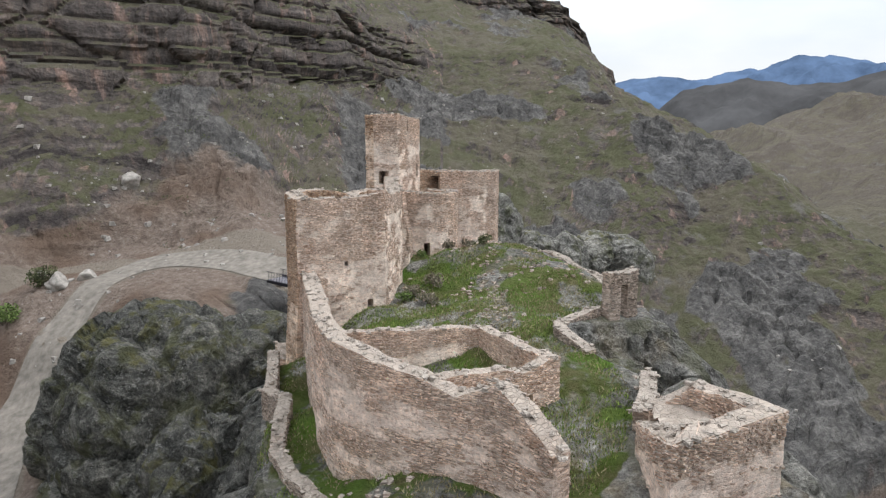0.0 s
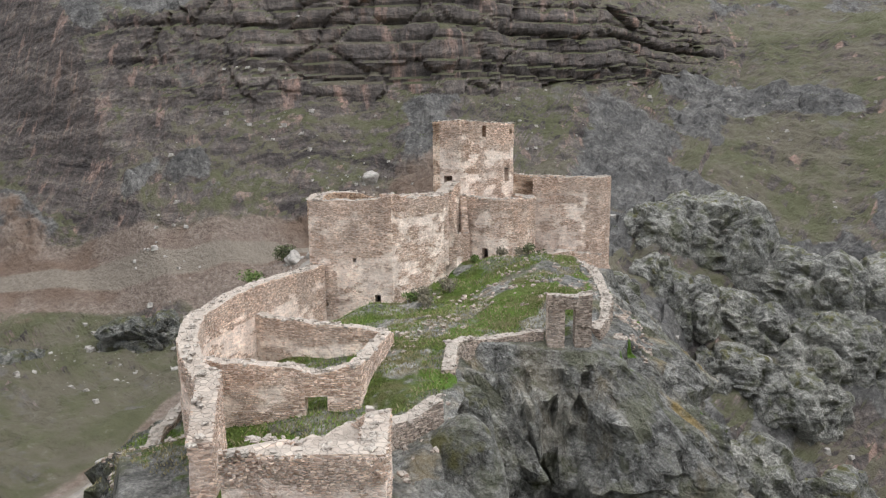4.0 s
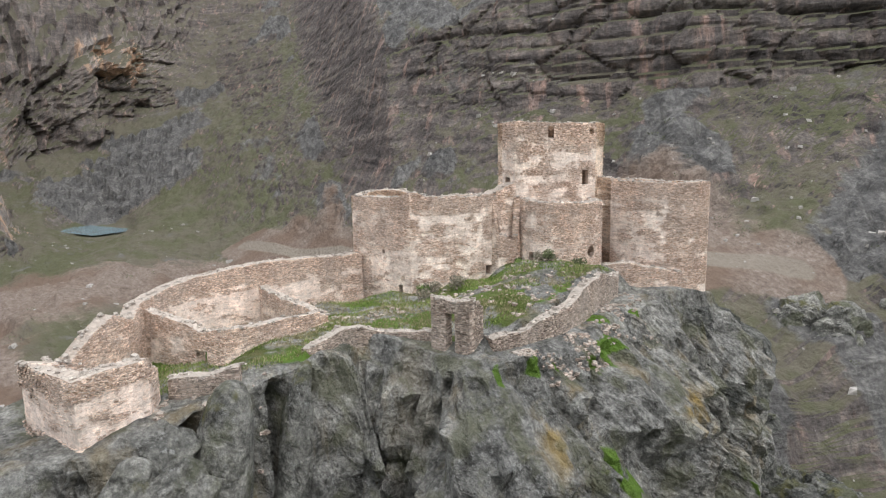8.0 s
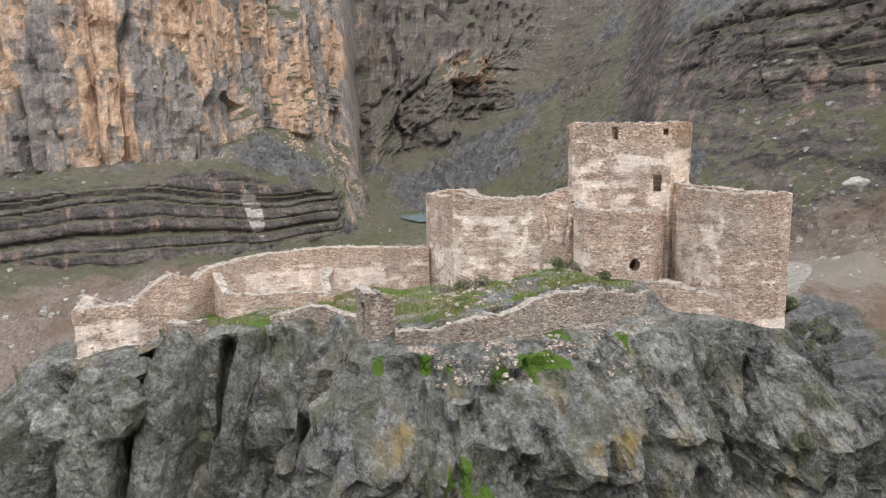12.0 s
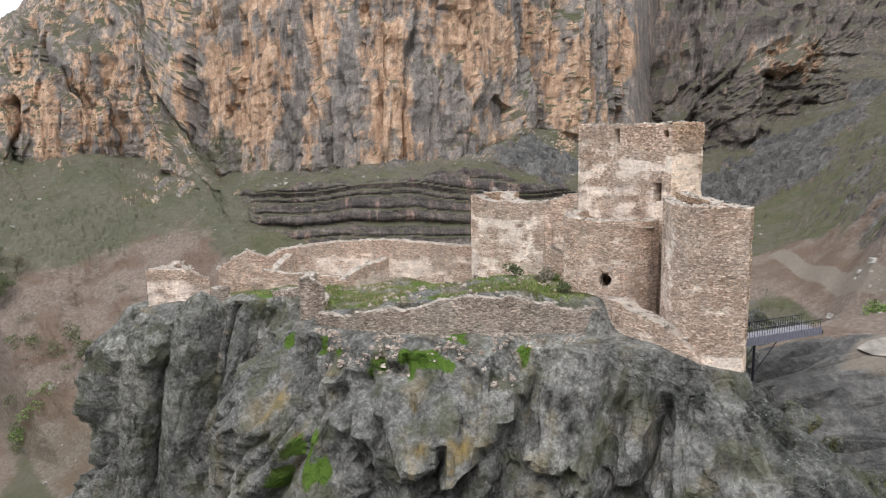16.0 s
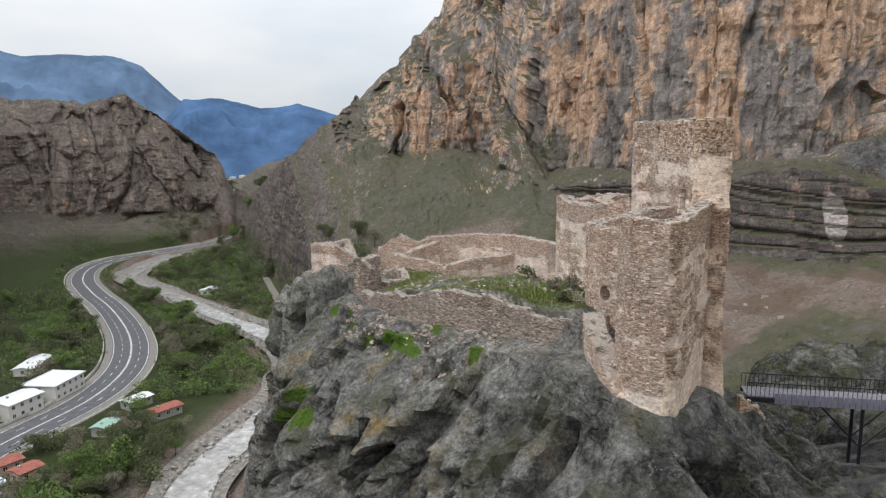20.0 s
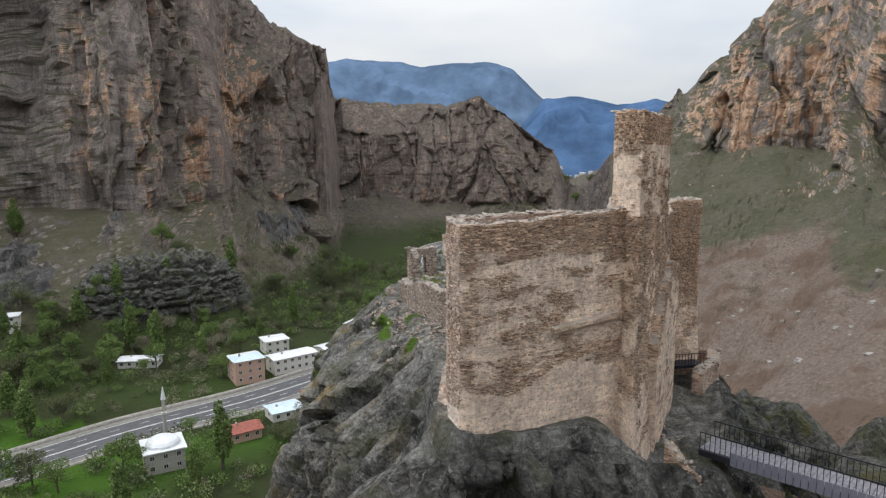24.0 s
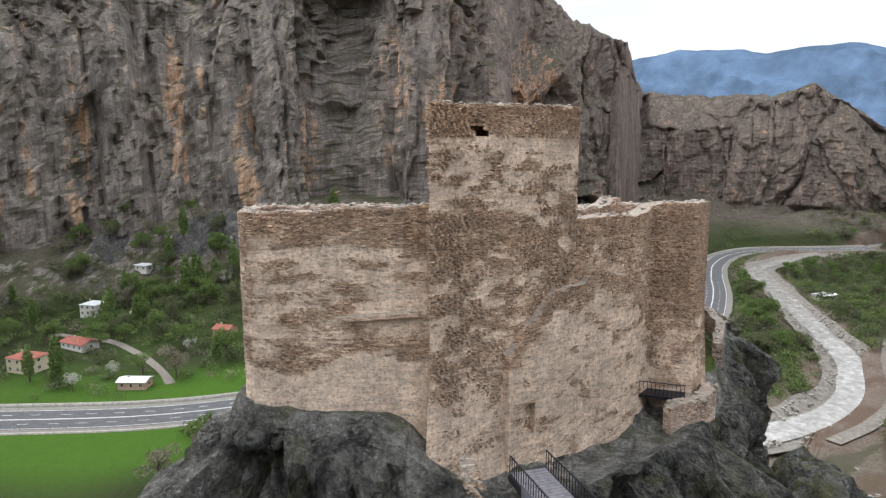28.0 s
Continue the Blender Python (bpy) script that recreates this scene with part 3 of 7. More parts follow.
section(205, (20, 10), (60, -2), (150, 0), (235, 30), (318, 60), (336, 118), (390, 190), (900, 300), red=1)
section(212, (20, 16), (60, 6), (145, 12), (205, 32), (224, 46), (281, 52), (300, 128), (360, 250), red=1)
section(218, (20, 22), (60, 10), (140, 20), (184, 28), (196, 50), (236, 53), (256, 135), (320, 250), red=1, bare=0.1)
section(228, (20, 30), (55, 15), (135, 20), (172, 26), (184, 51), (203, 55), (222, 135), (280, 250), red=1, bare=0.1)
section(238, (20, 32), (52, 16), (135, 21), (178, 25), (190, 52), (216, 57), (238, 135), (300, 250), red=1, bare=0.1)
section(245, (20, 33), (48, 18), (130, 24), (188, 27), (201, 50), (270, 72), (298, 135), (350, 250), red=1)
section(250, (20, 33), (48, 18), (130, 25), (200, 26), (214, 45), (292, 68), (318, 130), (375, 240), red=1)
section(254, (20, 33), (48, 18), (130, 25), (215, 26), (260, 30), (328, 62), (352, 126), (400, 230), red=1)
section(256, (20, 34), (48, 18), (130, 25), (215, 26), (290, 27), (362, 42), (410, 92), (470, 225), red=0.35)
section(263, (20, 34), (48, 18), (130, 24), (210, 26), (310, 26), (400, 62), (428, 118), (510, 240), red=0.2)
section(269.5, (20, 34), (48, 19), (110, 22), (210, 29), (310, 40), (430, 82), (468, 134), (550, 250), red=0.2)
section(275, (20, 34), (48, 20), (95, 21), (190, 38), (300, 66), (430, 96), (505, 150), (610, 270))
section(281, (20, 34), (48, 22), (85, 21), (160, 48), (240, 74), (345, 105), (466, 152), (600, 270))
section(288, (20, 35), (48, 26), (74, 24), (124, 58), (152, 88), (240, 140), (400, 210), (900, 360), dirt=0.7)
section(295, (20, 36), (47, 33), (78, 33.5), (114, 66), (134, 94), (230, 150), (400, 225), (900, 370), dirt=0.9)
section(303, (20, 32), (46, 39), (82, 38), (108, 70), (123, 100), (220, 152), (400, 230), (900, 380), dirt=1)
section(315, (20, 30), (45, 40.4), (75, 42), (103, 71), (111, 100), (210, 150), (400, 230), (900, 380), dirt=1)
section(327, (20, 29), (45, 42), (70, 47), (98, 71), (106, 100), (200, 150), (400, 230), (900, 360), dirt=1)
section(343, (20, 27), (50, 37), (90, 50), (122, 74), (132, 100), (240, 150), (400, 215), (800, 320), dirt=0.4)

ROAD_LINE = [(330, 130), (262, 78), (200, 30), (168, 2), (146, -27), (125, -58), (100, -86), (80, -115), (63, -140), (54, -168), (52, -200), (56, -240), (67, -295), (82, -350), (92, -400), (92, -450), (78, -490), (45, -520), (0, -560)]
RIVER_LINE = [(190, 420), (170, 300), (150, 220), (118, 150), (86, 95), (62, 50), (48, 0), (38, -35), (28, -70), (8, -98), (-7, -125), (-14, -160), (-10, -198), (5, -240), (27, -300), (50, -360), (62, -410), (40, -480), (5, -550), (-32, -640), (-58, -720), (-75, -850), (-100, -1100), (-110, -1500)]
WEST_TRACK = [(-22, 93), (-33, 100), (-44, 103.5), (-51, 100), (-53.0, 92), (-54.5, 82), (-54.0, 73), (-50.5, 64), (-46.5, 54), (-43.5, 42), (-42, 32)]
RIVERSIDE_TRACK = [(-27, -350), (-25, -300), (-23, -250), (-22.5, -207), (-26.5, -160), (-22, -128), (-13, -104)]
UPPER_TRACK = [(-13, 128), (-20, 118), (-28, 108), (-42, 102), (-55, 105.5), (-64, 106), (-70, 103.5), (-76, 97.2), (-85.5, 91.7), (-96.5, 88), (-110, 84.5), (-135, 76), (-170, 66)]


def curve_points(pts, step):
    """Evenly spaced points on a smooth line through pts."""
    p = np.array(pts, float)
    ext = np.vstack([2 * p[0] - p[1], p, 2 * p[-1] - p[-2]])
    out = []
    for k in range(len(p) - 1):
        a, b, c, d = ext[k:k + 4]
        n = max(2, int(np.linalg.norm(c - b) / step))
        t = np.linspace(0, 1, n, endpoint=False)[:, None]
        out.append(0.5 * (2 * b + (c - a) * t + (2 * a - 5 * b + 4 * c - d) * t ** 2 + (3 * b - a - 3 * c + d) * t ** 3))
    out.append(p[-1:])
    return np.vstack(out)


def distance_to(line, xy):
    best = np.full(len(xy), 1e9)
    for a, b in zip(line[:-1], line[1:]):
        ab = b - a
        t = np.clip(((xy - a) @ ab) / (ab @ ab), 0, 1)
        best = np.minimum(best, np.hypot(*(xy - a - t[:, None] * ab).T))
    return best


ROAD_C, RIVER_C = curve_points(ROAD_LINE, 25), curve_points(RIVER_LINE, 25)
WEST_C, UPPER_C = curve_points(WEST_TRACK, 8), curve_points(UPPER_TRACK, 8)
RIVERSIDE_C = curve_points(RIVERSIDE_TRACK, 8)


def build_terrain():
    az = np.concatenate([np.linspace(a, b, n, endpoint=False) for a, b, n in ((0, 150, 420), (150, 208, 560), (208, 282, 330), (282, 360, 240))])
    n_az = len(az)
    bear = np.array([s[0] for s in SECTIONS] + [360.0])
    knots = np.array([s[1] for s in SECTIONS] + [SECTIONS[0][1]])
    tags = np.array([s[2:] for s in SECTIONS] + [SECTIONS[0][2:]])
    j = np.clip(np.searchsorted(bear, az, side="right") - 1, 0, len(bear) - 2)
    f = (az - bear[j]) / (bear[j + 1] - bear[j])
    f = (0.5 * f + 0.5 * f * f * (3 - 2 * f))
    kn = knots[j] * (1 - f)[:, None, None] + knots[j + 1] * f[:, None, None]
    tg = tags[j] * (1 - f)[:, None] + tags[j + 1] * f[:, None]
    kn = np.concatenate([kn, np.stack([np.full(n_az, 4200.0), kn[:, -1, 1] * 0.6], 1)[:, None]], 1)
    kn[:, 0, 0] = 3.0
    counts = [12, 34, 46, 44, 54, 46, 30, 6]
    rs, zs = [], []
    for k, n in enumerate(counts):
        t = np.linspace(0, 1, n, endpoint=False)[None]
        rs.append(kn[:, k, 0:1] * (1 - t) + kn[:, k + 1, 0:1] * t)
        zs.append(kn[:, k, 1:2] * (1 - t) + kn[:, k + 1, 1:2] * t)
    r, z = np.concatenate(rs + [kn[:, -1, 0:1]], 1), np.concatenate(zs + [kn[:, -1, 1:2]], 1)
    for _ in range(3):
        r[:, 1:-1] = (r[:, :-2] + 2 * r[:, 1:-1] + r[:, 2:]) / 4
        z[:, 1:-1] = (z[:, :-2] + 2 * z[:, 1:-1] + z[:, 2:]) / 4
    n_s = r.shape[1]
    ang = np.radians(az)[:, None] + 0 * r
    dirx, diry = np.sin(ang), np.cos(ang)
    p = np.stack([CX + dirx * r, CY + diry * r, z], 2).reshape(-1, 3)
    dr, dz = np.gradient(r, axis=1), np.gradient(z, axis=1)
    slope = (np.abs(dz) / (np.abs(dr) + np.abs(dz) + 1e-6)).reshape(-1)
    st = smooth(0.45, 0.72, slope).reshape(n_az, n_s)
    for _ in range(6):
        st[:, 1:-1] = (st[:, :-2] + 2 * st[:, 1:-1] + st[:, 2:]) / 4
    steep = st.reshape(-1)
    rad = r.reshape(-1)
    out = np.stack([dirx, diry, 0 * r], 2).reshape(-1, 3)
    red, slate, dirt, bare = (np.repeat(tg[:, k], n_s) for k in range(4))
    columns = np.clip(red + slate, 0, 1)
    size = np.clip(rad / 300, 0.35, 2.2)
    # buttresses and gullies on the walls, ledges and blocks on the banded cliffs
    grid = p.reshape(n_az, n_s, 3)
    across, along = np.roll(grid, -1, 0) - np.roll(grid, 1, 0), np.gradient(grid, axis=1)
    nn = np.cross(across, along)
    nn /= np.linalg.norm(nn, axis=2)[:, :, None] + 1e-9
    nn *= np.sign(nn[:, :, 2:3] + 1e-9)
    for _ in range(8):
        nn[:, 1:-1] = (nn[:, :-2] + 2 * nn[:, 1:-1] + nn[:, 2:]) / 4
        nn = (np.roll(nn, 1, 0) + 2 * nn + np.roll(nn, -1, 0)) / 4
    steep = np.maximum(steep, smooth(0.74, 0.54, nn[:, :, 2]).reshape(-1) * smooth(90, 150, rad))
    toward = nn[:, :, :2].reshape(-1, 2) - 0.3 * out[:, :2]
    toward = np.column_stack([toward / (np.hypot(*toward.T)[:, None] + 1e-9), 0 * rad])
    bearing = np.repeat(az, n_s)
    grain = smooth(7, 2.5, np.linalg.norm(across, axis=2).reshape(-1) / 2)
    # the low dark cliff in the west is laid in level beds
    beds = smooth(211, 215, bearing) * smooth(254, 250, bearing) * smooth(240, 226, rad) * smooth(57, 53, p[:, 2])
    columns = np.maximum(columns, smooth(189, 194, bearing) * smooth(274, 264, bearing)) * (1 - beds)
    slow = p * np.array([1 / 30, 1 / 30, 1 / 150])
    warp = p + np.stack([9 * vnoise(slow, 13) + 1.5 * vnoise(p / 8, 15), 9 * vnoise(slow, 14) + 1.5 * vnoise(p / 8, 16), 0 * rad], 1)
    # walls are split along lines that run straight up them
    foot_r = np.repeat(kn[:, 5, 0], n_s)
    upright = np.column_stack([CX + foot_r * np.sin(np.radians(bearing)), CY + foot_r * np.cos(np.radians(bearing)), p[:, 2]]) + (warp - p)
    facing = smooth(0.45, 0.85, -(toward * out).sum(1))
    loose_rock, warp = warp, np.where(columns[:, None] > 0.5, upright, warp) / np.clip(rad / 380, 1, 2.2)[:, None]
    big = ridged(warp * np.array([1 / 62, 1 / 62, 1 / 240]), 3, 11) - 0.35
    rib = ridged(warp * np.array([1 / 19, 1 / 19, 1 / 75]), 3, 21) - 0.35
    chip = ridged(warp * np.array([1 / 6.5, 1 / 6.5, 1 / 15]), 2, 25) - 0.35
    band = p[:, 2] + 5 * fbm(p / 60, 3, 31)
    step = ((band / 11.0) % 1.0)
    ledge = smooth(0, 0.25, step) - 0.6 + 0.5 * (smooth(0, 0.3, (band / 4.2) % 1.0) - 0.6)
    c1, c2, crnd = cells(warp * np.array([1 / 8.0, 1 / 8.0, 1 / 9.0]), 27)
    block = 2.4 * (crnd - 0.5) - 0.9 * smooth(0.22, 0.0, c2 - c1)
    d1, d2, drnd = cells(warp * np.array([1 / 27, 1 / 27, 1 / 170]), 35)
    e1, e2, ernd = cells(warp * np.array([1 / 9.5, 1 / 9.5, 1 / 46]), 39)
    pillar = 11 * (drnd - 0.5) - 5 * smooth(0.2, 0.0, d2 - d1) + 4 * (ernd - 0.5) - 1.6 * smooth(0.2, 0.0, e2 - e1)
    cl = steep * np.minimum(size, 1.4)
    shift = cl * (columns * (0.45 + 0.55 * grain) * ((11 + 11 * slate) * big + 3 * rib + 2.4 * chip * grain + 0.6 * ledge * grain + pillar) * (0.25 + 0.75 * facing) + (1 - columns) * ((3.6 - 0.6 * beds) * ledge + (2.5 - 1.7 * beds) * rib + (1.9 - 1.9 * beds) * block) + grain * (0.35 * block + 0.9 * fbm(p / 4, 3, 51)))
    # slopes that turn away from the castle stay plain
    shift = shift * (1 - 0.9 * smooth(180.6, 182.4, bearing) * smooth(191.5, 188.5, bearing)) * (1 - 0.85 * smooth(270, 276, bearing) * smooth(296, 289, bearing))
    p += toward * shift[:, None]
    flat = smooth(-21, -12, p[:, 2]) * smooth(24, 60, rad)
    tracks = np.minimum(distance_to(WEST_C, p[:, :2]), distance_to(UPPER_C, p[:, :2]))
    rough = flat * (1 - 0.85 * dirt * smooth(75, 40, rad)) * smooth(3, 12, tracks)
    gully = ridged(np.column_stack([np.repeat(ang[:, 0], n_s) * 11, p[:, 2] / 90, 0 * rad]), 2, 65)
    hill = 5.0 * size * fbm(p / (26 * size)[:, None], 4, 61) - 2.2 * np.minimum(size, 0.9) * (1 - 0.8 * columns) * gully + 1.8 * ridged(p / 11, 3, 71) + 0.8 * fbm(p / 2.5, 3, 81)
    p[:, 2] += rough * (1 - 0.93 * steep) * hill
    p[:, 2] += steep * columns * 22 * size * grain * np.maximum(0, fbm(p * np.array([1 / 40, 1 / 40, 0.002]), 3, 91)) * smooth(100, 170, p[:, 2]) * (1 - 0.8 * smooth(208, 201, bearing))
    p[:, 2] += slate * smooth(50, 95, p[:, 2]) * smooth(1100, 800, rad) * (7 * fbm(p * np.array([1 / 38, 1 / 38, 0.004]), 4, 93) + 4 * ridged(p * np.array([1 / 14, 1 / 14, 0.004]), 2, 95))
    p[:, 2] += (1 - facing) * steep * columns * (1 - slate) * (13 * fbm(p * np.array([1 / 45, 1 / 45, 1 / 34]), 3, 97) + 4 * ridged(p / 16, 2, 99))
    # outcrops of broken rock on the slopes
    h1, h2, hrnd = cells(loose_rock * np.array([1 / 5.5, 1 / 5.5, 1 / 4.5]), 103)
    crop = smooth(0.06, 0.26, 0.16 * smooth(250, 258, bearing) * smooth(300, 288, bearing) + fbm(loose_rock * np.array([1 / 42, 1 / 42, 1 / 30]), 4, 101)) * rough * (1 - steep) * smooth(0.12, 0.3, slope) * smooth(900, 300, rad) * (1 - 0.75 * smooth(186, 190, bearing) * smooth(222, 212, bearing))
    wild = np.clip(smooth(340, 352, bearing) + smooth(30, 20, bearing), 0, 1) * smooth(48, 62, rad) * smooth(150, 120, rad) * smooth(0.0, 0.25, 0.25 + 0.25 * smooth(105, 80, rad) + fbm(loose_rock / 17, 3, 107))
    saddle = smooth(1.25, 0.85, np.hypot((p[:, 0] + 4) / 25, (p[:, 1] - 89) / 14) + 0.25 * fbm(p / 6, 3, 109)) * smooth(1.5, 5, tracks)
    crop = np.maximum(crop, np.maximum(wild * smooth(3, 9, tracks), saddle))
    p[:, 2] += crop * (1.6 + 3.2 * (hrnd - 0.4) - 1.6 * smooth(0.15, 0.0, h2 - h1)) * np.clip(size * 1.6, 0.6, 2)
    p[:, 2] += 26 * smooth(380, 700, rad) * smooth(14, 24, bearing) * smooth(85, 70, bearing) * ridged(p * np.array([1 / 190, 1 / 190, 0]), 4, 111)
    pool = np.hypot((p[:, 0] + 285) / 20, (p[:, 1] - 18) / 11)
    p[:, 2] += smooth(1.9, 1.05, pool) * (23.4 - p[:, 2])
    # river bed and road bed
    dr_, dv = distance_to(ROAD_C, p[:, :2]), distance_to(RIVER_C, p[:, :2])
    low = smooth(-6, -16, p[:, 2])
    p[:, 2] += low * smooth(17, 9, dv) * (np.minimum(-28.6, p[:, 2]) - p[:, 2])
    p[:, 2] += smooth(13, 5, distance_to(RIVERSIDE_C, p[:, :2])) * (-25.6 - p[:, 2])
    near_road = smooth(24, 10, dr_)
    p[:, 2] = p[:, 2] * (1 - near_road) + near_road * -26.2
    idx = np.arange(n_az * n_s).reshape(n_az, n_s)
    nxt = np.roll(idx, -1, axis=0)
    faces = np.stack([idx[:, :-1], idx[:, 1:], nxt[:, 1:], nxt[:, :-1]], 2).reshape(-1, 4)
    me = mesh_of("ground", p, faces, CLIFF, shade=False)
    valley = smooth(-8, -18, p[:, 2]) * smooth(1200, 500, rad)
    lush = np.clip(smooth(60, 20, dr_) * (p[:, 1] > -60) + 0.25 * vnoise(p / 30, 5), 0, 1)
    gravel = smooth(26, 13, dv)
    earth = np.clip(dirt * smooth(96, 70, rad) * (1 - steep) + gravel * valley + smooth(9, 3, tracks) * 0.9
                    + 0.75 * smooth(0, 1, 1 - np.abs((rad - 140) / 60)) * smooth(183, 192, bearing) * smooth(292, 276, bearing) * (1 - steep)
                    + 0.8 * smooth(45, 70, rad) * smooth(135, 100, rad) * smooth(196, 206, bearing) * smooth(245, 232, bearing) * smooth(-12, -4, p[:, 2]) * (1 - steep)
                    + 0.85 * smooth(80, 110, rad) * smooth(270, 205, rad) * smooth(185, 190, bearing) * smooth(214, 205, bearing) * smooth(-26, -21, p[:, 2]), 0, 1) * (1 - saddle)
    red = red * np.where((rad < 222) & (red > 0.6), smooth(51, 57, p[:, 2]), 1.0)
    red = np.maximum(red, 0.9 * smooth(1.2, 0.9, np.hypot((bearing - 267) / 3.6, (p[:, 2] - 120) / 17)) * (rad > 380))
    ochre = (0.32 + 0.12 * smooth(192, 198, bearing) * smooth(240, 232, bearing)) * (red > 0.3) + 0.15 * (slate > 0.3)
    for bb, zz, wide, tall in ((248.5, 88, 14, 40), (253.5, 120, 10, 34), (267, 120, 24, 15), (215, 92, 30, 36), (239, 112, 24, 24), (197, 87, 26, 24), (228, 80, 14, 22), (142, 62, 11, 56), (151.5, 105, 17, 50), (123.6, 60, 9, 60), (131, 70, 8, 60), (118, 80, 8, 60), (136, 90, 7, 60), (147, 50, 9, 45), (110, 60, 9, 60), (245, 120, 12, 30)):
        d = np.hypot(((bearing - bb + 180) % 360 - 180) * math.pi / 180 * rad / wide, (p[:, 2] - zz) / tall)
        ochre = np.maximum(ochre, (0.62 - 0.14 * slate) * smooth(1.25, 0.5, d) * (rad > 190))
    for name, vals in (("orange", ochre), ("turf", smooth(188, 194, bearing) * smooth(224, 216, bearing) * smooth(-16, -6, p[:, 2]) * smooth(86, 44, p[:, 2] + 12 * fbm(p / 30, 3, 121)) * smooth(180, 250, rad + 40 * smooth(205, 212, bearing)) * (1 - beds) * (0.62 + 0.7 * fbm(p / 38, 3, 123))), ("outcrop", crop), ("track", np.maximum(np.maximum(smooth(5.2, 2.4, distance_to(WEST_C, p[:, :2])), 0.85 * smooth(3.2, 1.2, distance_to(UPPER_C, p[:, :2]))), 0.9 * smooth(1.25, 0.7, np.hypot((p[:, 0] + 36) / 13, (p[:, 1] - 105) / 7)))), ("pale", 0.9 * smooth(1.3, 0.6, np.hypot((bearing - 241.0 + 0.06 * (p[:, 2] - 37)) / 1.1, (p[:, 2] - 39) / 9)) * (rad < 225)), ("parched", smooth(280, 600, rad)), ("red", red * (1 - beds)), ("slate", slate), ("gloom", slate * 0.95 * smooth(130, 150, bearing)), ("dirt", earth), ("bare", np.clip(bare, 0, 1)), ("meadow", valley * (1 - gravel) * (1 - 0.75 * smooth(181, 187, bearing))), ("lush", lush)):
        attribute(me, name, vals)
    return put("ground", me)


ground = tagged(build_terrain(), "steep mountain valley with banded cliffs, scree, dry grass and a green floor", "ground", kind="structure")

from mathutils.bvhtree import BVHTree


def tree_of(ob):
    me = ob.data
    return BVHTree.FromPolygons([v.co[:] for v in me.vertices], [p.vertices[:] for p in me.polygons])


GROUND_TREE = tree_of(ground)


def ground_z(x, y, default=-26.2):
    hit = GROUND_TREE.ray_cast(Vector((x, y, 900)), Vector((0, 0, -1)))
    return hit[0].z if hit[0] else default


# ---- the crag ----
RIM = [(17.4, 49.4, 45.6), (17.2, 53, 45.9), (16.7, 57, 45.6), (15.6, 61, 45.5), (13.2, 65, 45.4), (10.8, 69, 45.4), (9.4, 73, 45.6), (8.9, 77, 44.6), (8.4, 81.6, 43.6), (6.6, 85, 43.3), (2, 83.0, 43.2), (-3.6, 80.2, 41.8), (-9, 78, 40.6), (-12.5, 71, 39.6), (-14.6, 62, 39.2), (-15.4, 53, 39.2), (-13.6, 45, 40.6), (-11.4, 37, 41), (-8.5, 30, 41.2), (-1, 24.5, 42), (7, 20.2, 43.4), (14.8, 23.8, 44.3), (15.8, 29.5, 44.6), (13.0, 34, 45.2), (11.8, 38.6, 45.8), (9.4, 42.2, 46.0), (9.0, 45.2, 45.8), (12.6, 47.4, 45.3)]
TOP = [(-5, 53.5, 46.0), (-2, 60, 47.0), (-3, 66, 48.2), (1, 65, 49.0), (4.5, 65, 49.6), (7, 64, 49.4), (9, 60, 48.8), (11.5, 58, 48.3), (13.2, 56, 47.6), (13.6, 53, 47.0), (12, 50.5, 46.6), (14.2, 48.5, 46.1), (15.5, 49.6, 46.1), (7.5, 66.6, 49.2), (5, 50, 46.8), (7, 45, 46.7), (9, 38, 46.2), (7.6, 41, 46.4), (7.2, 33, 45.0), (4, 28.6, 43.8), (12, 28, 45.0), (9, 22.6, 43.8), (13.6, 25, 44.4), (0, 38, 44.7), (-5, 46, 45.8), (4, 71, 48.4), (6, 76, 46.0), (1, 80, 44.0), (-9, 74, 41), (-13, 56, 39.8), (-11, 44, 41.2), (-8, 33, 41.4), (-8, 58, 46.5), (-8.6, 70.5, 38.6), (-9.6, 67, 38.4), (-10.8, 64, 38.2), (-11.6, 61, 38.4), (-7.2, 74.6, 38.8), (-11.4, 58.6, 39), (-10, 72, 38.2)]


def top_z(x, y):
    """Height of the crag's top, from spot heights."""
    w = sum_z = 0
    for px, py, pz in TOP:
        k = 1 / (0.6 + (x - px) ** 2 + (y - py) ** 2) ** 1.6
        w, sum_z = w + k, sum_z + k * pz
    return sum_z / w


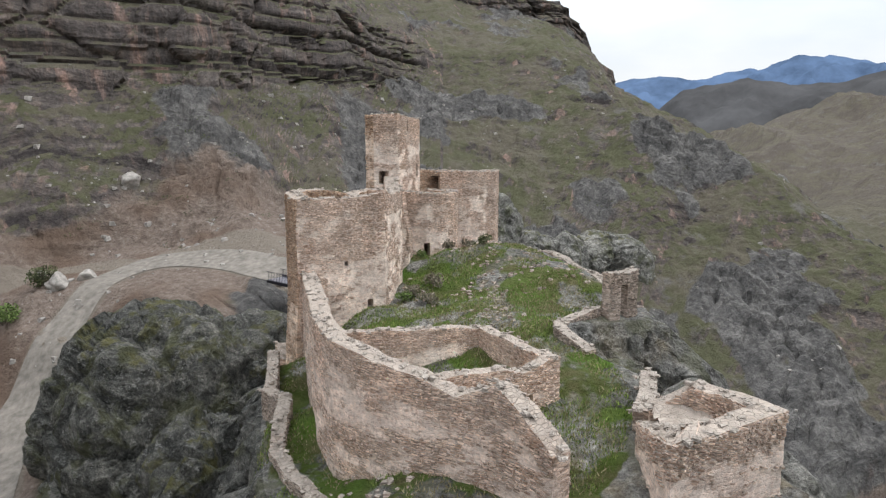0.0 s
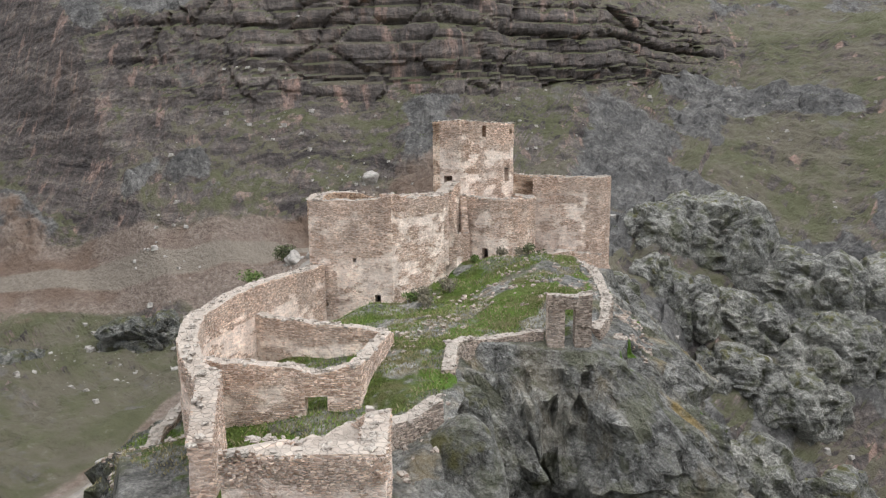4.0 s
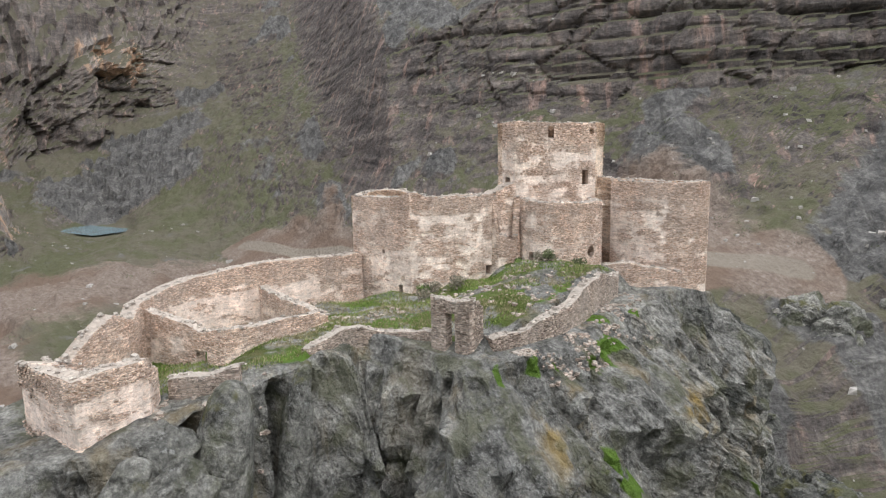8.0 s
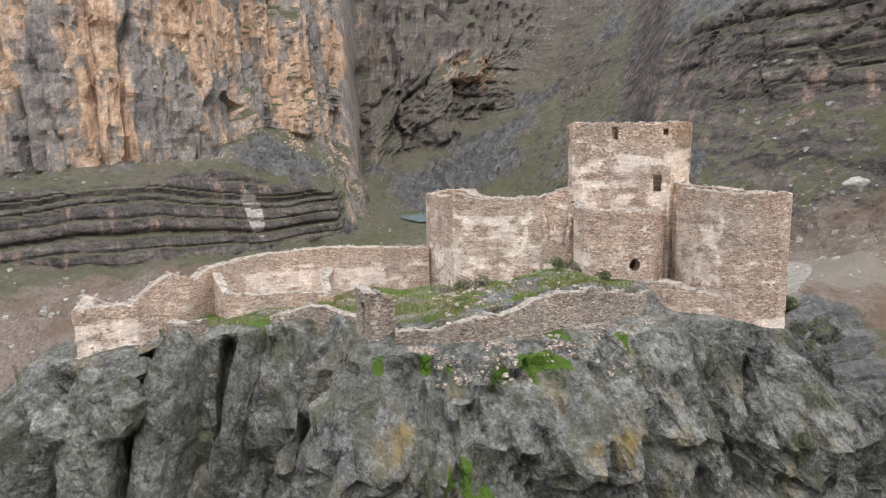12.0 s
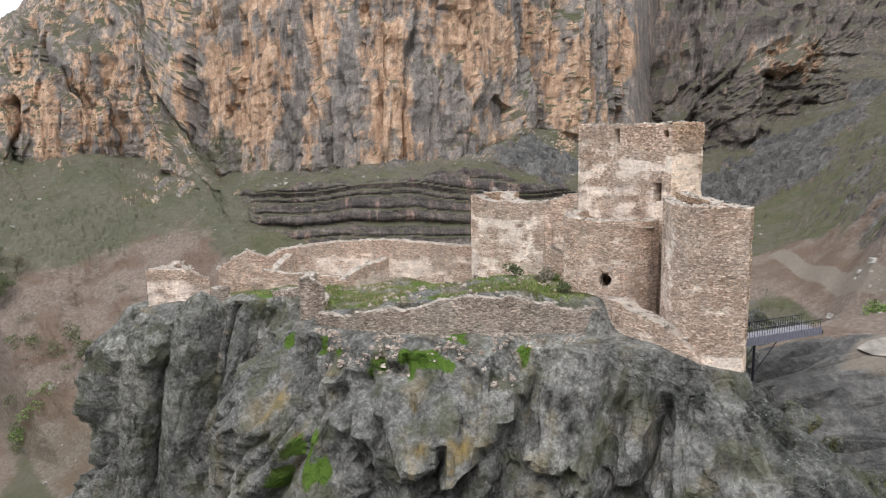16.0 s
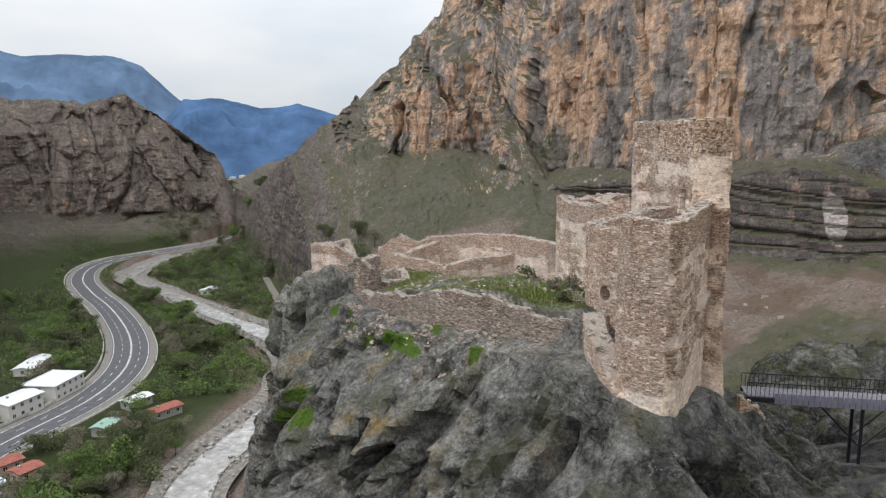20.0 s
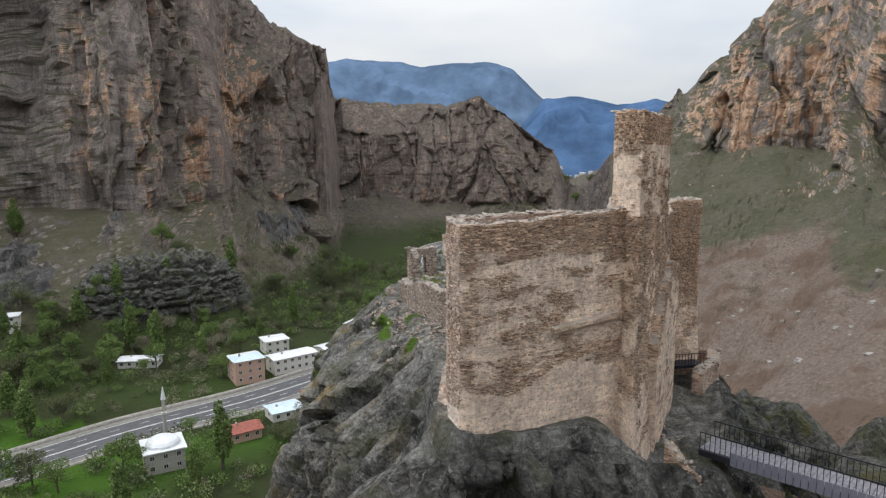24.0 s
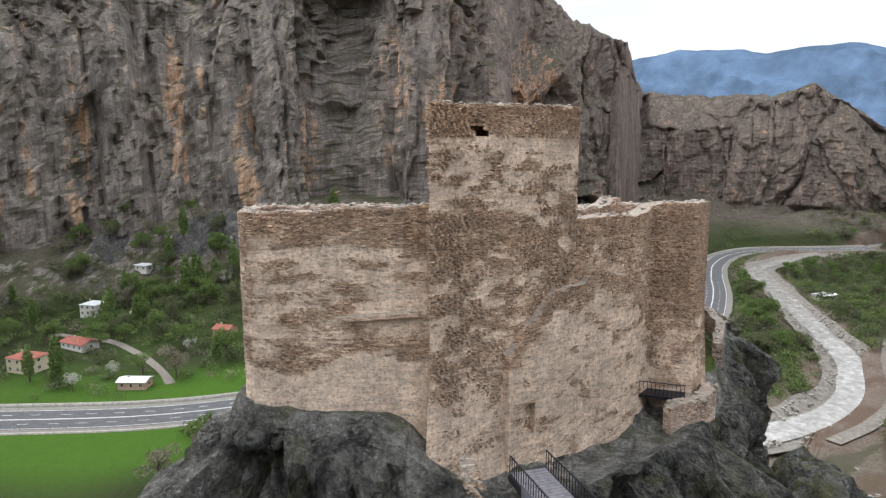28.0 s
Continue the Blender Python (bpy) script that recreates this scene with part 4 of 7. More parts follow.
def build_crag():
    rim = curve_points(RIM + [RIM[0]], 0.35)[:-1]
    n = len(rim)
    tang = np.roll(rim, -1, 0) - np.roll(rim, 1, 0)
    nor = np.stack([tang[:, 1], -tang[:, 0]], 1)
    for _ in range(60):
        nor = (np.roll(nor, 1, 0) + nor + np.roll(nor, -1, 0)) / 3
    nor /= np.hypot(*nor.T)[:, None]
    if ((rim[:, :2] - np.array([3, 52])) * nor).sum() < 0:
        nor = -nor
    spine = np.stack([2.5 + 0 * rim[:, 0], np.clip(rim[:, 1], 30, 76)], 1)
    rows, inside = [], []
    for s in np.linspace(0.0, 1, 46):
        xy = spine * (1 - s) + rim[:, :2] * s
        zt = top_z(xy[:, 0], xy[:, 1])
        k = smooth(0.9, 1.0, s)
        outside = smooth(-0.2, 0.5, xy[:, 0] - np.interp(xy[:, 1], [27, 40, 50.5, 51.5, 54, 58, 62, 65, 67.4, 68.6, 70, 72, 74, 77, 80, 82], [30, 30, 30, 15.2, 14.8, 14.0, 12.0, 10.2, 8.4, 7.6, 6.8, 5.4, 5.6, 7.4, 8.4, 30]))
        zt = np.where(outside > 0, zt * (1 - outside) + np.minimum(zt, 46.0) * outside, zt)
        rows.append(np.column_stack([xy, zt * (1 - k) + rim[:, 2] * k]))
        inside.append(np.full(n, 1.0 if s < 0.97 else 0.4))
    # how far the face leans out: east and south-east bulge, west and north fall to the saddle
    east, south = smooth(0.1, 0.8, nor[:, 0]), smooth(0.2, 0.9, -nor[:, 1])
    west = smooth(0.1, 0.7, -nor[:, 0])
    north = smooth(0.2, 0.9, nor[:, 1])
    lean = 1.0 + 0.25 * east + 0.1 * south * east - 0.3 * west + 0.05 * north - 0.4 * south
    lean = lean * (1 - 0.5 * smooth(74, 81, rim[:, 1]) * smooth(0.1, 0.6, nor[:, 0]))
    # behind the split slabs of the south-east corner the face stands back
    back = smooth(23, 27, rim[:, 1]) * smooth(47.5, 45.5, rim[:, 1]) * smooth(8, 11, rim[:, 0])
    lean = lean * (1 - 0.62 * back)
    for o, d in [(0.4, 0.3), (0.9, 0.9), (1.6, 1.7), (2.5, 2.6), (3.5, 3.6), (4.6, 4.8), (5.6, 6.2)]:
        rows.append(np.column_stack([rim[:, :2] + nor * (o * lean)[:, None], rim[:, 2] - d * (1 - 0.2 * south)]))
        inside.append(np.zeros(n))
    for t in np.linspace(0, 1, 128)[1:]:
        o, d = 5.6 + 16 * t ** 1.15, 6.2 + 64 * t
        rows.append(np.column_stack([rim[:, :2] + nor * (o * lean)[:, None], rim[:, 2] - d]))
        inside.append(np.zeros(n))
    m = len(rows)
    p, ins = np.vstack(rows), np.concatenate(inside)
    nrm = np.tile(nor, (m, 1))
    # slabs split by deep clefts, then blocks, then grain
    face = 1 - smooth(0.35, 1.0, ins)
    depth = np.clip((np.tile(rim[:, 2], m) - p[:, 2]) / 4, 0, 1) * (1 - np.clip(ins, 0, 1))
    q = np.column_stack([np.tile(rim[:, :2], (m, 1)) * 0.6 + p[:, :2] * 0.4, p[:, 2]])
    q = q + 1.6 * np.stack([vnoise(p / 7, 201), vnoise(p / 7, 202), vnoise(p / 7, 203)], 1)
    # the slabs of the east face lean to the north
    q[:, 1] -= 0.42 * np.tile(east, m) * (p[:, 2] - 40)
    rnd, gap = facets(q * np.array([1 / 9.0, 1 / 9.0, 1 / 38]), 211)
    rnd2, gap2 = facets(q * np.array([1 / 4.2, 1 / 4.2, 1 / 9]), 221)
    rnd3, gap3 = facets(q / np.array([1.5, 1.5, 2.4]), 231)
    north_m = np.tile(north, m)
    east_m = np.tile(east, m)
    off = (3.0 - 0.9 * east_m) * rnd + (1.7 - 1.0 * east_m) * rnd2 + (1.2 - 0.65 * east_m * smooth(76, 68, np.tile(rim[:, 1], m)) + 0.5 * north_m) * rnd3 - (2.8 - 1.6 * north_m) * smooth(0.15, 0.0, gap) - 1.1 * smooth(0.12, 0.0, gap2) - 0.3 * smooth(0.12, 0, gap3)
    off = off + 0.9 * east_m * fbm(p * np.array([1 / 3.4, 1 / 3.4, 1 / 5]), 5, 247, 0.6) + 1.8 * fbm(p / 14, 3, 241) + 0.45 * ridged(p * np.array([1 / 2.4, 1 / 2.4, 1 / 4.5]), 3, 245) + 0.3 * fbm(p / 1.1, 4, 251, 0.65)
    back_m, rim_y = np.tile(back, m), np.tile(rim[:, 1], m) + 0.1 * (44 - p[:, 2])
    off = off * (1 - 0.55 * back_m) - 1.2 * back_m
    fine_off = (1.0 + 0.5 * north_m) * rnd3 - 0.3 * smooth(0.12, 0, gap3) + 0.3 * fbm(p / 1.1, 4, 251, 0.65)
    shallow = np.clip((np.tile(rim[:, 2], m) - p[:, 2]) / 1.0, 0, 1) * (1 - np.clip(ins, 0, 1)) * (1 - depth)
    p[:, :2] += nrm[:, :2] * (off * depth + fine_off * shallow)[:, None]
    p[:, 2] += 0.8 * rnd3 * shallow
    cleft = np.maximum(smooth(1.2, 0.4, np.abs(rim_y - 32.0)), 0.7 * smooth(0.9, 0.3, np.abs(rim_y - 37.8)))
    p[:, :2] -= nrm[:, :2] * (4.6 * back_m * cleft * np.clip((np.tile(rim[:, 2], m) - p[:, 2]) / 1.5, 0, 1) * (1 - np.clip(ins, 0, 1)))[:, None]
    p[:, 2] += depth * ((0.9 - 0.75 * east_m) * rnd2 + 0.4 * fbm(p / 2.2, 3, 261))
    edge = smooth(0.9, 0.3, ins) * (1 - depth)
    p[:, 2] += ins * (0.22 * fbm(p / 2.4, 4, 271) + 0.1 * fbm(p / 0.7, 2, 281)) + edge * (0.55 * fbm(p / 1.8, 3, 291))
    # caves and overhangs in the east face
    for cx, cy, cz, rr, dd in ((18.9, 66.6, 37.8, 3.4, 3.6), (21.4, 52.9, 40.4, 1.9, 2.4), (13.7, 67.8, 43.7, 1.8, 1.5), (17.5, 44.5, 40.5, 3.4, 3.0), (20, 60, 33.5, 2.5, 2.0)):
        d = np.sqrt(((p - np.array([cx, cy, cz])) ** 2 * np.array([1, 1, 2.2])).sum(1))
        p[:, :2] -= nrm * (dd * smooth(rr, rr * 0.45, d) * depth)[:, None]
    idx = np.arange(m * n).reshape(m, n)
    nx = np.roll(idx, -1, axis=1)
    faces = np.stack([idx[:-1], idx[1:], nx[1:], nx[:-1]], 2).reshape(-1, 4)
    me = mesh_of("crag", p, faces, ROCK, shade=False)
    # the shade of the west and north sides is put in as a darker rock
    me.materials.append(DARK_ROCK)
    shade_side = np.tile(np.maximum(west, np.maximum(north * smooth(12, 6, rim[:, 0]), 0.42 * smooth(70, 76, rim[:, 1]))), m) + 0.6 * fbm(p / 4, 3, 293)
    me.polygons.foreach_set("material_index", ((shade_side > 0.5) & (ins < 0.5))[faces[:, 0]].astype(np.int32))
    east_edge = np.interp(p[:, 1], [26, 30, 34, 38, 41, 44, 46.5, 49, 51.5, 55, 60, 65, 68, 71, 73], [6.5, 9.5, 11.2, 11.2, 10.2, 8.6, 8.6, 11.6, 14.8, 14.0, 12.4, 9.6, 8.0, 6.5, 2])
    west_edge = np.interp(p[:, 1], [26, 34, 52, 56, 72], [-11.5, -12.5, -14, -4.5, -4.5])
    court_in = smooth(0.9, -0.6, p[:, 0] - east_edge) * smooth(-0.5, 0.5, p[:, 0] - west_edge) * smooth(24, 27, p[:, 1]) * smooth(73, 71, p[:, 1])
    lawn = np.clip(ins * court_in * (0.56 + 0.6 * fbm(p / 2.2, 4, 301)), 0, 1) * (ins > 0.5)
    tuft = 0
    for tx, ty, tz, tr in ((16.2, 62.6, 45.0, 1.9), (17.4, 60.2, 44.4, 1.2), (14.6, 65.2, 44.6, 1.1), (11.4, 69.4, 45.0, 1.0), (17.6, 56.4, 44.8, 0.8), (23.0, 57.2, 39.2, 1.7), (22.3, 58.7, 37.4, 1.5), (23.5, 56.0, 37.0, 1.6), (14.8, 63.6, 45.0, 1.2), (12.0, 64.2, 45.9, 1.0), (12.6, 73.8, 36, 2.4), (14, 75.5, 35, 1.2), (18.0, 51.4, 45.2, 0.9), (17.0, 54.4, 45.0, 1.0), (19, 76, 30, 1.6), (16, 59, 43.6, 1.0), (25, 58, 29, 1.8), (22, 70, 31, 1.4)):
        tuft = np.maximum(tuft, smooth(tr * 1.5, tr * 0.2, np.sqrt(((p - np.array([tx, ty, tz])) ** 2).sum(1)) + 0.8 * fbm(p / 0.9, 3, 305)))
    attribute(me, "grass", np.clip(lawn + tuft * 0.9, 0, 1))
    attribute(me, "lush", np.clip(0.28 + 1.3 * fbm(p / 3.5, 3, 311) + 0.7 * tuft, 0, 1))
    attribute(me, "dirt", np.zeros(len(p)))
    seep = 0
    for sx, sy, sz in ((19.5, 50.3, 43.0), (18.8, 53.7, 41.8), (20, 63.6, 39.6), (18.7, 66.3, 40.6), (18.8, 68.3, 40.2), (19.6, 57.4, 41.0)):
        seep = np.maximum(seep, smooth(1.1, 0.2, np.abs(p[:, 1] - sy) + 0.5 * vnoise(p / 0.8, 307)) * smooth(3.2, 1.0, np.abs(p[:, 2] - sz)))
    attribute(me, "ochre", smooth(0.2, 0.8, nrm[:, 0]) * (0.55 + 1.3 * seep))
    return put("crag", me)


crag = tagged(build_crag(), "tall grey fissured rock crag with lichen stains and grassy top", "rock", kind="structure")
CRAG_TREE = tree_of(crag)


def crag_z(x, y):
    hit = CRAG_TREE.ray_cast(Vector((x, y, 60)), Vector((0, 0, -1)))
    return hit[0].z if hit[0] else ground_z(x, y)


def boulder_mesh(name, seed, mat, size=(1, 1, 1), rough=0.35, n=4):
    """A broken rock: a faceted, cracked ball with flats."""
    bm = bmesh.new()
    bmesh.ops.create_icosphere(bm, subdivisions=n, radius=1)
    p = np.array([v.co[:] for v in bm.verts])
    f = [tuple(v.index for v in face.verts) for face in bm.faces]
    bm.free()
    rng = np.random.default_rng(seed)
    for _ in range(9):
        d = rng.normal(size=3)
        d /= np.linalg.norm(d)
        h = rng.uniform(0.55, 0.85)
        over = np.maximum(0, p @ d - h)
        p -= over[:, None] * d * 0.9
    p *= np.array(size)
    q = p + seed * 7.7
    p += p / (np.linalg.norm(p, axis=1)[:, None] + 1e-6) * (rough * (fbm(q / 1.5, 4, seed) + 0.5 * ridged(q / 0.7, 3, seed + 9) * 0.4))[:, None] * min(size)
    me = mesh_of(name, p, f, mat)
    for a in ("grass", "lush", "dirt", "ochre"):
        attribute(me, a, np.zeros(len(p)))
    return me


def boulder(name, label, at, size, seed, mat, turn=0.0, n=4):
    ob = put(name, boulder_mesh(name, seed, mat, size, n=n), None, pose(*at, 0, 0, turn))
    return tagged(ob, label, "rock")


def rock_mass(name, label, at, size, turn, seed, mat, n=6, beds=0.0, grain=1.0, lean=0.0):
    """A large fissured rock body; grain: the size of its slabs; lean: its tilt to the north, in degrees."""
    bm = bmesh.new()
    bmesh.ops.create_icosphere(bm, subdivisions=n, radius=1)
    p = np.array([v.co[:] for v in bm.verts])
    f = [tuple(v.index for v in face.verts) for face in bm.faces]
    bm.free()
    nrm = p.copy()
    p = np.sign(p) * np.abs(p) ** 0.75 * np.array(size)
    q = p + seed * 31.7 + 1.5 * np.stack([vnoise(p / 5, seed), vnoise(p / 5, seed + 1), vnoise(p / 5, seed + 2)], 1)
    r1, gap1 = facets(q * np.array([1 / 7.5, 1 / 7.5, 1 / 15]) / grain, seed + 3)
    r2, gap2 = facets(q * np.array([1 / 2.8, 1 / 2.8, 1 / 4.5]) / grain, seed + 7)
    off = 2.2 * r1 + 1.2 * r2 / grain ** 0.5 - 1.6 * smooth(0.14, 0, gap1) - 0.5 * smooth(0.14, 0, gap2) + 1.6 * fbm(q / 8, 3, seed + 11) + 0.3 * ridged(q / 2.0, 3, seed + 19) + 0.3 * fbm(q / 1.0, 4, seed + 15, 0.65)
    off = off + 0.7 / grain * ridged(np.column_stack([q @ np.array([0.45, 0.2, 0.86]) / 2.4, q[:, 0] / 14, q[:, 1] / 14]), 3, seed + 23)
    off = off + beds * (smooth(0, 0.35, ((q[:, 2] + 0.8 * vnoise(q / 9, seed + 31)) / 4.2) % 1.0) - 0.5)
    p += nrm * (off * min(1.0, min(size) / 5))[:, None]
    me = mesh_of(name, p, f, mat, shade=False)
    for a in ("lush", "dirt", "ochre"):
        attribute(me, a, np.zeros(len(p)))
    attribute(me, "grass", 0.42 * smooth(0.5, 0.9, nrm[:, 2]))
    return tagged(put(name, me, None, pose(*at, -lean, 0, 0) @ pose(0, 0, 0, 0, 0, turn)), label, "rock")


rock_mass("rock_outcrop", "dark cracked rock knoll between the castle and the dirt track", (-32.5, 72.5, 15.5), (12.5, 15.0, 24.0), 35, 5, DARK_ROCK, 7, 1.0, 2.4)
for at, size, turn, seed in (((-12.5, 85.0, 18.5), (8.0, 7.5, 17.5), 20, 91), ((-2.5, 91.5, 11.5), (10.5, 8.0, 22.5), -15, 92), ((-18.0, 95.5, 14.5), (8.5, 6.5, 22.5), 30, 93), ((9.0, 96.0, 2.0), (11.0, 9.0, 21.0), 10, 94), ((-7.0, 100.0, 10.0), (9.0, 7.0, 21.0), -30, 95)):
    rock_mass("rock_saddle", "dark broken rock below the footbridge", at, size, turn, seed, DARK_ROCK, 6, 0.0, 0.9)
rock_mass("rock_shoulder", "dark rock saddle between the knoll and the castle wall", (-22.5, 74.0, 15.0), (8.5, 12.0, 22.8), 8, 8, DARK_ROCK, 6, 1.0, 2.0)
rock_mass("rock_shoulder", "dark cracked rock shoulder under the curtain wall", (-20.8, 55.0, 10), (7.2, 12.5, 23.6), 10, 6, DARK_ROCK)
for x, y, up, size, turn, seed in ((6, 160, -3, (14, 9, 12), 20, 41), (22, 164, -4, (15, 9, 13), -15, 43), (31, 149, -5, (12, 9, 13), 35, 45), (14, 146, -5, (10, 7, 9), 0, 47), (44, 172, -5, (13, 9, 11), 25, 49), (-4, 150, -4, (9, 7, 8), 10, 53), (4, 136, -4, (9, 6, 8), -25, 55), (16, 134, -5, (10, 7, 9), 15, 57), (26, 138, -5, (9, 7, 8), 40, 59),
                                   (-6, 122, -5, (8, 6, 8), 30, 61), (18, 120, -6, (9, 7, 9), -20, 63), (34, 128, -6, (9, 7, 9), 10, 65), (48, 152, -6, (11, 8, 9), 40, 67)):
    rock_mass("slope_crag", "grey fissured crag breaking through the grassy slope", (x, y, ground_z(x, y) + up), size, turn, seed, SLAB_ROCK, 5, 0.0, 1.5)
rock_mass("slope_crag", "dark fissured crag beside the dirt track", (-84, 82, ground_z(-84, 82) - 2), (8, 6, 5), 30, 51, DARK_ROCK, 5)
for x, y, size, turn, seed in ((-93, 37, (7, 5, 4.2), 20, 71), (-77, 34, (6, 4, 4), -30, 73), (-106, 48, (7, 5, 4), 50, 75), (-100, 66, (6, 5, 3.6), 10, 77), (-118, 44, (8, 5, 4.4), -15, 79)):
    rock_mass("slope_crag", "dark broken outcrop on the scrubby shelf", (x, y, ground_z(x, y) - 1.5), size, turn, seed, DARK_ROCK, 5)
rock_mass("rock_bluff", "dark layered rock bluff at the foot of the cliffs", (176, -164, -15), (37, 17, 27), 40, 29, DARK_ROCK, 6, 2.6)
for at, size, turn, seed in (((16.4, 29.2, 29), (3.0, 2.1, 15.6), 15, 11), ((13.8, 34.8, 30.0), (3.6, 1.8, 16.4), -10, 13), ((11.4, 40.0, 30.0), (3.4, 1.5, 16.6), -14, 19), ((15.0, 22.6, 27.4), (3.8, 3.2, 13.0), 30, 17)):
    rock_mass("rock_pillar", "huge grey split rock slab at the crag's end", (at[0], at[1] - 2.8, at[2]), size, turn, seed, SLAB_ROCK, 6, 0.0, 2.0, 10.0)

for at, size, seed, turn in (((14.9, 30.6, 43.5), (2.1, 1.9, 2.1), 81, 20), ((17.2, 31.2, 41.0), (2.6, 2.2, 2.6), 82, 70), ((17.4, 26.4, 40.6), (2.8, 2.6, 2.4), 83, 130), ((10.2, 20.6, 41.2), (2.6, 2.0, 2.0), 84, 40)):
    boulder("wedged_boulder", "rounded grey boulder wedged beside the low tower", at, size, seed, SLAB_ROCK, turn, 5)

# ---- the castle: walls as courses of stone on a solid core ----
RNG = np.random.default_rng(7)


def arc_lengths(pts):
    return np.concatenate([[0], np.cumsum(np.hypot(*np.diff(pts, axis=0).T))])


def wall_solid(name, line, top, foot, thick, mat, closed=False, ragged=0.25, openings=(), seed=0, lime=None, step=0.4, crumble=0.0, batter=0.0, below=47.0):
    """A wall along a plan line. top, foot: heights at the line's corners. openings: (from, to, sill, head) along the line, right through.
    lime: a function of (distance along, height, side) for how much plaster is left. Returns core mesh, facing mesh and rim points."""
    pts = np.array(line, float)
    if closed:
        pts = np.vstack([pts, pts[:1]])
        top, foot = list(top) + [top[0]], list(foot) + [foot[0]]
    s = arc_lengths(pts)
    us = set(np.round(np.linspace(0, s[-1], max(3, int(s[-1] / step))), 3)) | set(np.round(s, 3))
    for a, b, _, _ in openings:
        us |= {round(a, 3), round(b, 3)}
    us = np.array(sorted(us))
    us = us[np.concatenate([[True], np.diff(us) > 0.012])]
    xy = np.column_stack([np.interp(us, s, pts[:, 0]), np.interp(us, s, pts[:, 1])])
    # inward offset: to the left of the line
    seg = np.diff(pts, axis=0)
    seg /= np.hypot(*seg.T)[:, None]
    nrm = np.stack([-seg[:, 1], seg[:, 0]], 1)
    cn = []
    for k in range(len(pts)):
        a = nrm[k - 1] if k > 0 else (nrm[-1] if closed else nrm[0])
        b = nrm[k] if k < len(nrm) else (nrm[0] if closed else nrm[-1])
        m = a + b
        m /= np.hypot(*m) + 1e-9
        cn.append(m / max(0.5, m @ b))
    cn = np.array(cn)
    off = np.column_stack([np.interp(us, s, cn[:, 0]), np.interp(us, s, cn[:, 1])])
    tz = np.interp(us, s, top)
    q = np.column_stack([us, 0 * us + seed * 3.1, 0 * us])
    tz = tz + ragged * (0.7 * vnoise(q / 2.3, seed) + 0.6 * vnoise(q / 0.8, seed + 1)) - crumble * np.maximum(0, vnoise(q / 3.1, seed + 2))
    if closed:
        tz[-1] = tz[0]
    fz = np.interp(us, s, foot)
    zs = set(np.round(np.arange(min(foot) - 0.01, max(tz) + step, step * 1.25), 3))
    for _, _, a, b in openings:
        zs |= {round(a, 3), round(b, 3)}
    zs = np.array(sorted(zs))
    zs = zs[np.concatenate([[True], np.diff(zs) > 0.012])]
    nu, nz = len(us), len(zs)
    zz = np.clip(zs[None, :], fz[:, None], tz[:, None])
    uu = np.repeat(us[:, None], nz, 1)
    wob = 0.07 * fbm(np.column_stack([uu.ravel() / 1.3, zz.ravel() / 1.1, 0 * uu.ravel() + seed]), 3, seed + 5).reshape(nu, nz)
    wob = wob + batter * np.maximum(0, below - zz)
    outer = np.dstack([xy[:, None, 0] - off[:, None, 0] * wob, xy[:, None, 1] - off[:, None, 1] * wob, zz])
    inner = np.dstack([xy[:, None, 0] + off[:, None, 0] * (thick + 0 * wob), xy[:, None, 1] + off[:, None, 1] * (thick + 0 * wob), zz])
    inner[:, :, 2] = np.minimum(inner[:, :, 2], tz[:, None] + 0.12 * vnoise(q + 40, seed + 8)[:, None])
    solid = np.zeros((nu - 1, nz - 1), bool)
    for i in range(nu - 1):
        for k in range(nz - 1):
            zm, um = (zs[k] + zs[k + 1]) / 2, (us[i] + us[i + 1]) / 2
            if zs[k] >= max(tz[i], tz[i + 1]) or zs[k + 1] <= min(fz[i], fz[i + 1]):
                continue
            solid[i, k] = not any(a < um < b and c < zm < d for a, b, c, d in openings)
    n = nu * nz
    ix = lambda i, k: i * nz + k
    faces = []
    for i in range(nu - 1):
        for k in range(nz - 1):
            if not solid[i, k]:
                continue
            a, b, c, d = ix(i, k), ix(i + 1, k), ix(i + 1, k + 1), ix(i, k + 1)
            faces.append((a, b, c, d))
            faces.append((d + n, c + n, b + n, a + n))
            if k == nz - 2 or not solid[i, k + 1]:
                faces.append((d, c, c + n, d + n))
            if k > 0 and not solid[i, k - 1]:
                faces.append((b, a, a + n, b + n))
            left = solid[i - 1, k] if i > 0 else (solid[-1, k] if closed else False)
            right = solid[i + 1, k] if i < nu - 2 else (solid[0, k] if closed else False)
            if not left:
                faces.append((a, d, d + n, a + n))
            if not right:
                faces.append((c, b, b + n, c + n))
    verts = np.vstack([outer.reshape(-1, 3), inner.reshape(-1, 3)])
    used = np.unique(np.array([v for f in faces for v in f]))
    remap = -np.ones(len(verts), int)
    remap[used] = np.arange(len(used))
    me = mesh_of(name, verts[used], [tuple(int(remap[v]) for v in f) for f in faces], mat, shade=False)
    side = np.concatenate([np.zeros(n), np.ones(n)])[used]
    u2 = np.concatenate([uu.ravel(), uu.ravel()])[used]
    cover = lambda a, b, c: 0.42 * np.array([lime(x, y, int(w)) if lime else 0.0 for x, y, w in zip(a, b, c)]) + 0.30 * fbm(np.column_stack([a / 1.5, b / 0.7, seed * 5.3 + c * 50]), 5, 77, 0.7) - 0.22 * smooth(1.7, 0.5, np.interp(a, us, tz) - b)
    base = cover(u2, verts[used][:, 2], side)
    attribute(me, "lime", base)
    # facing stones, laid in courses where the plaster has gone
    cand = []
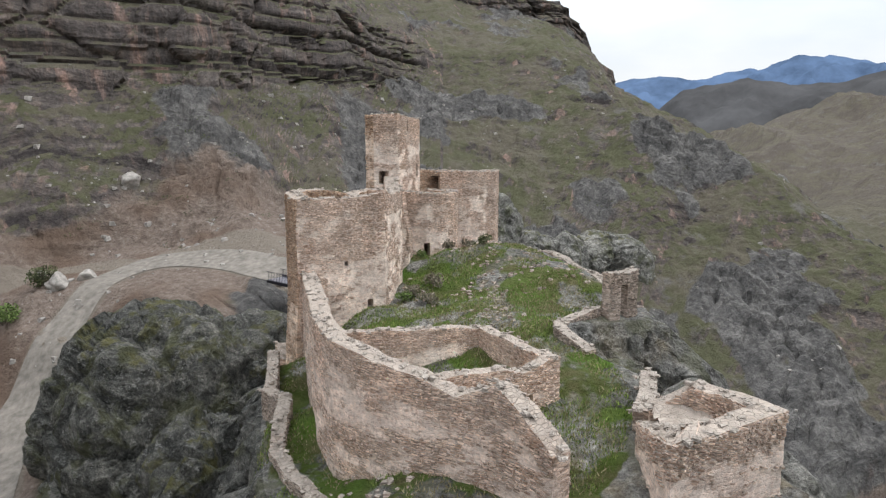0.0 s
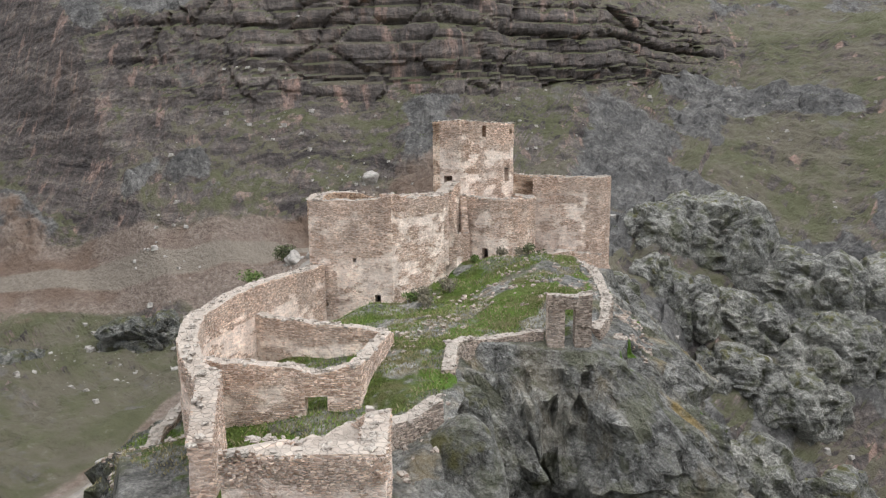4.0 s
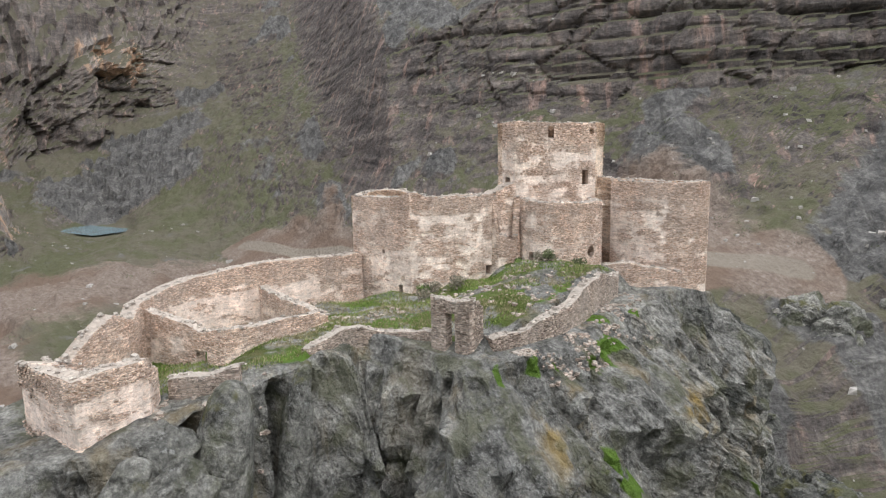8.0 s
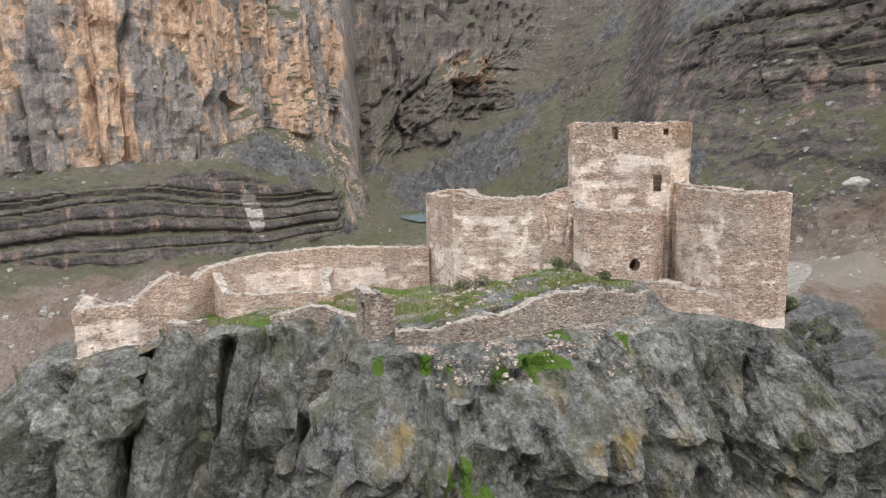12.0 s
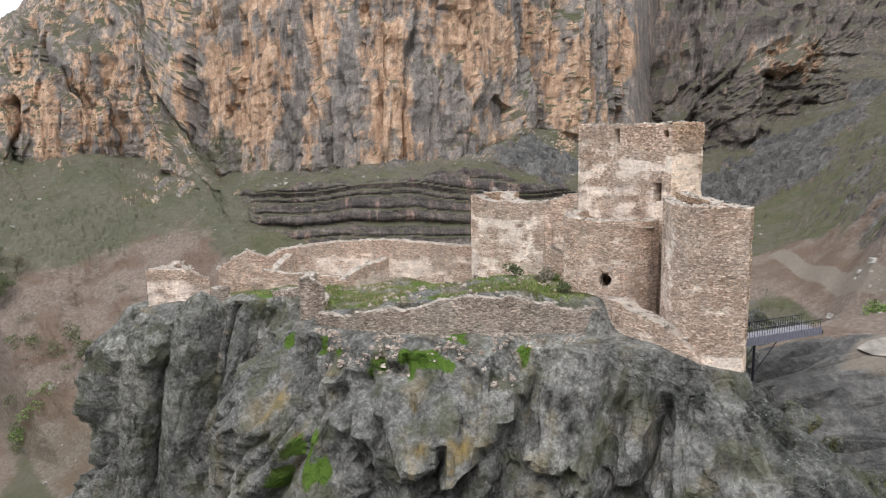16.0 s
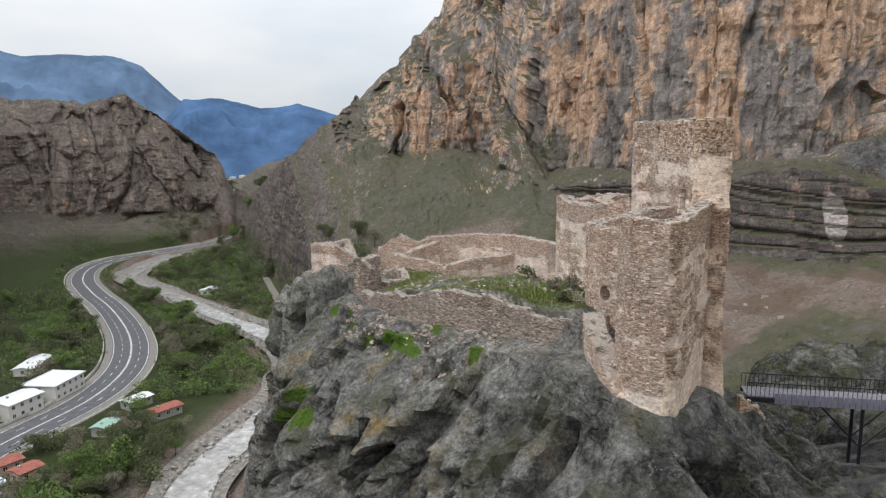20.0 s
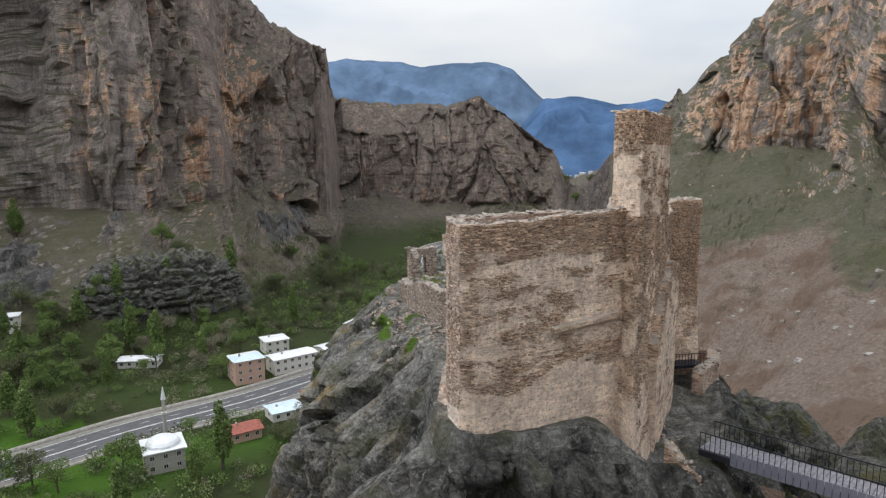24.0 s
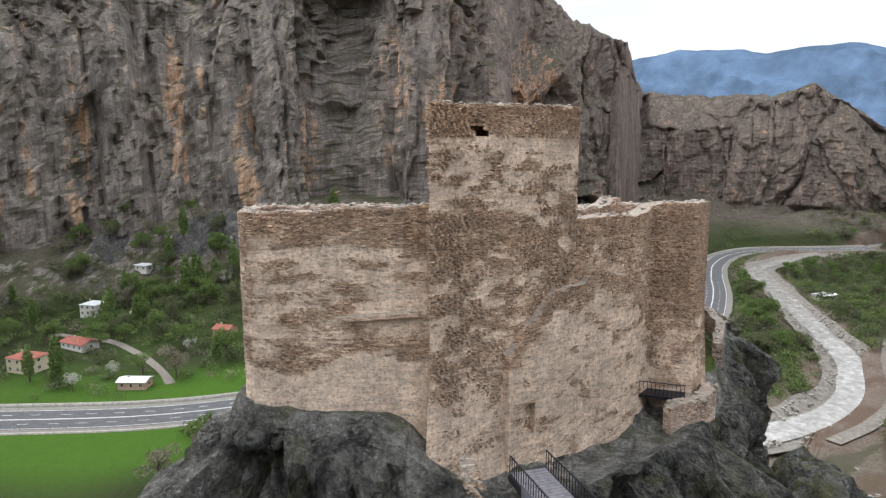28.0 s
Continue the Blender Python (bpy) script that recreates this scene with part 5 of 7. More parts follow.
    for which in (0, 1):
        z = min(foot) + 0.1
        while z < max(tz):
            hgt = RNG.uniform(0.09, 0.15)
            u = RNG.uniform(0, 0.3)
            while u < s[-1] - 0.1:
                w = RNG.uniform(0.18, 0.52)
                cand.append((u + w / 2, z + hgt / 2, w / 2, hgt / 2, which))
                u += w + RNG.uniform(0.008, 0.028)
            z += hgt + RNG.uniform(0.008, 0.022)
    cand = np.array(cand)
    um, zm = cand[:, 0], cand[:, 1]
    keep_it = (um < s[-1] - 0.1) & (zm < np.interp(um, us, tz) - 0.05) & (zm > np.interp(um, us, fz))
    for a, b, c, e in openings:
        keep_it &= ~((um > a - cand[:, 2]) & (um < b + cand[:, 2]) & (zm > c - cand[:, 3]) & (zm < e + cand[:, 3]))
    cand = cand[keep_it]
    mask = cover(cand[:, 0], cand[:, 1], cand[:, 4])
    cand, mask = cand[mask < 0.03], mask[mask < 0.03]
    m = len(cand)
    sv, sf, slime = None, None, None
    if m:
        cx, cy = np.interp(cand[:, 0], us, xy[:, 0]), np.interp(cand[:, 0], us, xy[:, 1])
        ox, oy = np.interp(cand[:, 0], us, off[:, 0]), np.interp(cand[:, 0], us, off[:, 1])
        ln = np.hypot(ox, oy)
        inn = cand[:, 4] > 0.5
        cx, cy = np.where(inn, cx + ox * thick, cx), np.where(inn, cy + oy * thick, cy)
        ox, oy = np.where(inn, -ox, ox) / ln, np.where(inn, -oy, oy) / ln
        lean_out = np.where(inn, 0, batter * np.maximum(0, below - cand[:, 1]))
        cx, cy = cx - ox * lean_out, cy - oy * lean_out
        tx, ty = -oy, ox
        proud = RNG.uniform(0.02, 0.06, m)
        corner = []
        for ring, depth in ((0, -0.1), (1, 1)):
            for dz, du in ((-1, -1), (-1, 1), (1, 1), (1, -1)):
                su = du * cand[:, 2] * (RNG.uniform(0.74, 0.97, m) if ring else 1)
                sz = dz * cand[:, 3] * (RNG.uniform(0.7, 0.97, m) if ring else 1)
                dd = proud if ring else np.full(m, -0.1)
                corner.append(np.column_stack([cx + tx * su - ox * dd, cy + ty * su - oy * dd, cand[:, 1] + sz]))
        sv = np.stack(corner, 1).reshape(-1, 3)
        b0 = (np.arange(m) * 8)[:, None]
        quad = np.array([[4, 5, 6, 7], [0, 1, 5, 4], [1, 2, 6, 5], [2, 3, 7, 6], [3, 0, 4, 7]])
        sf = (b0[:, :, None] + quad[None]).reshape(-1, 4)
        slime = np.repeat(mask - 0.12, 8)
    facing = None
    if sv is not None:
        facing = mesh_of("stone_facing", sv, sf, mat, shade=False)
        attribute(facing, "lime", slime)
    rim = [np.array([xy[i, 0] + off[i, 0] * RNG.uniform(0.05, max(0.1, thick - 0.1)), xy[i, 1] + off[i, 1] * RNG.uniform(0.05, max(0.1, thick - 0.1)), tz[i]]) for i in range(nu)]
    return me, facing, rim


CAPS = {}


def cap_meshes(mat):
    """Six loose, broken stones for wall tops."""
    if mat.name not in CAPS:
        CAPS[mat.name] = []
        for k in range(6):
            rng = np.random.default_rng(100 + k)
            v = [((x + rng.uniform(-.16, .16)) * rng.uniform(0.8, 1.1), (y + rng.uniform(-.16, .16)) * rng.uniform(.7, 1.1), (z + rng.uniform(-.14, .14))) for x, y, z in
                 [(-.5, -.5, -.4), (.5, -.5, -.4), (.5, .5, -.4), (-.5, .5, -.4), (-.4, -.4, .4), (.4, -.4, .4), (.4, .4, .4), (-.4, .4, .4)]]
            me = mesh_of("stone", np.array(v), [(3, 2, 1, 0), (4, 5, 6, 7), (0, 1, 5, 4), (1, 2, 6, 5), (2, 3, 7, 6), (3, 0, 4, 7)], mat, shade=False)
            attribute(me, "lime", [-0.45] * 8)
            CAPS[mat.name].append(me)
    return CAPS[mat.name]


def wall(thing, name, line, top, foot, thick, mat, caps=1.0, **more):
    """One wall of a thing: its core, its facing and the loose stones along its top."""
    me, facing, rim = wall_solid(name, line, top, foot, thick, mat, **more)
    ob = put(name, me, thing)
    if facing:
        tagged(put("stone_facing", facing, ob), kind="stuff")
    meshes = cap_meshes(STONE_CAP)
    for p in rim:
        for _ in range(2):
            if RNG.random() < 0.7 * caps:
                k = RNG.uniform(0.15, 0.34)
                st = put("stone", meshes[int(RNG.integers(6))], ob, pose(p[0] + RNG.uniform(-.25, .25), p[1] + RNG.uniform(-.25, .25), p[2] + RNG.uniform(-0.05, 0.06), RNG.uniform(-15, 15), RNG.uniform(-15, 15), RNG.uniform(0, 360)))
                st.scale = (k * 1.3, k, k * 0.62)
    return ob


def thing(name, label, category, **more):
    return tagged(new(name), label, category, **more)


def fill(parent, name, ring, z, mat, seed, bumpy=0.35, grass=0.0):
    """A rubble floor inside a ring of walls, sunk below their tops."""
    pts = np.array(ring, float)
    c = pts.mean(0)
    edge = curve_points(list(map(tuple, pts)) + [tuple(pts[0])], 0.5)[:-1]
    n, rows = len(edge), 9
    v = [(c[0], c[1], z)]
    for k in range(1, rows + 1):
        for e in edge:
            v.append((*(c + (e - c) * k / rows * 1.0), z))
    v = np.array(v)
    v[:, 2] += bumpy * fbm(v / 1.2 + seed, 4, seed)
    f = [(0, 1 + i, 1 + (i + 1) % n) for i in range(n)]
    for k in range(rows - 1):
        for i in range(n):
            a, b = 1 + k * n + i, 1 + k * n + (i + 1) % n
            f.append((a, a + n, b + n, b))
    me = mesh_of(name, v, f, mat)
    for a, x in (("grass", grass), ("lush", 0.3), ("dirt", 0.7), ("ochre", 0.0), ("lime", -0.1)):
        attribute(me, a, np.full(len(v), x))
    return put(name, me, parent)


# the keep
keep = thing("castle_keep", "tall ruined stone keep with patchy pale plaster and ragged top", "tower")
wall(keep, "keep_front", [(-7.1, 67.13), (-4.7, 67.2), (-2.75, 76.3)], [62.6, 62.7, 62.5], [46.0, 47.0, 45.0], 1.0, STONE_GREY, ragged=0.16, seed=3,
     openings=[(6.1, 6.8, 61.0, 62.2), (10.1, 10.9, 55.9, 57.5), (0.5, 1.5, 55.6, 56.9), (10.9, 11.4, 61.3, 61.9)],
     lime=lambda u, z, side: 0.12 if 54 < z < 59.5 else -0.08)
wall(keep, "keep_back", [(-2.75, 76.3), (-4.1, 78.5), (-6.1, 72.5), (-7.9, 67.1), (-7.12, 67.12)], [62.5, 62.5, 62.5, 62.6, 62.6], [42.0, 38.6, 38.4, 38.6, 40.0], 1.0, STONE_BROWN, ragged=0.16, seed=4, batter=0.07, below=46.0,
     openings=[(5.5, 6.5, 60.95, 61.2), (5.8, 6.9, 60.6, 60.95)], lime=lambda u, z, side: -0.28 if z > 60.6 else 0.2 if z > 56.2 else -0.12 if z > 52.5 else 0.04 if z > 45 else 0.22)
fill(keep, "keep_floor", [(-7.2, 67.9), (-5.1, 67.9), (-3.5, 76.2), (-4.4, 77.4)], 61.2, STONE_GREY, 41)

# the north wall tower
north = thing("north_tower", "massive slab-shaped stone tower standing on the rock edge", "tower")
wall(north, "tower_front", [(-0.3, 76.4), (2.6, 77.3), (5.0, 78.5), (6.5, 80.0), (7.0, 81.6), (6.8, 82.9), (6.0, 83.9)], [56.5, 56.4, 56.3, 56.3, 56.3, 56.3, 56.2], [45.0, 44.6, 44.2, 43.8, 43.4, 43.2, 42.6], 0.9, STONE_GREY, ragged=0.14, seed=8,
     lime=lambda u, z, side: (0.85 if z < 45.9 else -0.14) if u > 6.2 else (0.12 if 47 < z < 53.5 else -0.02))
wall(north, "tower_back", [(6.0, 83.9), (5.1, 83.95), (-3.9, 77.15)], [56.2, 56.2, 56.7], [42.4, 42.2, 41.0], 0.9, STONE_BROWN, ragged=0.14, seed=7,
     lime=lambda u, z, side: 0.9 if z < 46.5 + 0.12 * max(0.0, u - 0.5) + 0.45 * math.sin(u * 0.9 + 1.5) else (0.15 if 48.6 < z < 54.2 and u > 1 else -0.06))
fill(north, "tower_floor", [(0.2, 76.6), (6.0, 81.0), (5.9, 82.9), (-1.6, 77.6)], 55.8, ROCK, 43, 0.3, 0.75)
wall(north, "skirt_wall", [(3.0, 72.6), (4.5, 73.7), (6.2, 76.6), (7.4, 79.6), (7.6, 81.6)], [48.3, 48.5, 48.1, 47.3, 45.4], [45.2, 45.0, 44.0, 43.2, 43.0], 1.4, STONE_GREY, ragged=0.3, seed=9, lime=lambda u, z, side: 0.02)
bm = bmesh.new()
box(bm, (-0.3, -0.3, -0.2), (4.6, 0.3, 0.12), pose(-2.7, 78.15, 50.2, 0, 4, 36.9))
part("ledge", bm, STONE_BROWN, north, "broken stone offset in the wall")

# broken rock along the tower's foot
for k in range(11):
    f = k / 14
    s_ = float(RNG.uniform(0.7, 1.5))
    boulder("foot_rock", "dark broken rock wedged under the tower's foot", (6.2 - 10.4 * f + RNG.uniform(-.3, .3), 84.9 - 6.6 * f + RNG.uniform(-.2, .6), 43.0 - 0.7 * f + RNG.uniform(-.4, .3)), (s_, s_ * 0.8, s_ * 0.7), 70 + k, DARK_ROCK, float(RNG.uniform(0, 180)), 3)

# the bastion below the keep
bastion = thing("round_bastion", "rounded stone bastion with plaster remains and a hole", "tower")
B_LINE = [(-5.0, 67.4), (-1.7, 67.1), (0.5, 68.2), (1.5, 70.2), (1.7, 72.3), (1.0, 74.1), (-0.4, 75.2), (-1.8, 75.7)]
B_S = arc_lengths(np.array(B_LINE))
wall(bastion, "bastion_wall", B_LINE, [54.8, 54.6, 54.5, 54.5, 54.5, 54.4, 54.4, 54.5], [46.2, 46.2, 46.6, 46.4, 45.8, 45.0, 45.0, 45.0], 1.1, STONE_GREY, ragged=0.14, seed=12,
     openings=[(3.0, 3.7, 48.0, 49.4), *[(B_S[4] - w, B_S[4] + w, 48.85 + 0.2 * k, 49.05 + 0.2 * k) for k, w in enumerate((0.28, 0.46, 0.54, 0.54, 0.44, 0.26))]],
     lime=lambda u, z, side: 0.22 if z < 50.5 and u < 6 else (0.05 if u < 4 else -0.08))
fill(bastion, "bastion_floor", [(-5, 68), (-1.6, 67.9), (0.6, 70), (0.8, 73), (-1, 75.6)], 54.0, STONE_GREY, 45)

# the hall block on the west
hall = thing("castle_hall", "broad ruined hall block of rubble masonry with crumbling parapet", "building")
wall(hall, "south_wall", [(-11.8, 51.5), (-5.0, 55.1)], [55.3, 55.7], [40.0, 43.6], 1.5, STONE_GREY, ragged=0.22, seed=15,
     openings=[(6.0, 6.55, 45.0, 46.5), (1.2, 1.6, 45.4, 45.8), (4.0, 4.35, 49.6, 50.0)], lime=lambda u, z, side: 0.22 if z < 50 and u > 2.5 else -0.04)
wall(hall, "east_wall", [(-5.0, 55.1), (-4.4, 58.5), (-4.0, 62.5), (-4.4, 65.5), (-4.6, 67.2)], [55.8, 55.3, 55.1, 55.7, 56.2], [44.0, 44.4, 45.2, 45.6, 45.6], 1.5, STONE_GREY, ragged=0.28, seed=17,
     openings=[(8.2, 9.0, 47.0, 48.0)], lime=lambda u, z, side: 0.12 if z < 53.6 else -0.08)
wall(hall, "west_wall", [(-7.6, 67.6), (-9.8, 60.0), (-9.9, 57.6), (-13.0, 56.6), (-13.1, 53.4), (-11.8, 51.5)], [55.2, 55.0, 55.6, 55.8, 55.6, 55.3], [40.0, 39.5, 39.5, 39.5, 39.5, 39.8], 1.4, STONE_BROWN, ragged=0.25, seed=19, batter=0.06, below=48.0,
     lime=lambda u, z, side: (-0.3 if z > 46.8 else 0.05) if u > 10.5 else (0.16 if z < 46 else -0.02))
wall(hall, "stair_stub", [(-4.3, 64.0), (-3.4, 64.3), (-3.2, 66.6), (-4.0, 67.4)], [55.4, 51.5, 50.5, 55.2], [45.6, 45.6, 45.6, 45.6], 0.7, STONE_GREY, ragged=0.5, seed=21, lime=lambda u, z, side: 0.05)
fill(hall, "hall_floor", [(-11.4, 53.4), (-6.5, 55.8), (-5.6, 66), (-7.4, 66)], 53.9, ROCK, 47, 0.5, 0.6)

# the ruined annex by the bridge
annex = thing("gate_annex", "low ruined masonry annex beside the footbridge", "building")
wall(annex, "annex_wall", [(-6.55, 73.4), (-7.85, 69.4), (-8.75, 66.0), (-10.15, 62.0), (-10.2, 59.4)], [47.0, 50.4, 51.4, 50.6, 48.6], [37.4, 37.4, 37.4, 37.6, 38.0], 1.3, STONE_BROWN, ragged=0.5, seed=23, crumble=0.5,
     openings=[(1.3, 2.3, 41.2, 43.4)], lime=lambda u, z, side: 0.22, caps=0.0)
wall(annex, "spur_wall", [(-6.2, 78.6), (-7.3, 79.4), (-8.4, 79.0)], [42.4, 41.4, 40.2], [37.6, 37.4, 37.4], 1.0, STONE_BROWN, ragged=0.3, seed=24, lime=lambda u, z, side: 0.02)
wall(annex, "parapet", [(-13.0, 60.5), (-15.0, 58.0), (-15.2, 56.6), (-14.4, 54.6)], [40.6, 41.4, 42.0, 40.8], [37.0, 37.5, 37.5, 37.5], 1.0, STONE_GREY, ragged=0.3, seed=25)

# curtain wall round the lower court
curtain = thing("curtain_wall", "curving stone curtain wall with creamy plaster on its inner face", "wall")
wall(curtain, "curtain_wall_face", [(-11.5, 51.6), (-10.2, 46.5), (-8.9, 41.5), (-7.7, 37.0), (-6.2, 33.6), (-3.6, 31.0), (-1.2, 29.4), (0.5, 28.8), (2.3, 27.8), (3.4, 26.6), (4.6, 25.2)], [49.4, 49.7, 49.9, 49.7, 49.4, 49.1, 48.9, 48.2, 49.1, 48.3, 46.9],
     [40.6, 40.8, 41.0, 41.2, 41.4, 41.6, 42.0, 42.3, 42.6, 42.8, 43.0], 1.15, STONE_WARM, ragged=0.16, seed=27, lime=lambda u, z, side: 0.26 if side and 5 < u < 21 and z < 47.6 else (-0.06 if side else (0.1 if z < 48.6 else -0.08)))
court = thing("court_room", "roofless room with plastered rubble walls in the lower court", "building")
wall(court, "north_wall", [(-8.0, 40.6), (-2.0, 41.6), (2.2, 43.0), (3.2, 43.4)], [47.7, 47.6, 47.4, 47.2], [43.6, 43.6, 43.9, 44.0], 0.8, STONE_GREY, ragged=0.2, seed=29, lime=lambda u, z, side: 0.2 if z < 47.4 else 0)
wall(court, "east_wall", [(6.7, 35.4), (3.2, 43.4)], [47.8, 47.3], [43.2, 43.9], 0.8, STONE_WARM, ragged=0.15, seed=31, lime=lambda u, z, side: 0.1)
wall(court, "south_wall", [(-1.4, 30.4), (2.6, 32.8), (4.4, 34.0), (6.7, 35.4)], [48.3, 48.0, 47.5, 47.8], [42.4, 42.6, 42.8, 43.2], 0.85, STONE_GREY, ragged=0.15, seed=33,
     openings=[(6.3, 7.6, 43.4, 46.0)], lime=lambda u, z, side: 0.04)

# outwork tower at the south tip
outwork = thing("outwork_tower", "low broken stone tower at the tip of the crag", "tower")
wall(outwork, "outwork_wall", [(9.4, 29.6), (8.9, 23.5), (15.0, 26.6), (12.6, 30.3), (10.4, 30.9)], [46.4, 48.2, 48.6, 48.4, 47.0], [43.2, 41.6, 43.0, 43.4, 43.8], 1.1, STONE_WARM, ragged=0.22, seed=35, lime=lambda u, z, side: 0.2 if z < 47.3 else -0.1, crumble=0.2)
fill(outwork, "outwork_floor", [(9.9, 28.6), (9.8, 24.8), (13.9, 26.9), (12.2, 29.4), (10.4, 30)], 47.3, STONE_GREY, 49, 0.9)

# gate ruin with its doorway
gate = thing("gate_ruin", "small ruined gatehouse stump of dry stone with a narrow doorway", "gatehouse")
gd = np.array([2.9, 1.8]) / math.hypot(2.9, 1.8)
gn = np.array([-gd[1], gd[0]])
ga = np.array([12.9, 48.7])
wall(gate, "gate_wall", [tuple(ga), tuple(ga + gd * 3.1)], [49.8, 50.1], [45.0, 45.0], 0.85, STONE_DRY, ragged=0.25, seed=37,
     openings=[(1.2, 1.95, 45.0, 48.9)], lime=lambda u, z, side: -0.2)
wall(gate, "gate_return", [tuple(ga + gd * 3.1 + gn * 0.86), tuple(ga + gd * 3.1 + gn * 2.0)], [49.8, 48.9], [45.0, 45.0], 0.7, STONE_DRY, ragged=0.3, seed=38, lime=lambda u, z, side: -0.2)

# terrace wall along the cliff edge, and low walls
terrace = thing("terrace_wall", "brown dry-stone terrace wall along the cliff edge", "wall")
wall(terrace, "terrace_face", [(15.6, 52.2), (15.3, 55.0), (14.6, 58.5), (12.9, 61.8), (11.2, 64.6), (9.2, 67.2), (7.9, 69.4), (6.6, 71.4), (5.0, 73.0)], [46.9, 47.3, 47.9, 48.5, 49.0, 49.1, 48.4, 47.8, 48.0], [45.0, 45.0, 45.0, 45.0, 45.0, 45.0, 44.8, 44.8, 45.0], 0.9, STONE_DRY, ragged=0.3, seed=51, crumble=0.4, lime=lambda u, z, side: -0.3)
edge_wall = thing("edge_wall", "tumbled dry-stone wall on the cliff edge by the gate", "wall")
wall(edge_wall, "edge_face", [(10.0, 40.6), (8.6, 43.6), (9.0, 46.4), (12.4, 49.2)], [46.6, 47.1, 47.0, 47.2], [45.0, 45.0, 45.0, 45.0], 0.8, STONE_DRY, ragged=0.35, seed=53, crumble=0.4, lime=lambda u, z, side: -0.3)
retaining = thing("retaining_wall", "short dry-stone retaining wall wedged between rock slabs", "wall")
wall(retaining, "retaining_face", [(10.7, 31.4), (11.6, 33.4), (12.3, 35.5)], [46.6, 46.8, 47.0], [43.6, 43.6, 44.2], 0.9, STONE_DRY, ragged=0.3, seed=54, crumble=0.3, lime=lambda u, z, side: -0.3)
west_wall = thing("outer_wall", "crumbling outer wall below the curtain wall", "wall")
wall(west_wall, "outer_face", [(-14.0, 50.0), (-13.0, 45.5), (-12.4, 42.0), (-10.6, 39.6), (-10.2, 35.5), (-8.0, 31.8), (-5.0, 28.6)], [43.6, 43.2, 42.8, 43.6, 42.4, 42.2, 41.8], [38, 38.5, 39, 39, 39, 39.5, 40], 0.8, STONE_DRY, ragged=0.4, seed=55, crumble=0.5, lime=lambda u, z, side: -0.1)

# ---- valley floor: road, river, tracks ----
ASPHALT = plain("worn_asphalt", (0.095, 0.096, 0.102), 0.85, vary=0.25, scale=0.5)
SHOULDER = plain("gravel_shoulder", (0.2, 0.19, 0.172), 0.95, vary=0.3, scale=1.2)
PAINT = plain("road_paint", (0.72, 0.72, 0.7), 0.7, vary=0.12, scale=2.0)
CONCRETE = plain("weathered_concrete", (0.4, 0.375, 0.34), 0.9, vary=0.3, scale=0.9)
TRACK = plain("pale_dirt_track", (0.2, 0.181, 0.158), 0.95, vary=0.36, scale=0.9)
GRAVEL = plain("river_gravel", (0.19, 0.175, 0.155), 0.95, vary=0.45, scale=0.6)
m_, nt_, b_ = material("silty_river_water", 0.22, 0.5)
w1_ = noise_tex(nt_, coords(nt_), 0.35, 6, 0.65)
nt_.links.new(ramp(nt_, w1_, [(0.35, (0.2, 0.192, 0.178)), (0.55, (0.33, 0.32, 0.3)), (0.7, (0.52, 0.51, 0.49))]), b_.inputs["Base Color"])
bump(nt_, b_, noise_tex(nt_, coords(nt_), 1.6, 5, 0.6), 0.5, 0.15)
WATER = m_


def ribbon(name, line, offsets, zs, mat, drape=False, lift=0.0, step=4.0, wobble=0.0, seed=0):
    """A strip along a plan line; offsets across it, with a height for each."""
    c = curve_points(line, step)
    t = np.gradient(c, axis=0)
    t /= np.hypot(*t.T)[:, None]
    n = np.column_stack([t[:, 1], -t[:, 0]])
    k = len(offsets)
    v = []
    for i in range(len(c)):
        wob = 1 + wobble * float(vnoise(np.array([[i * step / 17.0, seed * 3.3, 0.5]]), seed)[0])
        for o, z in zip(offsets, zs):
            x, y = c[i] + n[i] * o * wob
            v.append((x, y, (ground_z(x, y) + lift) if drape else z))
    f = [(i * k + j, (i + 1) * k + j, (i + 1) * k + j + 1, i * k + j + 1) for i in range(len(c) - 1) for j in range(k - 1)]
    return mesh_of(name, np.array(v), [q[::-1] for q in f], mat)


road = tagged(new("road"), "grey asphalt valley road with white lane markings", "road", kind="structure")
put("shoulder", ribbon("shoulder", ROAD_LINE, [-10.5, 10.5], [-25.98, -25.98], SHOULDER), road)
put("carriageway", ribbon("carriageway", ROAD_LINE, [-7.6, -2, 2, 7.6], [-25.90, -25.84, -25.84, -25.90], ASPHALT), road)
for off in (-7.1, 7.1, -0.22, 0.22):
    put("edge_line", ribbon("edge_line", ROAD_LINE, [off - 0.11, off + 0.11], [-25.81, -25.81], PAINT), road)
rc = curve_points(ROAD_LINE, 1.0)
rt = np.gradient(rc, axis=0)
rt /= np.hypot(*rt.T)[:, None]
ra = arc_lengths(rc)
dash_me = mesh_of("lane_dash", np.array([(-1.6, -0.09, 0), (1.6, -0.09, 0), (1.6, 0.09, 0), (-1.6, 0.09, 0)]), [(0, 1, 2, 3)], PAINT)
for off in (-3.6, 3.6):
    for s_ in np.arange(60, 620, 9.0):
        i_ = int(np.searchsorted(ra, s_))
        if i_ < len(rc) and rc[i_][1] > -330:
            put("lane_dash", dash_me, road, pose(rc[i_][0] + rt[i_][1] * off, rc[i_][1] - rt[i_][0] * off, -25.82, 0, 0, math.degrees(math.atan2(rt[i_][1], rt[i_][0]))))
wall_me = ribbon("roadside_wall", ROAD_LINE, [-11.6, -11.6, -11.1, -11.1], [-26.3, -25.0, -25.0, -26.3], CONCRETE)
tagged(put("roadside_wall", wall_me), "low concrete wall along the far road edge", "wall", kind="structure")
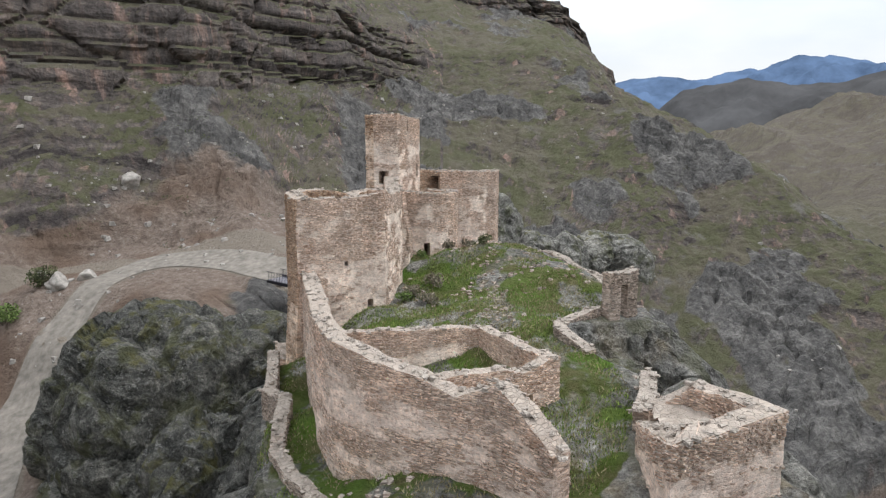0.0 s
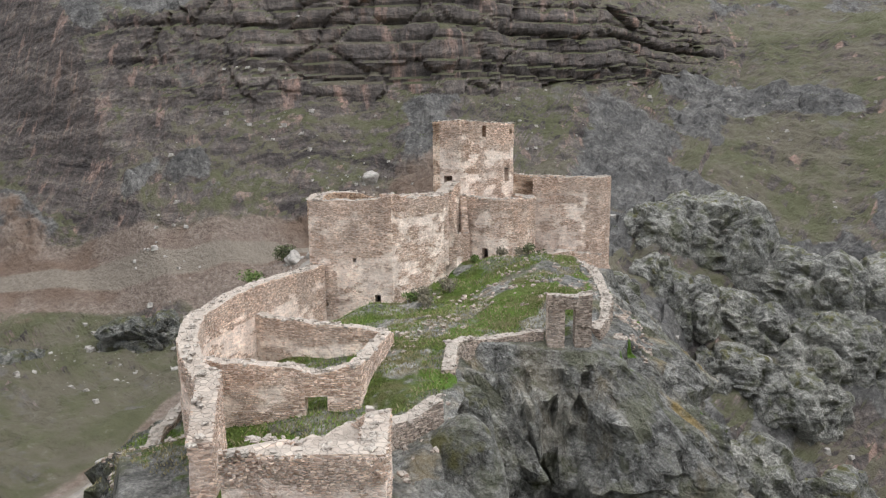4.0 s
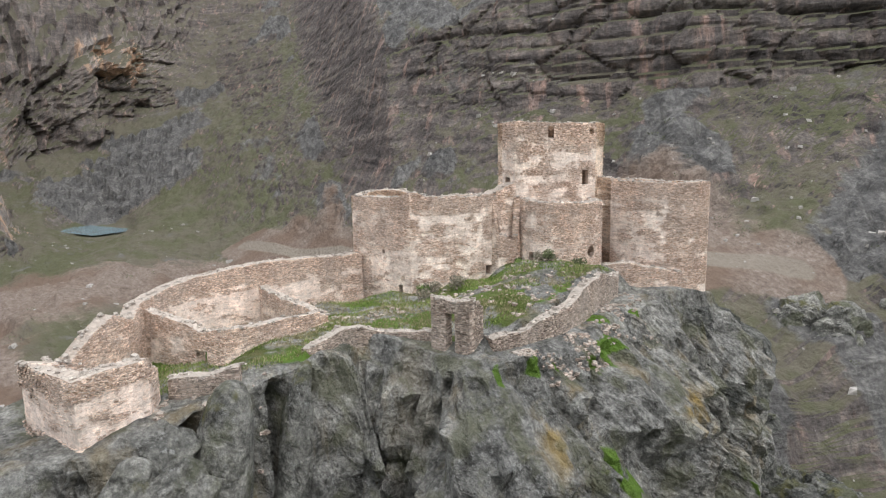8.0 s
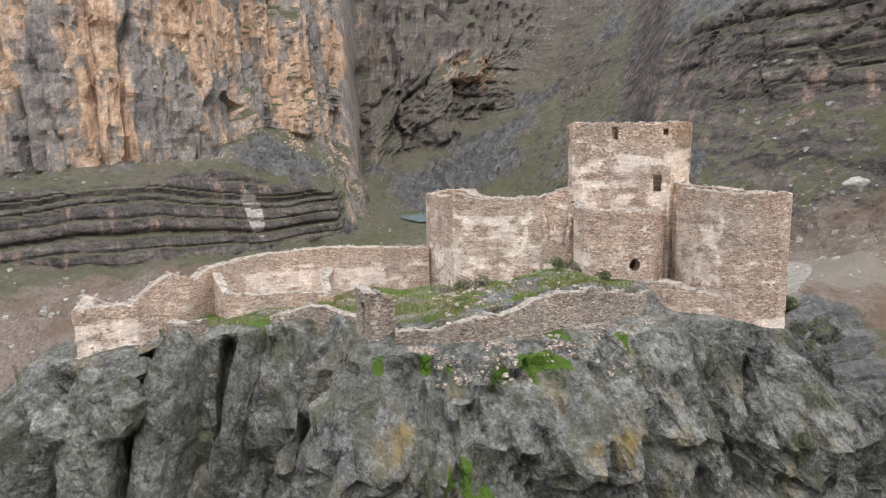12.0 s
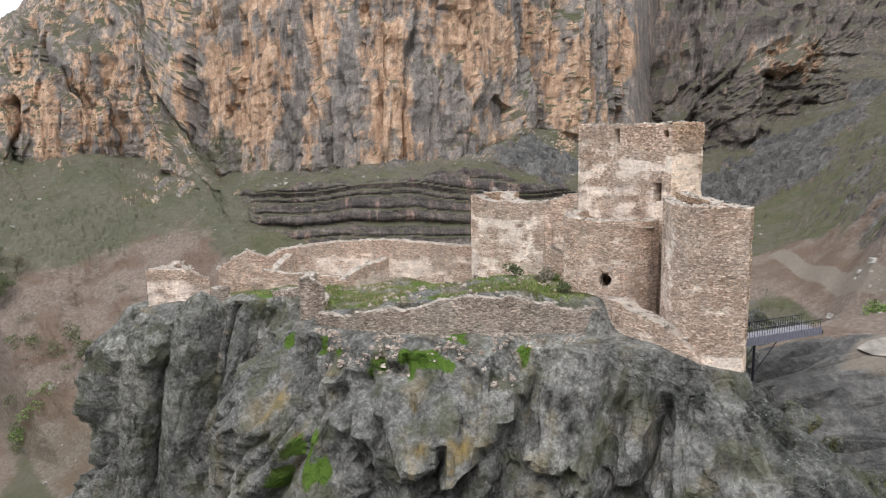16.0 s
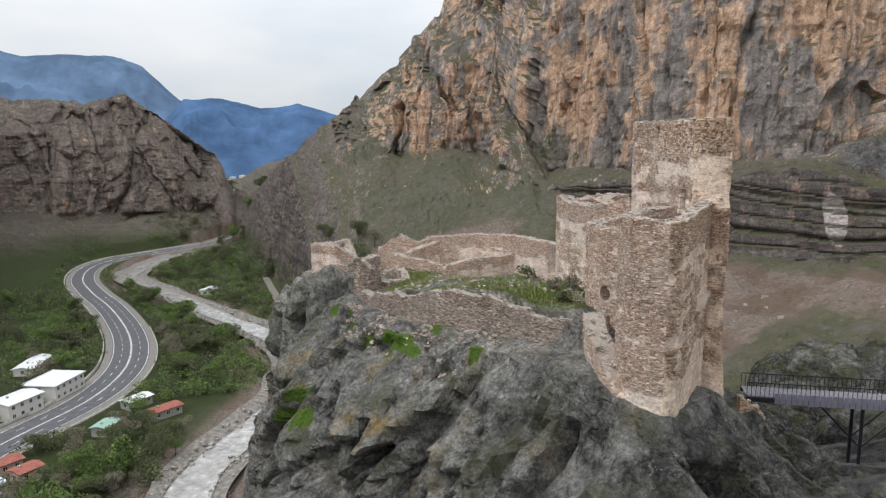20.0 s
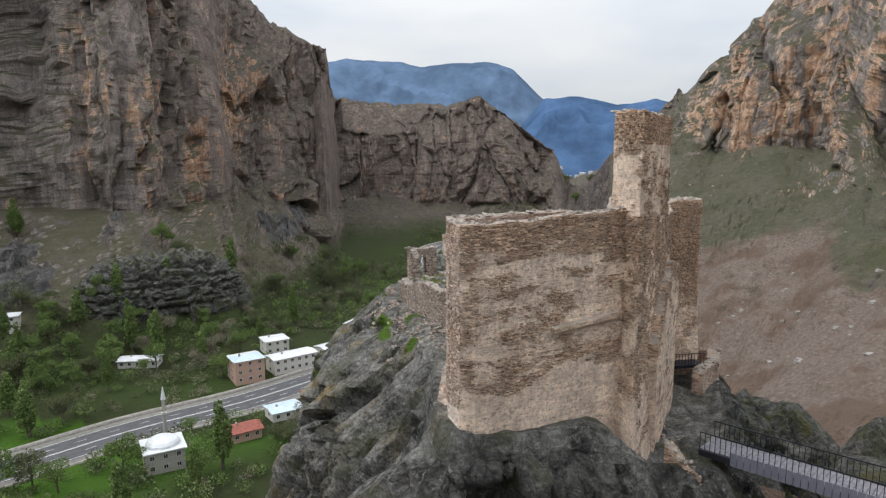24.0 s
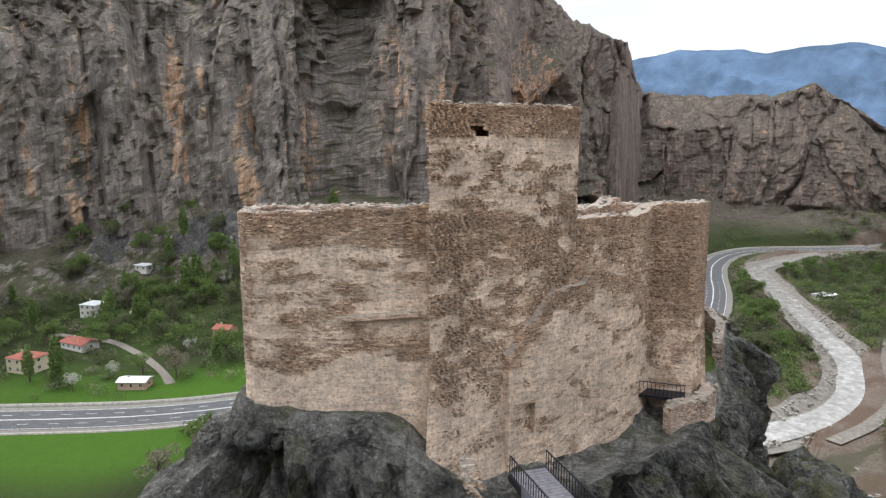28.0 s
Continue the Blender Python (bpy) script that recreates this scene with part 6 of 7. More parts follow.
tagged(put("roadside_kerb", ribbon("roadside_kerb", ROAD_LINE[2:12], [10.6, 10.6, 11.0, 11.0], [-26.3, -25.55, -25.55, -26.3], CONCRETE)), "low concrete parapet along the near road edge", "wall", kind="structure")

tagged(put("river_bank", ribbon("river_bank", RIVER_LINE[2:], [-11, -6.5, 6.5, 11], [-26.0, -27.4, -27.4, -26.0], GRAVEL, wobble=0.3, seed=4)), "pale gravel bars beside the river", "river bank", kind="structure")
tagged(put("water", ribbon("water", RIVER_LINE[2:], [-5.6, 5.6], [-27.0, -27.0], WATER, wobble=0.32, seed=3)), "pale silty fast river in a gravel bed", "river", kind="structure")
tagged(put("dirt_track", ribbon("dirt_track", WEST_TRACK, [-3.2, -1.4, 1.4, 3.2], [0, 0, 0, 0], TRACK, True, 0.1, 1.6, 0.3, 6)), "pale rutted dirt track crossing the bare slope", "track", kind="structure")
tagged(put("riverside_track", ribbon("riverside_track", RIVERSIDE_TRACK, [-2.2, 0, 2.2], [0, 0, 0], TRACK, True, 0.5, 2.0, 0.2, 8)), "pale dirt track beside the river", "track", kind="structure")
tagged(put("driveway", ribbon("driveway", [(152, -4), (141, 3), (127, 12)], [-2, 0, 2], [0, 0, 0], CONCRETE, True, 0.16, 2.0, 0.1, 12)), "pale concrete driveway from the road to a house", "driveway", kind="structure")
tagged(put("farm_lane", ribbon("farm_lane", [(189, -17), (206, -23), (227, -27), (258, -28), (285, -19)], [-1.7, 0, 1.7], [0, 0, 0], TRACK, True, 0.16, 3.0, 0.2, 13)), "grey farm lane through the meadow", "lane", kind="structure")
pond = ribbon("pond", [(-304, 8), (-286, 17), (-268, 28)], [-11, -4, 4, 11], [24.2, 24.2, 24.2, 24.2], plain("blue_grey_pond_water", (0.13, 0.19, 0.21), 0.15, vary=0.15), False, 0.0, 3.0, 0.3, 9)
tagged(put("pond", pond), "small blue-grey pond below the waterfall valley", "pond", kind="structure")

# ---- foot bridge ----
STEEL = plain("dark_painted_steel", (0.035, 0.035, 0.045), 0.5, 0.6, 0.25, 2.0)
PANEL = plain("grey_bridge_panel", (0.17, 0.17, 0.21), 0.6, 0.0, 0.15, 1.5)
DECK = plain("grey_timber_deck", (0.19, 0.185, 0.205), 0.8, 0.0, 0.3, 3.0)
bridge = thing("foot_bridge", "dark steel footbridge with bar railing and grey side panels", "bridge")
BA, BB = np.array([-9.4, 76.0, 41.3]), np.array([-23.0, 86.2, 41.6])
bd = (BB - BA) / np.linalg.norm(BB - BA)
bn = np.array([bd[1], -bd[0], 0]) / math.hypot(bd[0], bd[1])
blen = float(np.linalg.norm(BB - BA))
BM = Matrix(((bd[0], -bn[0], 0, BA[0]), (bd[1], -bn[1], 0, BA[1]), (bd[2], 0, 1, BA[2]), (0, 0, 0, 1)))
for side in (-1.15, 1.15):
    bm = bmesh.new()
    box(bm, (0, side - 0.09, -0.45), (blen, side + 0.09, -0.08), BM)
    part("girder", bm, STEEL, bridge)
    bm = bmesh.new()
    box(bm, (0, side - 0.03, 1.05), (blen, side + 0.03, 1.11), BM)
    part("handrail", bm, STEEL, bridge)
    for k in range(int(blen / 0.32)):
        bm = bmesh.new()
        box(bm, (k * 0.32, side - 0.018, -0.06), (k * 0.32 + 0.036, side + 0.018, 1.05), BM)
        part("baluster", bm, STEEL, bridge)
for k in range(int(blen / 0.3)):
    bm = bmesh.new()
    box(bm, (k * 0.3 + 0.01, -1.1, -0.08), (k * 0.3 + 0.28, 1.1, -0.02 + RNG.uniform(0, 0.015)), BM)
    part("deck_plank", bm, DECK, bridge)
for k in range(int((blen - 2.2) / 0.4)):
    bm = bmesh.new()
    box(bm, (2.0 + k * 0.4, -1.3, -0.5), (2.0 + k * 0.4 + 0.36, -1.27, 0.35), BM)
    part("side_panel", bm, PANEL, bridge)
for along in (8.2,):
    for side in (-1.0, 1.0):
        p0 = BM @ Vector((along, side, -0.45))
        bm = bmesh.new()
        rod(bm, p0, (p0.x, p0.y, min(ground_z(p0.x, p0.y), 36) - 1), 0.13, sides=8)
        part("post", bm, STEEL, bridge)
        for far in (-3.0, 3.0):
            q0 = BM @ Vector((along + far, side, -0.45))
            bm = bmesh.new()
            rod(bm, (p0.x, p0.y, p0.z - 3.2), q0, 0.06)
            part("brace", bm, STEEL, bridge)
walkway = thing("metal_walkway", "dark metal landing with railing against the tower", "walkway")
WM = pose(-10.0, 59.0, 41.0, 0, 0, 197)
bm = bmesh.new()
box(bm, (0, -0.8, -0.25), (3.4, 0.8, 0), WM)
part("platform", bm, STEEL, walkway)
for k in range(12):
    bm = bmesh.new()
    box(bm, (k * 0.3, -0.8, 0), (k * 0.3 + 0.035, -0.765, 1.05), WM)
    part("baluster", bm, STEEL, walkway)
bm = bmesh.new()
box(bm, (0, -0.82, 1.05), (3.4, -0.76, 1.1), WM)
part("handrail", bm, STEEL, walkway)

# ---- houses ----
WALLS = {"white": plain("white_render", (0.66, 0.64, 0.6), 0.9, vary=0.12), "grey": plain("grey_block_wall", (0.38, 0.36, 0.33), 0.9), "cream": plain("cream_render", (0.6, 0.52, 0.4), 0.9), "pink": plain("pink_render", (0.5, 0.34, 0.27), 0.9)}
ROOFS = {"red": plain("red_tile_roof", (0.29, 0.105, 0.08), 0.85, vary=0.3, scale=1.0), "white": plain("pale_metal_roof", (0.68, 0.7, 0.72), 0.45, 0.1, 0.12, 0.5), "green": plain("green_metal_roof", (0.26, 0.4, 0.33), 0.5, 0.1, 0.15, 0.5), "blue": plain("pale_blue_metal_roof", (0.55, 0.66, 0.74), 0.45, 0.1, 0.12, 0.5)}
GLASS = plain("dark_window_glass", (0.03, 0.035, 0.04), 0.12, vary=0.1)
FRAME = plain("white_window_frame", (0.62, 0.6, 0.56), 0.6, vary=0.1)


def window_part(house, at, w, h, turn):
    """A framed window set into a wall plane; turn: its outward bearing."""
    m = pose(*at, 0, 0, turn)
    bm = bmesh.new()
    for lo, hi in (((-w / 2, -0.06, 0), (-w / 2 + .09, .05, h)), ((w / 2 - .09, -.06, 0), (w / 2, .05, h)), ((-w / 2, -.06, 0), (w / 2, .05, .09)), ((-w / 2, -.06, h - .09), (w / 2, .05, h)), ((-0.04, -.05, 0), (0.04, .04, h))):
        box(bm, lo, hi)
    ob = part("window", bm, FRAME, house)
    ob.matrix_basis = m
    bm = bmesh.new()
    box(bm, (-w / 2 + .06, -0.03, .06), (w / 2 - .06, 0.03, h - .06))
    part("pane", bm, GLASS, ob)
    return ob


def house(label, x, y, w, d, storeys, turn, wall_mat, roof_mat, style="gable", pitch=0.32):
    """A small house: walls, windows, door, roof with eaves, chimney. Origin at its base."""
    h = 2.9 * storeys
    ob = thing("house", label, "house")
    bm = bmesh.new()
    box(bm, (-w / 2, -d / 2, -1.5), (w / 2, d / 2, h))
    if style == "gable":
        for sx in (-1, 1):
            a = [bm.verts.new((sx * w / 2, yy, zz)) for yy, zz in ((-d / 2, h), (d / 2, h), (0, h + d / 2 * pitch))]
            b2 = [bm.verts.new((sx * (w / 2 - 0.25), yy, zz)) for yy, zz in ((-d / 2, h), (d / 2, h), (0, h + d / 2 * pitch))]
            bm.faces.new(a if sx > 0 else a[::-1])
            bm.faces.new(b2[::-1] if sx > 0 else b2)
    part("wall", bm, wall_mat, ob)
    bm = bmesh.new()
    e, top = 0.55, h + (d / 2) * pitch
    if style == "gable":
        for sy in (-1, 1):
            lo = h - e * pitch
            q = [(-w / 2 - e, sy * (d / 2 + e), lo), (w / 2 + e, sy * (d / 2 + e), lo), (w / 2 + e, 0, top), (-w / 2 - e, 0, top)]
            vs = [bm.verts.new((a, b2, c + o)) for o in (0.02, 0.2) for a, b2, c in q]
            for f in ((3, 2, 1, 0), (4, 5, 6, 7), (0, 1, 5, 4), (1, 2, 6, 5), (2, 3, 7, 6), (3, 0, 4, 7)):
                bm.faces.new([vs[i] for i in f])
    elif style == "hip":
        r = max(0.3, (w - d) / 2)
        base = [bm.verts.new(p) for p in ((-w / 2 - e, -d / 2 - e, h), (w / 2 + e, -d / 2 - e, h), (w / 2 + e, d / 2 + e, h), (-w / 2 - e, d / 2 + e, h))]
        cap = [bm.verts.new((-r, 0, top)), bm.verts.new((r, 0, top))]
        bm.faces.new((base[0], base[1], cap[1], cap[0]))
        bm.faces.new((base[2], base[3], cap[0], cap[1]))
        bm.faces.new((base[1], base[2], cap[1]))
        bm.faces.new((base[3], base[0], cap[0]))
        bm.faces.new(base[::-1])
    elif style == "flat":
        box(bm, (-w / 2 - e, -d / 2 - e, h), (w / 2 + e, d / 2 + e, h + 0.3))
        box(bm, (-w / 2 - e, -d / 2 - e, h + 0.3), (w / 2 + e, -d / 2 - e + 0.25, h + 0.55))
    else:
        box(bm, (-w / 2 - e, -d / 2 - e, h), (w / 2 + e, d / 2 + e, h + 0.35))
        bmesh.ops.create_uvsphere(bm, u_segments=20, v_segments=10, radius=1, matrix=Matrix.Translation((0, 0, h + 0.3)) @ Matrix.Diagonal((w * 0.46, d * 0.46, 2.4, 1)))
    roof = part("roof", bm, roof_mat, ob)
    if style in ("gable", "hip"):
        bm = bmesh.new()
        box(bm, (w * 0.2, -0.4, top - 0.8), (w * 0.2 + 0.6, 0.2, top + 0.8))
        part("chimney", bm, CONCRETE, roof)
    for st in range(storeys):
        for k in range(max(2, int(w / 3))):
            xx = -w / 2 + (k + 0.5) * w / max(2, int(w / 3))
            for sy, tn in ((-1, 0), (1, 180)):
                window_part(ob, (xx, sy * (d / 2 + 0.01), st * 2.9 + 1.0), 1.2, 1.3, tn)
        for sx, tn in ((-1, -90), (1, 90)):
            window_part(ob, (sx * (w / 2 + 0.01), 0, st * 2.9 + 1.0), 1.3, 1.3, tn)
    bm = bmesh.new()
    box(bm, (-0.5, -d / 2 - 0.05, 0), (0.5, -d / 2 + 0.05, 2.05))
    part("door", bm, STEEL, ob)
    ob.matrix_basis = pose(x, y, ground_z(x, y) + 0.1, 0, 0, turn)
    return ob


house("two-storey grey building with white domed roof beside the road", 102, -38, 10, 10, 2, 38, WALLS["grey"], ROOFS["white"], "dome")
minaret = thing("minaret", "slender pale minaret with a pointed cap", "minaret")
bm = bmesh.new()
rod(bm, (0, 0, -1), (0, 0, 15), 0.55, 0.5, 12)
part("shaft", bm, WALLS["grey"], minaret)
bm = bmesh.new()
rod(bm, (0, 0, 10.5), (0, 0, 11.1), 0.75, 0.85, 12)
part("balcony", bm, WALLS["white"], minaret)
bm = bmesh.new()
rod(bm, (0, 0, 15), (0, 0, 19), 0.72, 0.04, 12)
part("cap", bm, ROOFS["white"], minaret)
minaret.matrix_basis = pose(108, -49, -26.2)
house("small pink house with a red tiled roof by the road", 88, -58, 9, 7, 1, 42, WALLS["pink"], ROOFS["red"])
house("white roadside shed with a pale blue metal roof", 82, -75, 10, 8, 1, 42, WALLS["white"], ROOFS["blue"], "gable", 0.12)
house("small red-roofed shed beside the road", 72, -82, 6, 5, 1, 40, WALLS["pink"], ROOFS["red"], "gable", 0.2)
tall_house = house("three-storey white and red house with pale roof by the road", 109, -106, 11, 9, 3, 42, WALLS["pink"], ROOFS["blue"], "hip", 0.2)
for lv in (0, 1, 2):
    bm = bmesh.new()
    box(bm, (-5.6, -5.9, lv * 2.9 + 2.75), (5.6, -4.4, lv * 2.9 + 2.95))
    part("balcony", bm, WALLS["white"], tall_house)
    bm = bmesh.new()
    box(bm, (-5.6, -5.9, lv * 2.9 + 3.75), (5.6, -5.8, lv * 2.9 + 3.85))
    for k in range(8):
        box(bm, (-5.6 + k * 1.58, -5.88, lv * 2.9 + 2.95), (-5.5 + k * 1.58, -5.82, lv * 2.9 + 3.75))
    if lv < 2:
        part("railing", bm, FRAME, tall_house)
    else:
        bm.free()
for k in (-5.4, 0.0, 5.4):
    bm = bmesh.new()
    box(bm, (k - 0.15, -5.85, 0), (k + 0.15, -5.55, 8.6))
    part("column", bm, WALLS["white"], tall_house)
house("long white roadside building with pale metal roof", 97, -121, 18, 8, 2, 47, WALLS["white"], ROOFS["white"], "gable", 0.15)
house("white roadside building with pale metal roof", 84, -136, 13, 9, 2, 52, WALLS["white"], ROOFS["white"], "gable", 0.15)
house("large white shop building with wide flat roof", 75, -153, 16, 12, 2, 62, WALLS["white"], ROOFS["white"], "flat")
house("white building with pale roof behind the shops", 112, -140, 10, 9, 2, 40, WALLS["white"], ROOFS["white"], "hip", 0.2)
house("long low white building among trees", 158, -114, 15, 7, 1, 15, WALLS["white"], ROOFS["white"], "gable", 0.18)
house("long low white building among trees", 88, -190, 18, 7, 1, 75, WALLS["white"], ROOFS["white"], "gable", 0.18)
house("teal-roofed shed below the road", 55, -108, 7, 5, 1, 60, WALLS["grey"], ROOFS["green"], "gable", 0.18)
house("red and white roofed shed by the river", 38, -116, 10, 5, 1, 30, WALLS["grey"], ROOFS["red"], "gable", 0.16)
house("grey-roofed shed by the river", 47, -129, 9, 5, 1, 40, WALLS["grey"], ROOFS["white"], "gable", 0.16)
house("brown shed among trees below the road", 78, -90, 6, 5, 1, 35, WALLS["pink"], ROOFS["red"], "gable", 0.2)
house("white cabin on the river island", 12, -322, 12, 7, 1, 60, WALLS["white"], ROOFS["white"], "gable", 0.2)
house("cream two-storey house with a red hipped roof", 246, 8, 11, 9, 2, 20, WALLS["cream"], ROOFS["red"], "hip")
house("long house with a red tiled roof in the orchard", 258, -17, 14, 8, 1, 10, WALLS["white"], ROOFS["red"])
house("white two-storey house among trees", 301, -44, 9, 9, 2, 25, WALLS["white"], ROOFS["white"], "hip", 0.25)
house("wide white flat-roofed house among trees", 385, -44, 18, 10, 1, 10, WALLS["white"], ROOFS["white"], "flat")
house("small pink house with pale roof beside the road wall", 197, -8, 10, 6, 1, 35, WALLS["pink"], ROOFS["white"], "gable", 0.25)
house("small house with a red roof in the meadow", 219, -62, 8, 7, 1, 20, WALLS["pink"], ROOFS["red"], "gable", 0.4)
house("tiny white shed among trees", 306, -74, 8, 5, 1, 15, WALLS["white"], ROOFS["white"], "flat")
house("white house with a green metal roof", 117, 9, 12, 9, 2, 45, WALLS["white"], ROOFS["green"], "hip", 0.3)
house("white house among valley trees", 214, -112, 8, 7, 2, 30, WALLS["white"], ROOFS["white"], "hip", 0.25)
for k, (x, y) in enumerate(((-70, -1800), (-96, -1840), (-118, -1770), (-60, -1900), (-140, -1860), (-88, -1950), (-160, -1800), (-110, -2040))):
    house("small white house in the distant valley town", x, y, 16, 11, 2, 20 + 37 * k, WALLS["white"], ROOFS["white"], "hip", 0.2)

# ---- trees ----
BARK = plain("grey_bark", (0.12, 0.1, 0.08), 0.95, vary=0.3, scale=6)


def leaf_material(name, dark, lite):
    m, nt, b = material(name, 0.75, 0.2)
    geo = nt.nodes.new("ShaderNodeNewGeometry")
    nt.links.new(ramp(nt, geo.outputs["Random Per Island"], [(0.05, dark), (0.6, tuple((a + c) / 2 for a, c in zip(dark, lite))), (0.98, lite)]), b.inputs["Base Color"])
    b.inputs["Subsurface Weight"].default_value = 0.0
    return m


LEAVES = {"fresh": leaf_material("fresh_spring_leaves", (0.058, 0.094, 0.026), (0.215, 0.295, 0.092)), "olive": leaf_material("olive_leaves", (0.05, 0.062, 0.03), (0.168, 0.188, 0.09)),
          "bare": leaf_material("budding_twigs", (0.13, 0.115, 0.085), (0.3, 0.27, 0.2)), "dark": leaf_material("dark_scrub_leaves", (0.04, 0.05, 0.025), (0.13, 0.145, 0.065)), "blossom": leaf_material("pale_blossom", (0.3, 0.3, 0.26), (0.62, 0.6, 0.54))}


def leaf_cloud(rng, blobs, count, size):
    """Small bent leaves scattered through a crown of several uneven lobes."""
    bl = np.array(blobs)
    w = bl[:, 3] ** 2
    b = bl[rng.choice(len(bl), count, p=w / w.sum())]
    d = rng.normal(size=(count, 3))
    d /= np.linalg.norm(d, axis=1)[:, None]
    rr = rng.uniform(0.35, 1.0, count)[:, None] ** 0.5
    c = b[:, :3] + d * rr * b[:, [3, 3, 4]]
    a = rng.normal(size=(count, 3))
    a /= np.linalg.norm(a, axis=1)[:, None]
    b2 = np.cross(a, rng.normal(size=(count, 3)))
    b2 /= np.linalg.norm(b2, axis=1)[:, None]
    s = (size * rng.uniform(0.6, 1.5, count))[:, None]
    v = np.stack([c - a * s, c + b2 * s, c + a * s], 1).reshape(-1, 3)
    return v, np.arange(count * 3).reshape(-1, 3)


def tree(name, label, seed, height, spread, leaves, count, shape):
    """Trunk with limbs, and a crown of separate leaves."""
    rng = np.random.default_rng(seed)
    ob = thing(name, label, "tree")
    bm = bmesh.new()
    base = height * (0.25 if shape != "poplar" else 0.12)
    rod(bm, (0, 0, -0.6), (0.1, 0, base), height * 0.03, height * 0.022, 7)
    rod(bm, (0.1, 0, base), (0, 0.1, height * 0.85), height * 0.02, height * 0.004, 6)
    blobs = []
    for k in range(9 if shape != "poplar" else 7):
        t = (k + 0.5) / (9 if shape != "poplar" else 7)
        if shape == "poplar":
            z = height * (0.2 + 0.75 * t)
            r = spread * (0.45 + 0.5 * math.sin(math.pi * min(1, t + 0.15)))
            blobs.append((rng.uniform(-.3, .3), rng.uniform(-.3, .3), z, r, height * 0.1))
        else:
            a = rng.uniform(0, 6.28)
            ro = spread * rng.uniform(0.25, 0.75)
            z = height * rng.uniform(0.42, 0.88)
            blobs.append((ro * math.cos(a), ro * math.sin(a), z, spread * rng.uniform(0.28, 0.5), height * rng.uniform(0.1, 0.18)))
            rod(bm, (0, 0, base + rng.uniform(0, height * 0.2)), (ro * math.cos(a), ro * math.sin(a), z), height * 0.012, height * 0.004, 5)
    part("trunk", bm, BARK, ob)
    v, f = leaf_cloud(rng, blobs, int(count * 2.8), height * 0.019)
    put("crown", mesh_of("crown", v, f, LEAVES[leaves], shade=False), ob)
    return ob


KINDS = [tree("tree", "round broadleaf tree in fresh spring leaf", 1, 8, 3.4, "fresh", 1300, "round"), tree("tree", "round broadleaf tree in fresh spring leaf", 2, 6.5, 3.2, "fresh", 1100, "round"),
         tree("tree", "olive-green spreading tree on the valley floor", 3, 7.5, 3.8, "olive", 1300, "round"), tree("poplar", "tall narrow poplar in young leaf", 4, 12, 1.9, "fresh", 1100, "poplar"),
         tree("tree", "budding grey-brown tree with thin twigs", 5, 7, 3.2, "bare", 900, "round"), tree("tree", "dark spreading tree by the river", 6, 6, 3.6, "olive", 1200, "round"),
         tree("blossom_tree", "small orchard tree in pale blossom", 7, 4.5, 2.2, "blossom", 600, "round")]
rng = np.random.default_rng(77)
road_d = lambda x, y: float(distance_to(ROAD_C, np.array([[x, y]]))[0])
river_d = lambda x, y: float(distance_to(RIVER_C, np.array([[x, y]]))[0])
HOMES = [(o.matrix_basis.translation.x, o.matrix_basis.translation.y) for o in scene.objects if o.name.startswith("house") and o.parent is None]
spots, used = [], set()


def grow(count, region, kinds, scale=(0.95, 1.75)):
    """Plant trees in a region (x from, x to, y from, y to) clear of road, river and houses."""
    done = tries = 0
    while done < count and tries < count * 12:
        tries += 1
        x, y = rng.uniform(region[0], region[1]), rng.uniform(region[2], region[3])
        if road_d(x, y) < 14 or river_d(x, y) < 13 or any(math.hypot(x - a, y - b) < 9 for a, b in HOMES):
            continue
        z = ground_z(x, y)
        if z > 22 or (vnoise(np.array([[x / 34, y / 34, 3.0]]), 9)[0] < -0.35):
            continue
        k = int(rng.choice(kinds))
        m = pose(x, y, z - 0.1, 0, 0, rng.uniform(0, 360))
        s = rng.uniform(*scale)
        if k in used:
            ob = copy_thing(KINDS[k], m)
        else:
            ob, _ = KINDS[k], used.add(k)
            ob.matrix_basis = m
        ob.scale = (s, s, s * rng.uniform(0.85, 1.2))
        tagged(ob, group="valley trees")
        done += 1


grow(28, (40, 150, -120, 10), [0, 1, 2, 4, 1, 3])
grow(34, (32, 78, -118, -50), [2, 5, 4, 1, 2], (0.8, 1.3))
grow(60, (-5, 90, -330, -140), [2, 5, 5, 0, 1, 4])
grow(60, (110, 300, -190, -40), [0, 1, 2, 3, 3, 4, 5])
grow(64, (190, 420, -130, 60), [0, 1, 2, 3, 3, 6, 4])
grow(30, (60, 160, -330, -190), [2, 5, 0, 4])
grow(26, (-30, 60, -480, -320), [2, 5, 5, 0])
grow(12, (-60, -15, -230, -110), [2, 5, 4])
grow(34, (-110, 40, -950, -520), [2, 5, 0, 4], (1.2, 2.2))

bare_tree = copy_thing(KINDS[4], pose(124, 25.5, ground_z(124, 25.5) - 0.1, 0, 0, 70))
tagged(bare_tree, "small budding tree alone in the meadow", "tree", group="valley trees")
grow(50, (150, 330, -200, -60), [0, 1, 3, 0, 2])
grow(40, (250, 430, -110, 40), [0, 1, 3, 1, 6])


